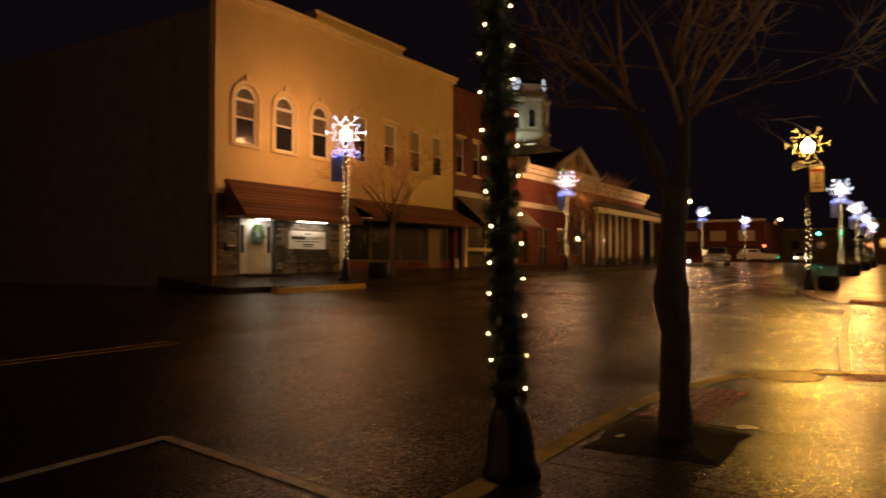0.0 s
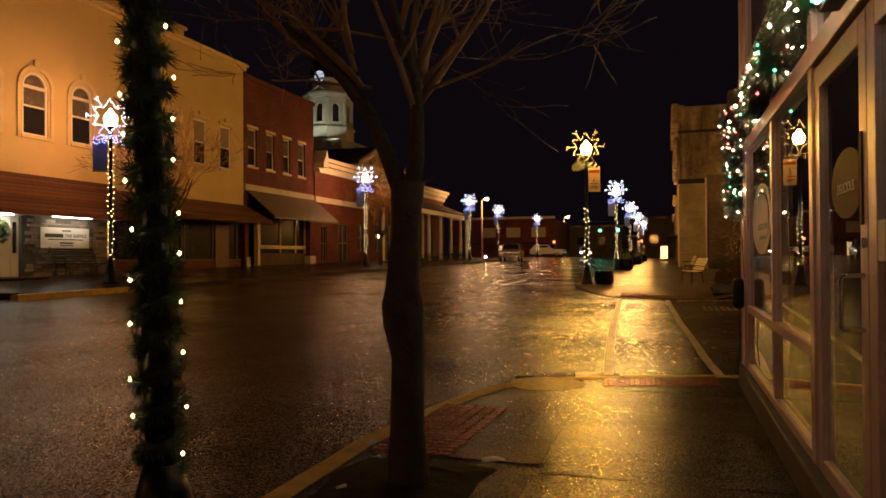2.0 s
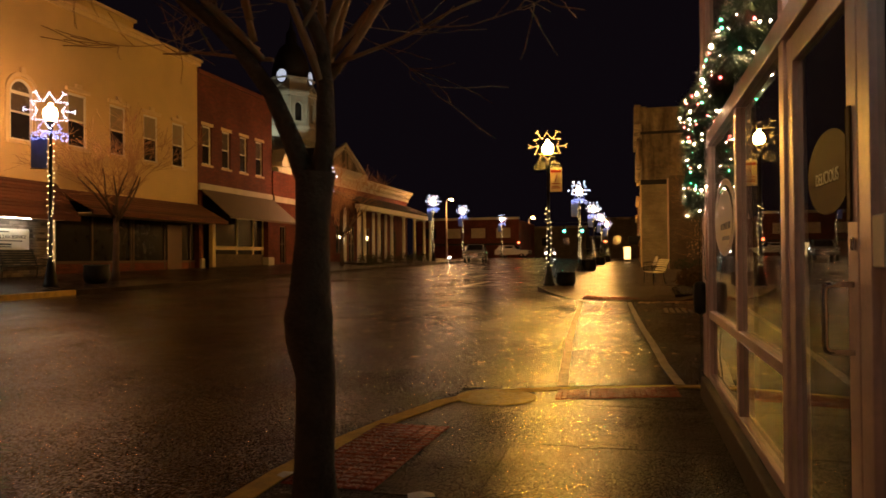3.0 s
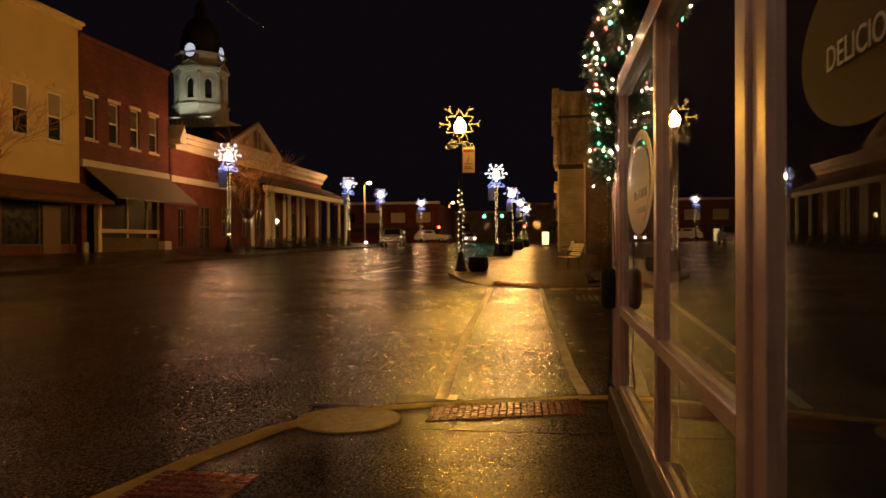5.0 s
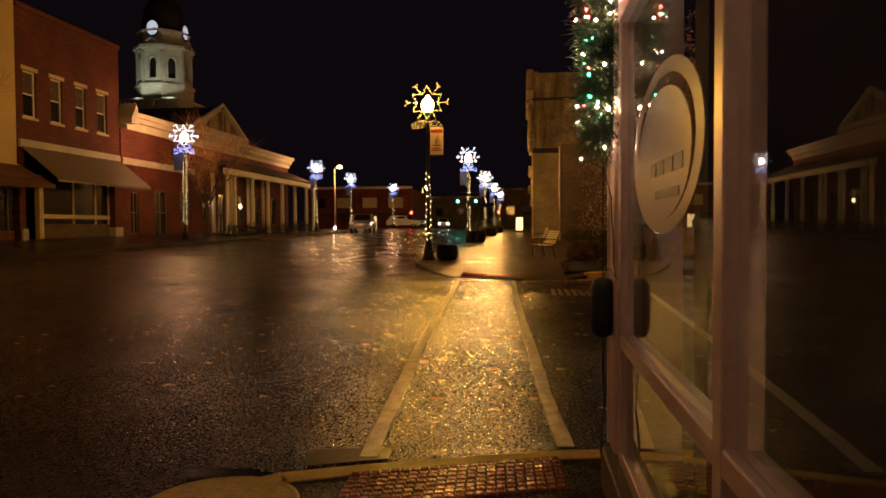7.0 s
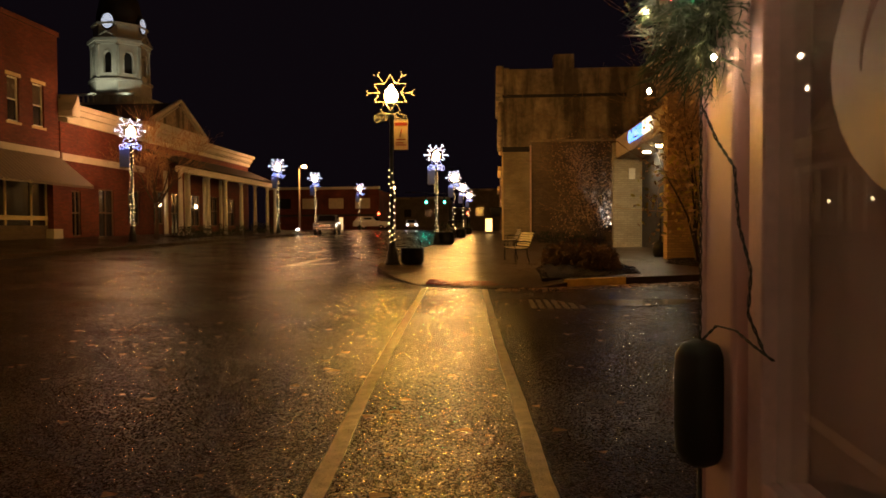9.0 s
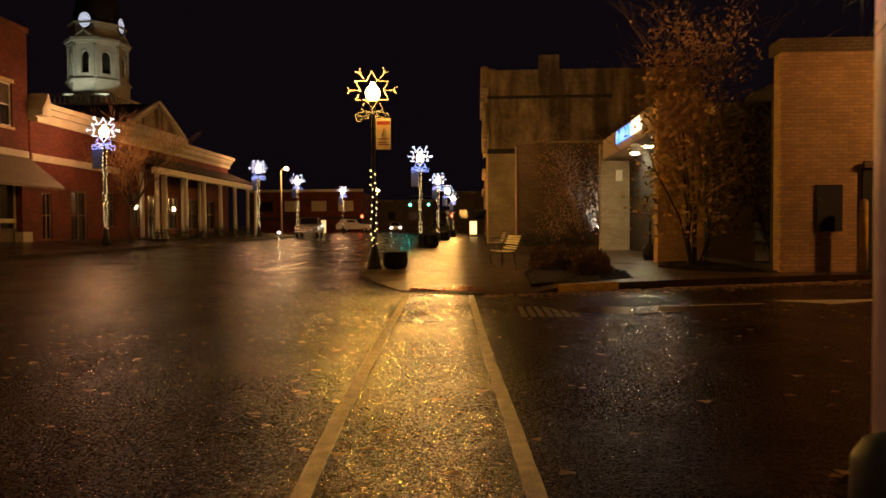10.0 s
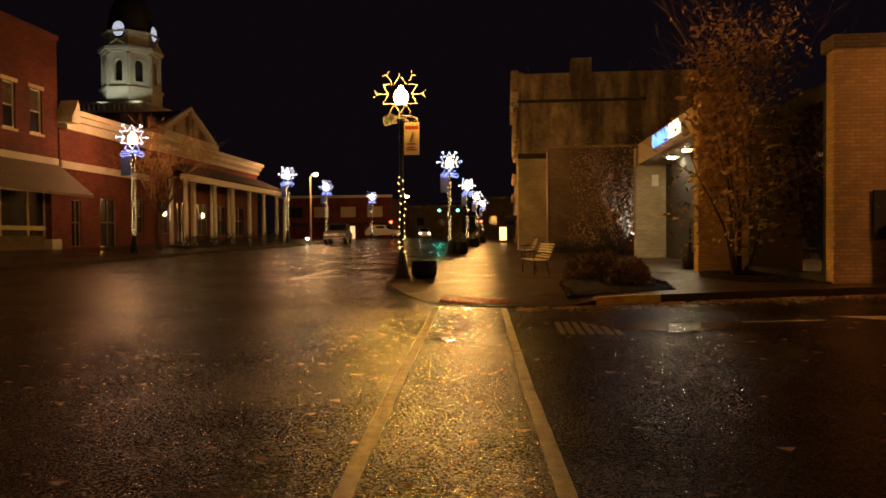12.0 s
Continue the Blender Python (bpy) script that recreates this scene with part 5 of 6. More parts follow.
for a in (-90, 0):
    m = Matrix.Rotation(radians(a), 4, "Z") @ Matrix.Translation((3.27, 0, 26.6)) @ Matrix.Rotation(radians(90), 4, "Y")
    bm = lathed([(0.84, 0.0), (0.84, 0.1), (0.8, 0.1)], 32)
    bmesh.ops.transform(bm, matrix=m, verts=bm.verts)
    clock = part("clock", bm, CLOCK_FACE, tower, "lit white clock face")
    bm = lathed([(1.02, -0.8), (1.02, 0.12), (0.85, 0.12), (0.85, 0.02)], 32)
    bmesh.ops.transform(bm, matrix=m, verts=bm.verts)
    part("bezel", bm, ROOF, clock)
    bm = bmesh.new()
    for k in range(12):
        s, c = math.sin(math.pi * k / 6), math.cos(math.pi * k / 6)
        tube(bm, [(0.56 * c, 0.56 * s, 0.11), (0.74 * c, 0.74 * s, 0.11)], 0.045, 4)
    for ang, ln in ((100, 0.62), (-55, 0.42)):
        tube(bm, [(0, 0, 0.12), (-ln * math.cos(radians(ang)), ln * math.sin(radians(ang)), 0.12)], 0.04, 4)
    bmesh.ops.transform(bm, matrix=m, verts=bm.verts)
    part("dial_marks", bm, INK, clock)
    bm = bmesh.new()
    tube(bm, [(3.75, -1.4, 23.8), (3.8, 0, 24.45), (3.75, 1.4, 23.8)], 0.13, 4)
    bmesh.ops.transform(bm, matrix=Matrix.Rotation(radians(a), 4, "Z"), verts=bm.verts)
    part("bay_pediment", bm, LIMESTONE, tower)
for o in tower.children_recursive:
    if o.type == "MESH" and not o.name.startswith(("clock.", "bezel", "dial_marks")) and o.name != "clock":
        for v in o.data.vertices:
            if v.co.z > 19.3:
                v.co.z = 20.0 + (v.co.z - 19.7) * 1.136
for o in tower.children_recursive:
    if o.type == "MESH" and max(v.co.z for v in o.data.vertices) > 19.0:
        for v in o.data.vertices:
            v.co.x, v.co.y, v.co.z = v.co.x * 0.83 + 0.55, v.co.y * 0.83, v.co.z - 1.35


def flood(x, y, z, tx, ty, tz, power, color, spot=60, radius=0.2):
    d = bpy.data.lights.new("floodlight", "SPOT")
    d.energy, d.color, d.spot_size, d.spot_blend, d.shadow_soft_size = power, color, radians(spot), 0.6, radius
    ob = new("floodlight", d)
    ob.matrix_world = look((x, y, z), (tx, ty, tz))
    return ob


flood(-39.4, 85.0, 15.9, -42.4, 90.2, 21.7, 420, (0.95, 0.98, 0.72), 70)
flood(-44.2, 85.0, 15.9, -43.8, 90.0, 21.7, 420, (0.95, 0.98, 0.72), 70)
fl = thing("roof_floodlight", -38.7, 84.6, 13.8, "small bright floodlight on the courthouse roof", "floodlight")
part("body", boxed(-0.2, 0.2, -0.2, 0.2, 0, 0.4, bevel=0.03), BLACK, fl)
part("lens", boxed(-0.14, 0.14, -0.23, -0.2, 0.1, 0.35), glow("flood_lens", (1, 0.97, 0.9), 30), fl)


# ---- bank corner ----
bank = thing("bank", 8, 30, 0, "low buff brick bank with a canopy and lit sign", "building")
bank.matrix_basis = pose(0, 0, 0)
BX, BY = 7.62, 26.75
part("brick_wall", boxed(BX, 22, BY, BY + 0.4, 0.0, 5.3), BUFF_BRICK, bank)
part("wall_cap", boxed(BX - 0.04, 22, BY - 0.05, BY + 0.6, 5.3, 5.6), BROWN_BRICK, bank)
for k in range(0, 49, 2):
    part("quoin", boxed(BX - 0.03, BX + 0.26, BY - 0.02, BY + 0.1, 0.2 + 0.1 * k, 0.295 + 0.1 * k), BUFF_BRICK, bank)
# return wall in near black, much darker than the buff brick front
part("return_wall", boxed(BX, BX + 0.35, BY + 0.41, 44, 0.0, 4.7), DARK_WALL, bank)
part("side_window", boxed(BX - 0.02, BX - 0.005, 27.3, 31.9, 0.45, 4.3), WINDOW_BLACK, bank, "tall dark window")
part("plate", boxed(8.4, 8.99, BY - 0.04, BY - 0.002, 1.22, 2.28, bevel=0.01), DARK_WALL, bank, "dark plate on the brick wall")
# flat near-black slab on the wall paints the doorway's inner shade
part("recess", boxed(9.42, 12.6, BY - 0.06, BY - 0.003, 0.2, 2.65), DARK_WALL, bank, "near-black slab for the shaded doorway")
part("recess_hood", boxed(9.42, 12.8, BY - 0.14, BY - 0.06, 2.65, 2.8), BROWN_BRICK, bank)
part("pillar", boxed(6.15, 7.55, 32.0, 32.5, 0.2, 5.45), BUFF_BRICK, bank, "tall buff brick pillar")
part("lit_wall", boxed(6.3, 8.2, 43.0, 43.4, 0.2, 5.2), TAN_BRICK, bank)
part("entrance_wall", boxed(8.2, 8.5, 32.5, 43.4, 0.2, 5.2), TAN_BRICK, bank)
part("entrance_door", boxed(8.14, 8.19, 36.2, 38.2, 0.35, 2.9), WINDOW_DARK, bank, "dark glass entrance door")
part("canopy", boxed(6.4, 8.3, 33.6, 42.9, 4.45, 5.35, bevel=0.02), material("canopy_panel", (0.38, 0.3, 0.2), 0.6), bank)
part("notice", boxed(7.0, 7.28, 42.9, 42.99, 3.5, 4.0), WHITE, bank, "small white notice on the wall")
for y in (35.2, 37.6, 40.0):
    part("downlight", lathed([(0.15, 4.4), (0.17, 4.445)], 14, 7.2, y), DOWN_ON, bank, "lit round downlight")
logo = thing("bank_sign", 6.39, 37.0, 4.6, "blue and white lit bank sign on the canopy", "sign")
bm = bmesh.new()
rnd = random.Random(4)
y = 1.9
while y > -0.2:
    w = rnd.uniform(0.14, 0.24)
    box(bm, -0.05, -0.01, y - w, y, 0.16, 0.5 + rnd.choice((0, 0.14)))
    y -= w + 0.06
part("blue_shapes", bm, SIGN_BLUE, logo)
bm = bmesh.new()
lathe(bm, [(0.26, 0), (0.26, 0.03)], 18)
bmesh.ops.transform(bm, matrix=Matrix.Translation((-0.05, 2.35, 0.4)) @ Matrix.Rotation(radians(90), 4, "Y"), verts=bm.verts)
part("blue_disc", bm, SIGN_BLUE, logo)
bm = bmesh.new()
y = -0.3
while y > -1.7:
    w = rnd.uniform(0.16, 0.26)
    box(bm, -0.05, -0.01, y - w, y, 0.16, 0.5 + rnd.choice((0, 0.16)))
    y -= w + 0.06
part("white_shapes", bm, SIGN_WHITE, logo)

annex = thing("brown_annex", 3.2, 56, 0, "windowless brown brick wall of a low annex", "building")
annex.matrix_basis = pose(0, 0, 0)
part("wall", boxed(3.2, 9.5, 55.0, 55.4, 0.2, 6.7), BROWN_BRICK, annex)
part("coping", boxed(3.1, 9.6, 54.95, 55.45, 6.7, 6.85), OLD_STUCCO, annex)
part("corner_pipe", lathed([(0.06, 0.3), (0.06, 6.5)], 8, 3.1, 54.9), ALU, annex)

# tall stained building and the row beyond
tall = thing("stained_building", 1.5, 60, 0, "tall old commercial building with a stained plaster side wall", "building")
tall.matrix_basis = pose(0, 0, 0)
part("side_wall", boxed(1.5, 16, 60.0, 60.4, 0.2, 12.4), OLD_STUCCO, tall)
part("lower_wall", boxed(1.45, 3.4, 59.9, 59.99, 0.2, 6.6), TAN_BRICK, tall)
part("ledge", boxed(1.4, 3.5, 59.8, 59.99, 6.6, 6.95), DARK_WALL, tall)
part("ledge", boxed(1.4, 10, 59.88, 59.99, 10.4, 10.6), DARK_WALL, tall)
part("chimney", boxed(5.0, 6.4, 60.0, 61.2, 12.4, 13.4), OLD_STUCCO, tall)
holes = [(62 + 3.2 * k, 63.3 + 3.2 * k, 6.5, 9.2) for k in range(4)]
wall_with_openings("facade", OLD_STUCCO, "y", 1.5, 60.4, 75, 0.2, 12.6, 0.4, holes, tall)
for a, b, z0, z1 in holes:
    part("window", boxed(1.6, 1.64, a, b, z0, z1), WINDOW_DARK, tall)
part("cornice", boxed(0.95, 1.5, 60.0, 75, 11.2, 12.7, bevel=0.1), OLD_STUCCO, tall)
part("cornice", boxed(1.1, 1.5, 60.0, 75, 8.2, 10.2, bevel=0.2), OLD_STUCCO, tall)
part("lit_pilaster", boxed(1.36, 1.5, 60.0, 60.7, 0.4, 6.6), CREAM_TRIM, tall)
for k, (y0, y1, h, m) in enumerate(((75, 84, 9.2, RED_BRICK), (84, 95, 7.6, OLD_STUCCO), (95, 108, 8.6, RED_BRICK), (108, 124, 7.0, BROWN_BRICK))):
    b = thing("shop_row_building", 1.6, y0, 0, "dim two-storey brick shop in the row beyond", "building", "shop row")
    b.matrix_basis = pose(0, 0, 0)
    hol = [(y0 + 1 + 2.6 * i, y0 + 2.1 + 2.6 * i, 4.6, 6.4) for i in range(int((y1 - y0 - 1) / 2.6))] + [(y0 + 0.8, y1 - 0.8, 1.0, 3.0)]
    wall_with_openings("facade", m, "y", 1.6, y0 + 0.01, y1 - 0.01, 0.2, h, 0.35, hol, b)
    for q in hol:
        part("window", boxed(1.7, 1.74, *q), WINDOW_DARK, b)
    part("cornice", boxed(1.3, 1.6, y0 + 0.02, y1 - 0.02, h - 0.4, h, bevel=0.05), CREAM_TRIM, b)
    part("awning", boxed(0.4, 1.6, y0 + 0.6, y1 - 0.6, 3.1, 3.2), DARK_WALL, b)
    part("body", boxed(1.95, 14, y0 + 0.01, y1 - 0.01, 0.2, h - 0.3), m, b)
box_lit = thing("lit_vending_box", 0.2, 92.0, bank_z(0.2, 92), "warm lit cabinet at the far end of the pavement", "cabinet")
part("body", boxed(-0.45, 0.45, -0.35, 0.35, 0, 1.9, bevel=0.04), BROWN_BRICK, box_lit)
part("lit_panel", boxed(-0.38, 0.38, -0.38, -0.355, 0.3, 1.75), glow("cabinet_light", (1.0, 0.6, 0.2), 3.0), box_lit)

# planting beds
MULCH.node_tree.nodes["Principled BSDF"].inputs["Specular IOR Level"].default_value = 0.12
CHIP = wet("wet_bark_chip", (0.03, 0.019, 0.013), 0.4, 0.2, 3, 60, 0.5)


def bed(poly, label, seed):
    """A low mound of mulch inside its outline, with loose bark chips on it."""
    r = random.Random(seed)
    cx, cy = sum(p[0] for p in poly) / len(poly), sum(p[1] for p in poly) / len(poly)
    bm = bmesh.new()
    rings = []
    for f, h in ((1.0, -0.2), (0.99, 0.0), (0.75, 0.04), (0.4, 0.06)):
        rings.append([bm.verts.new((cx + (x - cx) * f, cy + (y - cy) * f, bank_z(x, y) + h + r.uniform(0, 0.02))) for x, y in poly])
    for a, b in zip(rings, rings[1:]):
        for k in range(len(poly)):
            n = (k + 1) % len(poly)
            bm.faces.new((a[k], a[n], b[n], b[k]))
    bm.faces.new(rings[-1])
    base = tagged(part("planting_bed", bm, MULCH), label, kind="structure")
    bm = bmesh.new()
    for _ in range(1400):
        k, f = r.randrange(len(poly)), r.uniform(0, 1)
        u = math.sqrt(r.uniform(0, 1)) * 0.98
        ex = poly[k][0] * (1 - f) + poly[(k + 1) % len(poly)][0] * f
        ey = poly[k][1] * (1 - f) + poly[(k + 1) % len(poly)][1] * f
        x, y = cx + (ex - cx) * u, cy + (ey - cy) * u
        z = bank_z(ex, ey) + 0.01 + 0.085 * (1 - u)
        a, ln, w = r.uniform(0, 6.28), r.uniform(0.03, 0.07), r.uniform(0.012, 0.025)
        c, d = math.cos(a), math.sin(a)
        t0, t1 = r.uniform(-0.02, 0.03), r.uniform(-0.02, 0.03)
        bm.faces.new([bm.verts.new(p) for p in ((x - c * ln + d * w, y - d * ln - c * w, z), (x + c * ln + d * w, y + d * ln - c * w, z + t0), (x + c * ln - d * w, y + d * ln + c * w, z + t1), (x - c * ln - d * w, y - d * ln + c * w, z + 0.01))])
    tagged(part("bark_chips", bm, CHIP, base), kind="stuff")
    return base


bed([(1.8, 25.0), (2.9, 25.3), (4.15, 26.0), (4.4, 28.0), (4.3, 29.6), (2.2, 31.0), (1.85, 28.0)], "dark bark mulch bed beside the pavement", 9)
bed([(5.6, 29.8), (5.9, 28.0), (7.6, 26.5), (7.6, 32), (6.2, 31.9)], "dark bark mulch bed against the bank wall", 10)
for k, (x, y, r, h) in enumerate(((2.95, 28.9, 0.66, 0.72), (3.5, 28.1, 0.5, 0.6), (3.35, 26.9, 0.46, 0.52), (2.6, 29.9, 0.5, 0.58))):
    shrub(x, y, bank_z(x, y) + 0.02, r, h, DRY_GRASS, "rounded brown dormant shrub in the mulch bed", 60 + k, 1500)
for k in range(4):
    shrub(3.6 + 1.0 * k, 49.5 + 0.5 * k, bank_z(4, 49), 0.6, 0.75, SHRUB, "low dark shrub before the annex wall", 70 + k, 500)


def leafy(x, y, z, label, seed, height, radius, stems, leaves, size, yellow=0.0):
    """A multi-stemmed shrub tree that keeps its brown autumn leaves."""
    rnd = random.Random(seed)
    t = thing("autumn_tree", x, y, z, label, "tree", "autumn trees")
    bm, out = bmesh.new(), []
    for k in range(stems):
        a = 2 * math.pi * k / stems + rnd.uniform(-0.3, 0.3)
        grow(bm, (0.1 * math.cos(a), 0.1 * math.sin(a), -0.05), (0.32 * math.cos(a), 0.32 * math.sin(a), 1), height * 0.56, 0.035, 3, rnd, 0.02, 0.06, out)
    part("trunk", bm, [BARK, TWIG], t)
    bm = bmesh.new()
    for _ in range(leaves):
        p = rnd.choice(out)
        i = rnd.uniform(1, len(p) - 1.01)
        c = p[int(i)].lerp(p[int(i) + 1], i % 1) + Vector((rnd.gauss(0, 0.09), rnd.gauss(0, 0.09), rnd.gauss(0, 0.09)))
        if rnd.random() < 0.45:
            c = c * rnd.uniform(0.3, 0.95)
        far_out = Vector((c.x, c.y)).length
        if far_out > radius * 0.8:
            k = radius * rnd.uniform(0.35, 1.0) / far_out
            c.x, c.y = c.x * k, c.y * k
        c.z = min(c.z, height * rnd.uniform(0.75, 1.08))
        d = Vector((rnd.gauss(0, 1), rnd.gauss(0, 1), rnd.gauss(-0.3, 0.8))).normalized()
        s = d.orthogonal().normalized() * size * 0.32
        m = 1 if c.z < height * 0.45 and rnd.random() < yellow else 0
        f = bm.faces.new([bm.verts.new(q) for q in (c, c + d * size * 0.5 + s, c + d * size, c + d * size * 0.5 - s)])
        f.material_index = m
    part("leaves", bm, [LEAF, LEAF_YELLOW], t, "brown autumn leaves")
    return t


leafy(6.45, 29.4, bank_z(6.4, 29.4), "tall multi-stemmed tree with brown autumn leaves by the bank", 31, 6.6, 1.75, 8, 2600, 0.17, 0.4)
leafy(6.2, 47.5, bank_z(6, 47.5), "bushy autumn tree lit white from below", 32, 5.6, 2.4, 10, 2600, 0.13)
up = thing("ground_spotlight", 7.0, 46.6, bank_z(7, 46.6), "small white ground spotlight under the tree", "spotlight")
part("body", lathed([(0.08, 0), (0.09, 0.12), (0.1, 0.18)], 12), BLACK, up)
part("lens", lathed([(0.08, 0.18), (0.08, 0.185)], 12), glow("spot_lens", (0.85, 0.92, 1.0), 25), up)
flood(7.0, 46.6, bank_z(7, 46.6) + 0.25, 6.9, 47.6, 3.0, 900, (0.7, 0.86, 1.0), 60, 0.06)

urn = thing("ash_urn", 6.3, 33.6, bank_z(6.3, 33.6), "dark ash urn with a tall neck by the bank entrance", "ash urn")
part("body", lathed([(0.2, 0), (0.24, 0.1), (0.26, 0.3), (0.2, 0.45), (0.06, 0.55), (0.035, 0.7), (0.035, 1.25), (0.05, 1.27)], 18), BLACK, urn)
boll = thing("yellow_bollard", 9.27, 26.35, bank_z(9.27, 26.3), "yellow painted steel bollard beside the brick wall", "bollard")
part("post", lathed([(0.085, 0), (0.085, 1.55), (0.06, 1.6), (0.02, 1.62)], 14), KERB_YELLOW, boll)
grate = tagged(part("drain_grate", bmesh.new(), BLACK), "iron drain grate in the side street", kind="structure")
for k in range(7):
    part("bar", boxed(1.35 + 0.13 * k, 1.43 + 0.13 * k, 20.6, 22.3, road_z(1.8, 20) + 0.004, road_z(1.8, 20) + 0.014), GRATE, grate)

# fallen leaves on the side street
rnd = random.Random(77)
bm = bmesh.new()
for k in range(1150):
    if k < 950:
        u = rnd.uniform(0, 1)
        x, y = 0.8 + 9.0 * u, 24.05 + 1.75 * u ** 0.8 - abs(rnd.gauss(0, 0.4))
    else:
        x, y = rnd.uniform(-5, 7), rnd.uniform(12, 22)
    a, s = rnd.uniform(0, 6.28), rnd.uniform(0.03, 0.07)
    z = road_z(x, y) + 0.008
    bm.faces.new([bm.verts.new((x + s * math.cos(a + w), y + s * math.sin(a + w) * 0.7, z + h)) for w, h in ((0, 0), (1.6, 0.01), (3.1, 0.0), (4.7, 0.012))])
tagged(part("fallen_leaves", bm, LEAF), "scattered brown fallen leaves on wet asphalt", "leaves", kind="stuff")


# ---- far end of the street ----
far = thing("corner_building", -24, 112, 0, "two-storey red brick corner building across the junction", "building")
far.matrix_basis = pose(0, 0, 0)
fh = [(-31 + 3.9 * k, -28.8 + 3.9 * k, 4.2, 5.7) for k in range(4)]
wall_with_openings("wall", RED_BRICK, "x", 112, -32, -15.8, 0.4, 7.0, 0.4, fh, far)
for k, (a, b, z0, z1) in enumerate(fh):
    part("window", boxed(a, b, 112.1, 112.14, z0, z1), BLIND if k else WINDOW_DARK, far)
part("cornice", boxed(-32.1, -15.7, 111.85, 112.4, 7.0, 7.35), LIMESTONE, far)
part("shop_canopy", boxed(-31.5, -16.2, 110.6, 112, 3.1, 3.35), ROOF, far)
part("side", boxed(-32, -15.8, 112.4, 130, 0.4, 6.9), RED_BRICK, far)
for x in (-24.2, -22.2):
    part("lit_shop_window", boxed(x, x + 1.1, 111.95, 111.99, 1.0, 2.9), WARM_WINDOW, far, "warm lit shop window")
for k, (x, y, w, h) in enumerate(((-15, 150, 14, 7), (2.5, 140, 12, 8), (-30, 160, 14, 6), (-14, 190, 18, 6))):
    b = thing("distant_building", x, y, 0, "dark distant building at the end of the street", "building", "distant buildings")
    bm = boxed(-w / 2, w / 2, 0, 10, 0, h)
    part("wall", bm, BROWN_BRICK, b)
    part("cornice", boxed(-w / 2 - 0.2, w / 2 + 0.2, -0.3, 0.2, h, h + 0.4), OLD_STUCCO, b)
    for i in range(3):
        part("window", boxed(-w / 2 + 1 + i * w / 3.4, -w / 2 + 2.4 + i * w / 3.4, -0.06, -0.02, 3.5, 5), WINDOW_DARK, b)


def sodium(x, y, z, h, label):
    t = thing("sodium_street_light", x, y, z, label, "street light", "sodium lights")
    part("pole", lathed([(0.12, 0), (0.08, h)], 10), ALU, t)
    bm = bmesh.new()
    tube(bm, [(0, 0, h), (0.3, -0.3, h + 0.25), (0.7, -0.6, h + 0.3)], 0.05, 6)
    part("arm", bm, ALU, t)
    part("lamp_head", lathed([(0.1, h + 0.05), (0.24, h + 0.12), (0.2, h + 0.3), (0.06, h + 0.36)], 12, 0.8, -0.7), SODIUM_ON, t, "lit orange lamp head")


sodium(-21.6, 90.5, 0.8, 7.4, "tall pole with a lit sodium lamp by the junction")
sodium(-17.6, 136, 0.8, 7.4, "distant tall pole with a lit sodium lamp")
sodium(4.4, 150, 0.5, 8, "distant pole with a lit sodium lamp")


def signal(x, y, z, mat, label):
    t = thing("traffic_signal", x, y, z, label, "traffic light", "traffic lights")
    part("housing", boxed(-0.18, 0.18, 0, 0.25, -0.55, 0.55, bevel=0.03), BLACK, t)
    for k in range(3):
        m = mat if (k == 0) == (mat is GREEN_ON) and k != 1 and (k == 0 or mat is RED_ON) else BLACK
        if mat is RED_ON:
            m = RED_ON if k == 2 else BLACK
        bm = lathed([(0.17, 0), (0.15, 0.05), (0.06, 0.09)], 14)
        bmesh.ops.transform(bm, matrix=Matrix.Translation((0, 0, -0.34 + 0.34 * k)) @ Matrix.Rotation(radians(90), 4, "X"), verts=bm.verts)
        part("lens", bm, m, t)
    return t


mast = thing("signal_mast", -3.2, 118.2, 0.5, "dark steel mast that carries the traffic signals", "signal mast")
bm = bmesh.new()
tube(bm, [(0, 0, 0), (0, 0, 6.3)], 0.11, 8)
tube(bm, [(0, 0, 5.9), (-9.5, 0, 6.3)], 0.06, 8)
part("pole", bm, BLACK, mast)
signal(-9.5, 117.9, 5.6, GREEN_ON, "traffic signal showing green")
signal(-6.7, 117.9, 5.6, GREEN_ON, "traffic signal showing green")
signal(-3.2, 117.9, 3.2, RED_ON, "traffic signal showing red")
post = thing("signal_post", -15.2, 108.2, road_z(-15.2, 108), "dark steel post with a traffic signal on it", "signal post")
part("pole", lathed([(0.12, 0), (0.07, 0.3), (0.06, 3.2)], 10), BLACK, post)
signal(-15.2, 107.9, 3.0, RED_ON, "traffic signal showing red")


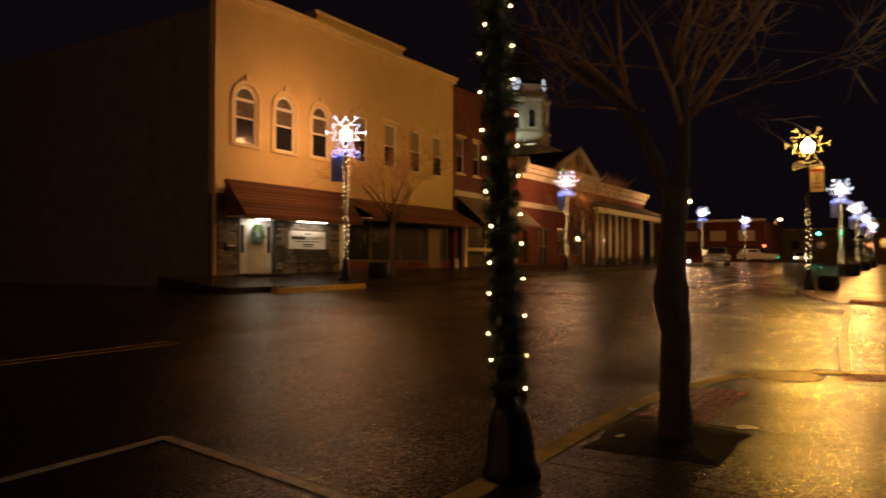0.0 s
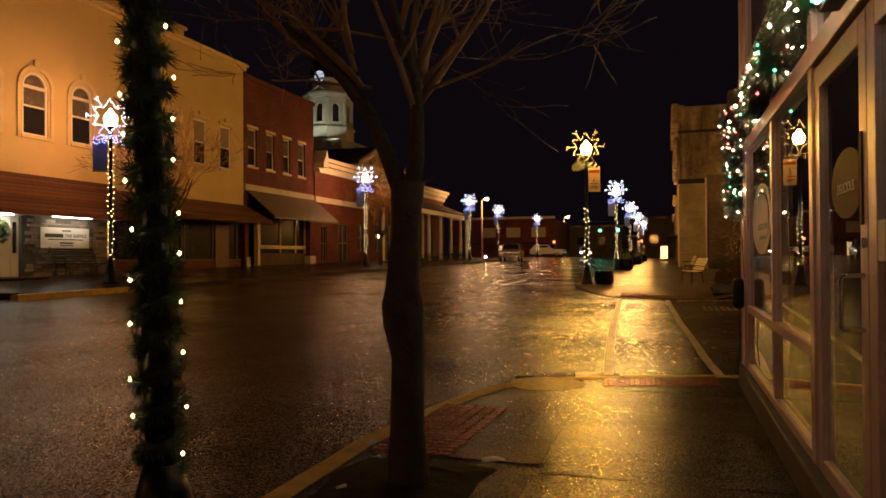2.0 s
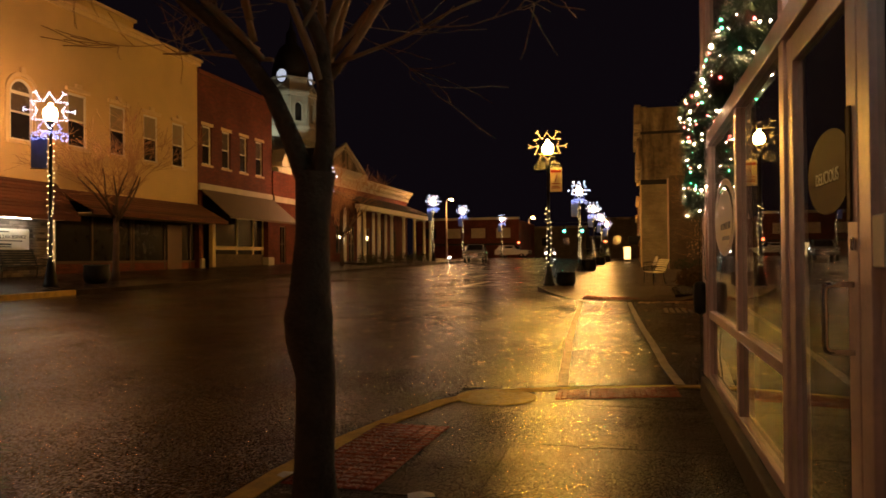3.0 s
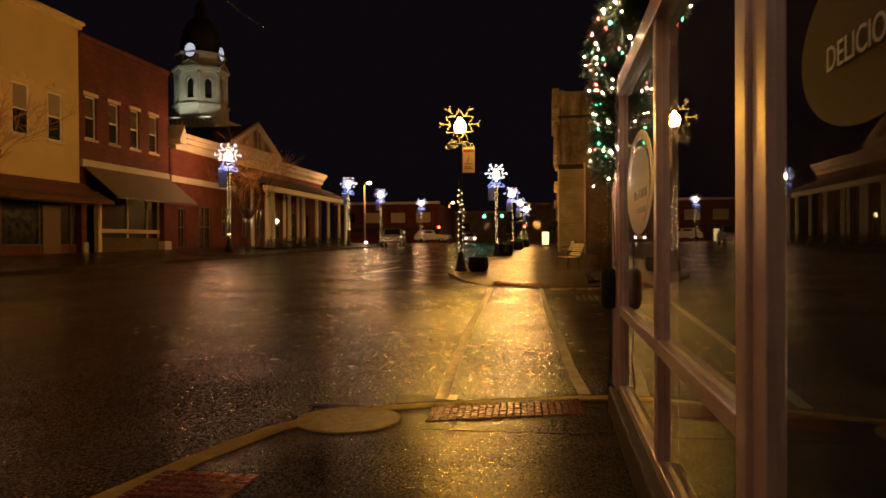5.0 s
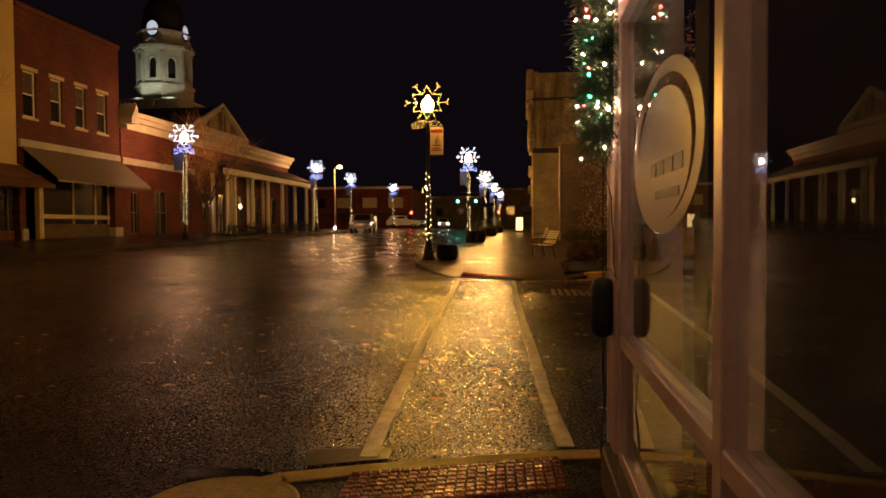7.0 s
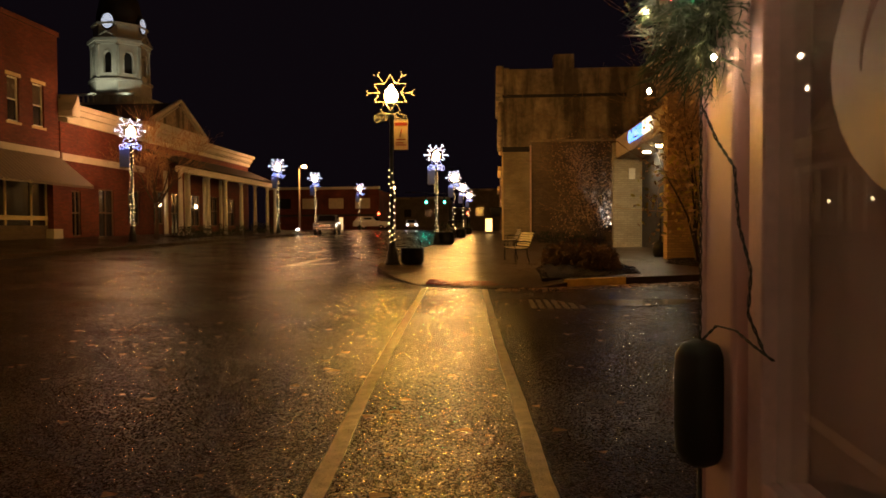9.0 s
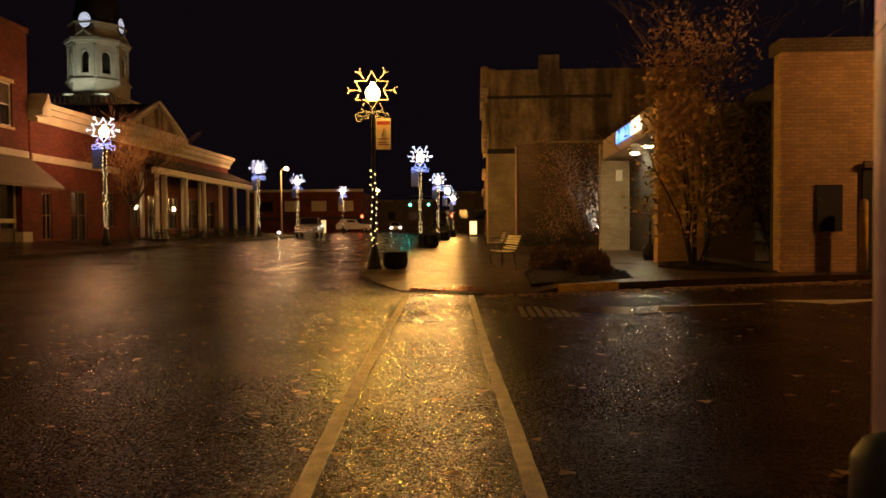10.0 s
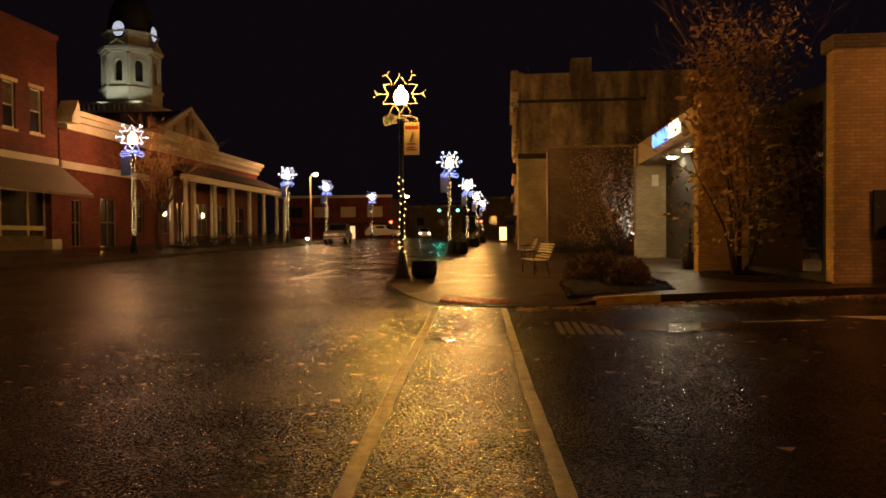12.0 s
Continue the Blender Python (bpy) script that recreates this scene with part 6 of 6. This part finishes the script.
def vehicle(name, x, y, z, turn, paint, label, pickup=False, lights=None):
    t = thing(name, x, y, z, label, "vehicle", "parked vehicles", turn)
    L, W = 4.9, 1.85
    side = [(-L / 2, 0.45), (-L / 2, 0.98), (-L / 2 + 0.25, 1.06), (-0.75, 1.1), (-0.15, 1.72), (1.0 if pickup else 1.75, 1.74), (1.35 if pickup else 2.25, 1.12), (L / 2, 1.08), (L / 2, 0.45)]
    bm = bmesh.new()
    for s in (-1,):
        lo_v = [bm.verts.new((-W / 2 + (0.18 if h > 1.2 else 0), u, h)) for u, h in side]
        hi_v = [bm.verts.new((W / 2 - (0.18 if h > 1.2 else 0), u, h)) for u, h in side]
        bm.faces.new(lo_v[::-1])
        bm.faces.new(hi_v)
        for i in range(len(side)):
            bm.faces.new((lo_v[i], lo_v[(i + 1) % len(side)], hi_v[(i + 1) % len(side)], hi_v[i]))
    bmesh.ops.recalc_face_normals(bm, faces=bm.faces)
    bmesh.ops.bevel(bm, geom=bm.edges[:], offset=0.05, segments=2, affect="EDGES")
    body = part("body", bm, paint, t)
    bm = bmesh.new()
    q = [bm.verts.new(p) for p in ((-0.72, -0.72, 1.16), (0.72, -0.72, 1.16), (0.66, -0.24, 1.66), (-0.66, -0.24, 1.66))]
    bm.faces.new(q)
    bmesh.ops.translate(bm, verts=bm.verts, vec=(0, -0.03, 0.02))
    part("windscreen", bm, WINDOW_DARK, body)
    for s in (-1, 1):
        part("side_window", boxed(s * 0.84 - 0.02, s * 0.84 + 0.02, -0.2, 0.95, 1.2, 1.6), WINDOW_DARK, body)
        part("headlight", boxed(s * 0.72 - 0.16, s * 0.72 + 0.16, -L / 2 - 0.03, -L / 2 + 0.02, 0.72, 0.9, bevel=0.02), lights or CHROME, body)
        for u in (-1.5, 1.5):
            bm = bmesh.new()
            lathe(bm, [(0.2, -0.11), (0.35, -0.1), (0.37, 0), (0.35, 0.1), (0.2, 0.11)], 18)
            bmesh.ops.transform(bm, matrix=Matrix.Translation((s * 0.82, u, 0.37)) @ Matrix.Rotation(radians(90), 4, "Y"), verts=bm.verts)
            wheel = part("wheel", bm, RUBBER, t)
            bm = bmesh.new()
            lathe(bm, [(0.05, 0.12), (0.22, 0.1), (0.22, -0.1), (0.05, -0.12)], 14)
            bmesh.ops.transform(bm, matrix=Matrix.Translation((s * 0.82, u, 0.37)) @ Matrix.Rotation(radians(90), 4, "Y"), verts=bm.verts)
            part("rim", bm, ALU, wheel)
    part("bumper", boxed(-W / 2 + 0.05, W / 2 - 0.05, -L / 2 - 0.1, -L / 2 + 0.05, 0.42, 0.62, bevel=0.03), CHROME, body)
    part("grille", boxed(-0.5, 0.5, -L / 2 - 0.04, -L / 2 + 0.01, 0.66, 0.92), CHROME, body)
    return t


vehicle("pickup_truck", -13.4, 69.5, road_z(-13.4, 69.5), 6, CAR_SILVER, "silver pickup truck parked at the kerb", True)
vehicle("parked_car", -15.4, 104.0, road_z(-15, 104), 80, CAR_WHITE, "white car waiting in the side street")
vehicle("parked_car", -13.0, 128, road_z(-13, 110), 10, CAR_WHITE, "white car waiting at the junction", False, glow("headlight_on", (1, 0.95, 0.85), 18))
vehicle("parked_car", -4.0, 96, road_z(-4, 96), 0, CAR_DARK, "dark car parked at the kerb")
flat = thing("ground_lamp", -14.9, 65.5, left_walk_z(-15, 65), "small bright ground lamp at the porch corner", "ground lamp")
part("body", lathed([(0.08, 0), (0.1, 0.25)], 10), BLACK, flat)
part("lens", lathed([(0.1, 0.25), (0.11, 0.33), (0.05, 0.4)], 10), glow("ground_lamp_light", (0.95, 0.97, 1.0), 25), flat)


# ---- the corner shop beside the camera ----
SX = 1.28
PLINTH = material("grimy_painted_concrete", (0.07, 0.052, 0.047), 0.75, vary=0.5, scale=6, fine=60, bump=0.5)
shop = thing("corner_shop", SX, 6.0, 0, "corner shop with an aluminium and glass front", "building")


def bar(name, y0, y1, z0, z1, x0=0.0, x1=0.1, mat=None, parent=None, label="", bevel=0.006):
    """A piece of the shop front: y along it from the door, x into the shop."""
    ob = part(name, boxed(x0, x1, y0 - 6, y1 - 6, z0, z1, bevel=bevel), mat or ALU, parent or shop, label)
    ob.visible_shadow = mat is not CLEAR
    return ob


bar("plinth", -4, 11.0, -0.05, 0.17, -0.06, 0.16, PLINTH, label="painted concrete plinth", bevel=0.015)
bar("mullion", 9.02, 9.1, 0.23, 2.2)
bar("mullion", 10.72, 10.8, 0.17, 4.2)
bar("mullion", 7.55, 7.65, 0.17, 4.2)
bar("transom", 7.65, 9.02, 0.71, 0.775)
bar("transom", 9.1, 10.72, 0.71, 0.775)
bar("sill_rail", 7.65, 10.72, 0.17, 0.23)
bar("head_rail", 4.0, 10.72, 2.2, 2.31, -0.012, 0.11)
bar("upper_rail", 4.0, 10.72, 2.95, 3.03)
bar("upper_mullion", 9.02, 9.1, 2.31, 2.95)
bar("corner_rib", 10.8, 10.86, 0.17, 4.2, 0.03, 0.3, ALU_PINK)
bar("corner_panel", 10.86, 11.06, 0.17, 4.2, -0.012, 0.3, ALU_PINK, label="painted metal corner post", bevel=0.01)
bar("corner_trim", 11.06, 11.085, 0.17, 4.2, -0.02, 0.3, ALU)
bar("fascia", -4, 11.06, 4.2, 6.5, 0.0, 0.4, RED_BRICK, label="brick wall over the shop front", bevel=0)
for y0, y1, z0, z1 in ((7.65, 9.02, 0.775, 2.2), (9.1, 10.72, 0.775, 2.2), (7.65, 9.02, 0.23, 0.71), (9.1, 10.72, 0.23, 0.71), (7.65, 9.02, 2.31, 2.95), (9.1, 10.72, 2.31, 2.95), (4.2, 7.55, 2.31, 2.95), (4.0, 10.72, 3.03, 4.2)):
    bar("pane", y0, y1, z0, z1, 0.03, 0.036, CLEAR, bevel=0)
door = bar("shop_door", 7.42, 7.53, 0.05, 2.18, 0.01, 0.06, label="aluminium framed glass door with a bent pull handle", bevel=0.004)
bar("stile", 6.55, 6.66, 0.05, 2.18, 0.01, 0.06, parent=door)
bar("rail", 6.66, 7.42, 2.07, 2.18, 0.01, 0.06, parent=door)
bar("rail", 6.66, 7.42, 0.05, 0.24, 0.01, 0.06, parent=door)
bar("pane", 6.66, 7.42, 0.24, 2.07, 0.03, 0.038, CLEAR, door, bevel=0)


def pull(y, parent):
    bm = bmesh.new()
    pts = [(0.01, y - 6, 0.955), (-0.052, y - 6, 0.955), (-0.068, y - 6, 0.96), (-0.074, y - 6, 0.975), (-0.074, y - 6, 1.145), (-0.068, y - 6, 1.16), (-0.052, y - 6, 1.165), (0.01, y - 6, 1.165)]
    tube(bm, pts, 0.0095, 10)
    return part("pull_handle", bm, CHROME, parent, "bent chrome pull handle")


pull(6.6, door)
bar("lock", 6.57, 6.605, 1.27, 1.31, 0.0, 0.01, CHROME, door)
bar("notice_strip", 6.6, 6.645, 1.36, 1.72, 0.004, 0.009, GOLD_DECAL, door, "patterned yellow strip")
door2 = bar("shop_door", 6.43, 6.54, 0.05, 2.18, 0.01, 0.06, label="second aluminium framed glass door", bevel=0.004)
bar("stile", 5.5, 5.61, 0.05, 2.18, 0.01, 0.06, parent=door2)
bar("rail", 5.61, 6.43, 2.07, 2.18, 0.01, 0.06, parent=door2)
bar("rail", 5.61, 6.43, 0.05, 0.24, 0.01, 0.06, parent=door2)
bar("pane", 5.61, 6.43, 0.24, 2.07, 0.03, 0.038, CLEAR, door2, bevel=0)
bar("door_frame", 5.38, 5.48, 0.0, 2.2)
bar("mullion", 2.6, 2.7, 0.17, 4.2)
bar("pane", 2.7, 5.38, 0.23, 2.2, 0.03, 0.036, CLEAR, bevel=0)
bar("sticker", 6.32, 6.42, 1.22, 1.37, 0.024, 0.009, WHITE, door2, "small white and blue sticker")
bar("wall_south", -4, 2.6, 0.17, 4.2, 0.0, 0.3, RED_BRICK, bevel=0)
# closed inside, its darkness put into near-black wall and floor colours
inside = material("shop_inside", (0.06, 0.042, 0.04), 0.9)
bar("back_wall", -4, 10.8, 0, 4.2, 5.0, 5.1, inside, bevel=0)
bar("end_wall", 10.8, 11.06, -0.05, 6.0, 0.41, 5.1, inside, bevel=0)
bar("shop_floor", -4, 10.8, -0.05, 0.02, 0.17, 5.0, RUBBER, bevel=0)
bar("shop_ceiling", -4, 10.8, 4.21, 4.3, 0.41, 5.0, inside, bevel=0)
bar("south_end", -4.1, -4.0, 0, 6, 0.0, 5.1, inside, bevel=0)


def disc(name, y, z, ry, rz, x, mat, parent, label="", n=36, hole=0.0):
    bm = bmesh.new()
    o = [bm.verts.new((x, y - 6 + ry * math.cos(2 * math.pi * k / n), z + rz * math.sin(2 * math.pi * k / n))) for k in range(n)]
    if hole:
        i = [bm.verts.new((x, y - 6 + hole * ry * math.cos(2 * math.pi * k / n), z + hole * rz * math.sin(2 * math.pi * k / n))) for k in range(n)]
        for k in range(n):
            bm.faces.new((o[k], i[k], i[(k + 1) % n], o[(k + 1) % n]))
    else:
        bm.faces.new(o[::-1])
    return part(name, bm, mat, parent, label)


oval = disc("window_decal", 6.95, 1.55, 0.29, 0.15, 0.026, GOLD_DECAL, door, "oval gold vinyl decal")
lettering("lettering", "DELICIOUS", 0.062, oval, Matrix.Translation((0.022, 0.95, 1.53)) @ Matrix.Rotation(radians(-90), 4, "Z") @ Matrix.Rotation(radians(90), 4, "X"), DECAL, 0.0005)
mark = disc("window_decal", 9.9, 1.54, 0.6, 0.29, 0.0285, DECAL, shop, "oval white vinyl decal with navy print", hole=0.84)
disc("decal_field", 9.92, 1.52, 0.48, 0.225, 0.028, DECAL, mark)
bm = bmesh.new()
for k, (y, w) in enumerate(((9.55, 0.12), (9.7, 0.11), (9.84, 0.1), (9.98, 0.1))):
    box(bm, 0.026, 0.0275, y - 6, y - 6 + w, 1.45, 1.5)
box(bm, 0.026, 0.0275, 3.6, 4.0, 1.37, 1.4)
part("print", bm, DECAL_BLUE, mark)

# garland with coloured bulbs over the shop front and down its corner
gl = thing("corner_garland", SX, 11.0, 0, "green needle garland with red, green and white bulbs", "garland")
path = [(-0.04, -5.2, 2.72), (-0.05, -4.2, 2.62), (-0.06, -3.2, 2.55), (-0.06, -2.2, 2.46), (-0.07, -1.2, 2.44), (-0.09, -0.5, 2.5), (-0.05, -0.08, 2.44), (-0.04, -0.05, 2.15), (-0.04, -0.04, 1.85), (-0.04, -0.04, 1.7)]
bm = bmesh.new()
tube(bm, path, 0.022, 6)
stem = part("stem", bm, CABLE, gl)
bm = bmesh.new()
garland(bm, path, 0.14, 30000, random.Random(12), 0.075, 0.0036)
garland(bm, path[5:], 0.18, 10000, random.Random(14), 0.08, 0.0036)
tagged(part("needles", bm, NEEDLE, stem), kind="stuff")
bl = bmesh.new()
rnd = random.Random(13)
for p in along(path, 0.05):
    d = Vector((rnd.gauss(-0.5, 1), rnd.gauss(0, 1), rnd.gauss(0, 1))).normalized() * 0.125
    bulb(bl, p + d, 0.0085, rnd.choice((0, 0, 0, 1, 2)))
for p in along(path[5:], 0.024):
    d = Vector((rnd.gauss(-0.4, 1), rnd.gauss(-0.3, 1), rnd.gauss(0, 1))).normalized() * rnd.uniform(0.13, 0.17)
    bulb(bl, p + d, 0.006, rnd.choice((0, 0, 0, 1, 2)))
tagged(part("light_string", bl, [STRING_WHITE, STRING_RED, STRING_GREEN], gl, "red, green and warm white bulbs"), kind="stuff")
plug = thing("plug_cover", SX - 0.055, 10.95, 0.73, "dark green weatherproof plug cover hanging on a twisted cord", "plug cover")
part("case", lathed([(0.02, 0.0), (0.042, 0.012), (0.055, 0.04), (0.058, 0.1), (0.058, 0.2), (0.055, 0.26), (0.04, 0.285), (0.015, 0.295)], 18), CABLE, plug)
bm = bmesh.new()
loose = along([(0.0, 0.0, 0.84), (0.015, -0.065, 0.75), (0.02, -0.17, 0.68), (0.02, -0.2, 0.56), (0.02, -0.27, 0.47), (0.02, -0.255, 0.385), (0.02, -0.345, 0.32)], 0.008)
jump = along([(0.0, 0.0, 0.29), (0.01, -0.09, 0.34), (0.015, -0.2, 0.345), (0.015, -0.3, 0.33), (0.02, -0.385, 0.317)], 0.008)
for s in (0, math.pi):
    tube(bm, [(0.0024 * math.cos(0.7 * k + s), 0.0024 * math.sin(0.7 * k + s), 0.29 + 0.008 * k) for k in range(78)], 0.0019, 5)
    for line in (loose, jump):
        tube(bm, [p + Vector((0.0022 * math.cos(0.7 * k + s), 0.0022 * math.sin(0.7 * k + s), 0)) for k, p in enumerate(line)], 0.0018, 5)
part("twisted_cord", bm, CABLE, plug)
bm = bmesh.new()
tube(bm, [(0, 0, 0.0), (0.0, 0.0, -0.15), (0.01, 0.02, -0.35), (-0.01, 0.02, -0.55), (0.01, -0.05, -0.7), (0.0, -0.2, -0.765)], 0.006, 6)
part("lead", bm, CABLE, plug)
mat_dark = thing("door_mat", 0.8, 6.2, 0.004, "dark rubber door mat on the pavement", "door mat")
part("mat", boxed(-0.4, 0.4, -0.95, 0.92, 0, 0.014, bevel=0.004), RUBBER, mat_dark)

neon = thing("lit_strip_sign", SX - 0.08, 6.1, 2.2, "cyan lit strip sign over the shop door", "sign")
part("casing", boxed(-0.05, 0.03, -0.5, 0.55, 0, 0.12, bevel=0.01), BLACK, neon)
part("tube", boxed(-0.075, -0.052, -0.46, 0.5, 0.02, 0.08, bevel=0.008), glow("cyan_tube", (0.35, 0.95, 1.0), 5.0), neon, "glowing cyan tube")

# ---- pieces of the pavement ----
lid = tagged(part("access_cover", lathed([(0.36, -0.02), (0.36, 0.005), (0.345, 0.007), (0.335, 0.004), (0.3, 0.0055), (0.15, 0.007)], 36, -0.56, 10.5), LID), "round cast cover in the pavement", kind="structure")
bm = bmesh.new()
# flat black top paints the shade inside the open inlet
prism(bm, [(-0.36, 11.12), (0.08, 11.28), (0.08, 11.46), (-0.4, 11.4)], -0.2, lambda x, y: road_z(x, y) + 0.004)
tagged(part("drain_inlet", bm, BLACK), "dark drain inlet in the gutter", kind="structure")
rnd = random.Random(16)
bm = bmesh.new()
rim = [bm.verts.new((-0.82 + 0.42 * k0 + rnd.uniform(-0.04, 0.04), 7.14 + 0.48 * k1 + rnd.uniform(-0.05, 0.05), 0.003)) for k0, k1 in ((-1, -1), (-0.4, -1.02), (0.3, -0.97), (1, -0.95), (1.05, -0.2), (0.96, 0.5), (1, 1), (0.3, 1.05), (-0.5, 0.97), (-1, 1), (-1.03, 0.3), (-0.97, -0.4))]
mound = [bm.verts.new((-0.82 + (v.co.x + 0.82) * 0.55, 7.14 + (v.co.y - 7.14) * 0.55, 0.02 + rnd.uniform(0, 0.02))) for v in rim]
for k in range(12):
    bm.faces.new((rim[k], rim[(k + 1) % 12], mound[(k + 1) % 12], mound[k]))
bm.faces.new(mound)
pit = tagged(part("tree_pit", bm, MULCH), "bare earth tree pit in the pavement", kind="structure")
slab_base = bpy.data.objects["pavement_near"]
rnd = random.Random(8)
for x0, x1 in ((-1.29, -0.17), (-0.16, 1.21)):
    y = -6.0
    while y < 10.2:
        y1 = y + 1.36
        segs = [(y, min(y1, 10.3))]
        if x0 < -1 and y1 > 7.7:
            segs = [(y, 7.75)] if y < 7.6 else []
        for a, b in segs:
            part("slab", boxed(x0 + 0.005, x1 - 0.005, a + 0.006, b - 0.006, -0.02, 0.001 + rnd.uniform(0, 0.003), bevel=0.004), CONCRETE, slab_base)
        y = y1
bm = bmesh.new()
prism(bm, [(-0.72, 7.77), (-0.17, 7.77), (-0.17, 10.18), (-0.58, 10.12), (-0.74, 9.4)], -0.02, 0.003)
part("slab", bm, CONCRETE, slab_base)
bm = bmesh.new()
prism(bm, [(-0.05, 10.31), (1.13, 10.31), (1.13, 10.84), (-0.05, 10.46)], -0.02, 0.002)
part("slab", bm, CONCRETE, slab_base)


def pavers(origin, u, v, nu, nv, gap=0.008):
    """Small red tactile pavers laid in rows over a slanted field."""
    o, u, v = Vector((*origin, 0.0)), Vector((*u, 0)), Vector((*v, 0))
    bm = boxed(0.03, 0.97, 0.05, 0.95, -0.02, 1.0, bevel=0.0)
    for vert in bm.verts:
        if vert.co.z > 0.5:
            vert.co.x, vert.co.y = 0.5 + (vert.co.x - 0.5) * 0.8, 0.5 + (vert.co.y - 0.5) * 0.72
    me = bpy.data.meshes.new("paver")
    bm.to_mesh(me)
    bm.free()
    me.materials.append(PAVER)
    r = random.Random(5)
    for i in range(nu):
        for j in range(nv):
            ob = new("paver", me)
            ob.parent = slab_base
            p = o + u * (i / nu) + v * (j / nv)
            m = Matrix(((u.x / nu, v.x / nv, 0, p.x), (u.y / nu, v.y / nv, 0, p.y), (0, 0, 0.01 + r.uniform(-0.002, 0.002), 0.0), (0, 0, 0, 1)))
            ob.matrix_basis = m


pavers((-0.03, 10.49), (1.08, 0.37), (-0.02, 0.48), 22, 8)
pavers((-1.29, 7.8), (0.55, 0.0), (0.06, 1.5), 6, 19)

# small lit tree on the low roof
tip = thing("lit_roof_tree", -18.9, 47.6, 6.95, "small wire tree with yellow-green bulbs on the roof", "ornament")
bm, bl = bmesh.new(), bmesh.new()
tube(bm, [(0, 0, 0), (0, 0, 0.5)], 0.012, 5)
part("stem", bm, CABLE, tip)
rnd = random.Random(2)
for k in range(26):
    f = k / 26
    bulb(bl, (0.12 * (1 - f) * math.cos(k * 2.3), 0.12 * (1 - f) * math.sin(k * 2.3), 0.05 + 0.5 * f), 0.012)
tagged(part("light_string", bl, glow("lime_bulb", (0.7, 0.85, 0.1), 5.0), tip), kind="stuff")

# scraps by the tree pit
for x, y, tn, s in ((-0.44, 7.72, 20, 0.07), (-1.08, 7.0, 40, 0.045), (-1.3, 7.9, 70, 0.05)):
    scrap = thing("paper_scrap", x, y, 0.02, "crumpled pale paper scrap on the wet pavement", "litter", "paper scraps", tn)
    bm = bmesh.new()
    q = [bm.verts.new(p) for p in ((-s, -s * 0.6, 0), (s, -s * 0.5, 0.008), (s * 0.9, s * 0.6, 0.002), (0, s * 0.5, 0.016), (-s, s * 0.6, 0.004), (0, -0.1 * s, 0.012))]
    for i in range(5):
        bm.faces.new((q[5], q[i], q[(i + 1) % 5]))
    part("sheet", bm, WHITE, scrap)

# slabs of the pavement beside the bank
bank_base = bpy.data.objects["pavement_bank"]
for i, (x0, x1) in enumerate(((-2.55, -1.2), (-1.2, 0.15), (0.15, 1.5))):
    y = 31.0
    while y < 62:
        bm = bmesh.new()
        prism(bm, [(x0 + 0.01, y + 0.01), (x1 - 0.01, y + 0.01), (x1 - 0.01, y + 1.49), (x0 + 0.01, y + 1.49)], lambda px, py: bank_z(px, py) - 0.03, lambda px, py: bank_z(px, py) + 0.006)
        part("slab", bm, CONCRETE_BANK, bank_base)
        y += 1.5

# shallow puddles in the gutter by the kerb
PUDDLE = material("still_water", (0.012, 0.009, 0.007), 0.17, vary=0.2, scale=8, bump=0.01)
for px0, py0, rx0, ry0, seed in ((-0.3, 23.9, 0.45, 0.2, 3), (3.1, 21.3, 1.1, 0.5, 5), (-0.75, 10.97, 0.32, 0.1, 7), (-0.15, 20.1, 0.3, 0.13, 9)):
    rnd = random.Random(seed)
    bm = bmesh.new()
    rim = []
    for k in range(26):
        a, s = 2 * math.pi * k / 26, rnd.uniform(0.72, 1.1)
        x, y = px0 + rx0 * s * math.cos(a), py0 + ry0 * s * math.sin(a)
        rim.append(bm.verts.new((x, y, road_z(x, y) + 0.005)))
    c = bm.verts.new((px0, py0, road_z(px0, py0) + 0.006))
    for k in range(26):
        bm.faces.new((c, rim[k], rim[(k + 1) % 26]))
    tagged(part("water_puddle", bm, PUDDLE), "shallow rain puddle on the wet asphalt", kind="structure")

# red pavers of the dropped kerb
bm = boxed(0.01, 0.19, 0.01, 0.19, -0.03, 0.008)
red_paver = bpy.data.meshes.new("paver")
bm.to_mesh(red_paver)
bm.free()
red_paver.materials.append(PAVER)
for i in range(13):
    for j in range(4):
        ob = new("paver", red_paver)
        ob.parent = bank_base
        x, y = -0.75 + 0.2 * i, 24.5 + 0.2 * j + 0.012 * (i - 6) ** 2
        u = clamp((y - 24.3) / 2.9)
        ob.location = (x, y, (road_z(x, y) + 0.03) * (1 - u) + bank_z(x, 27.2) * u)
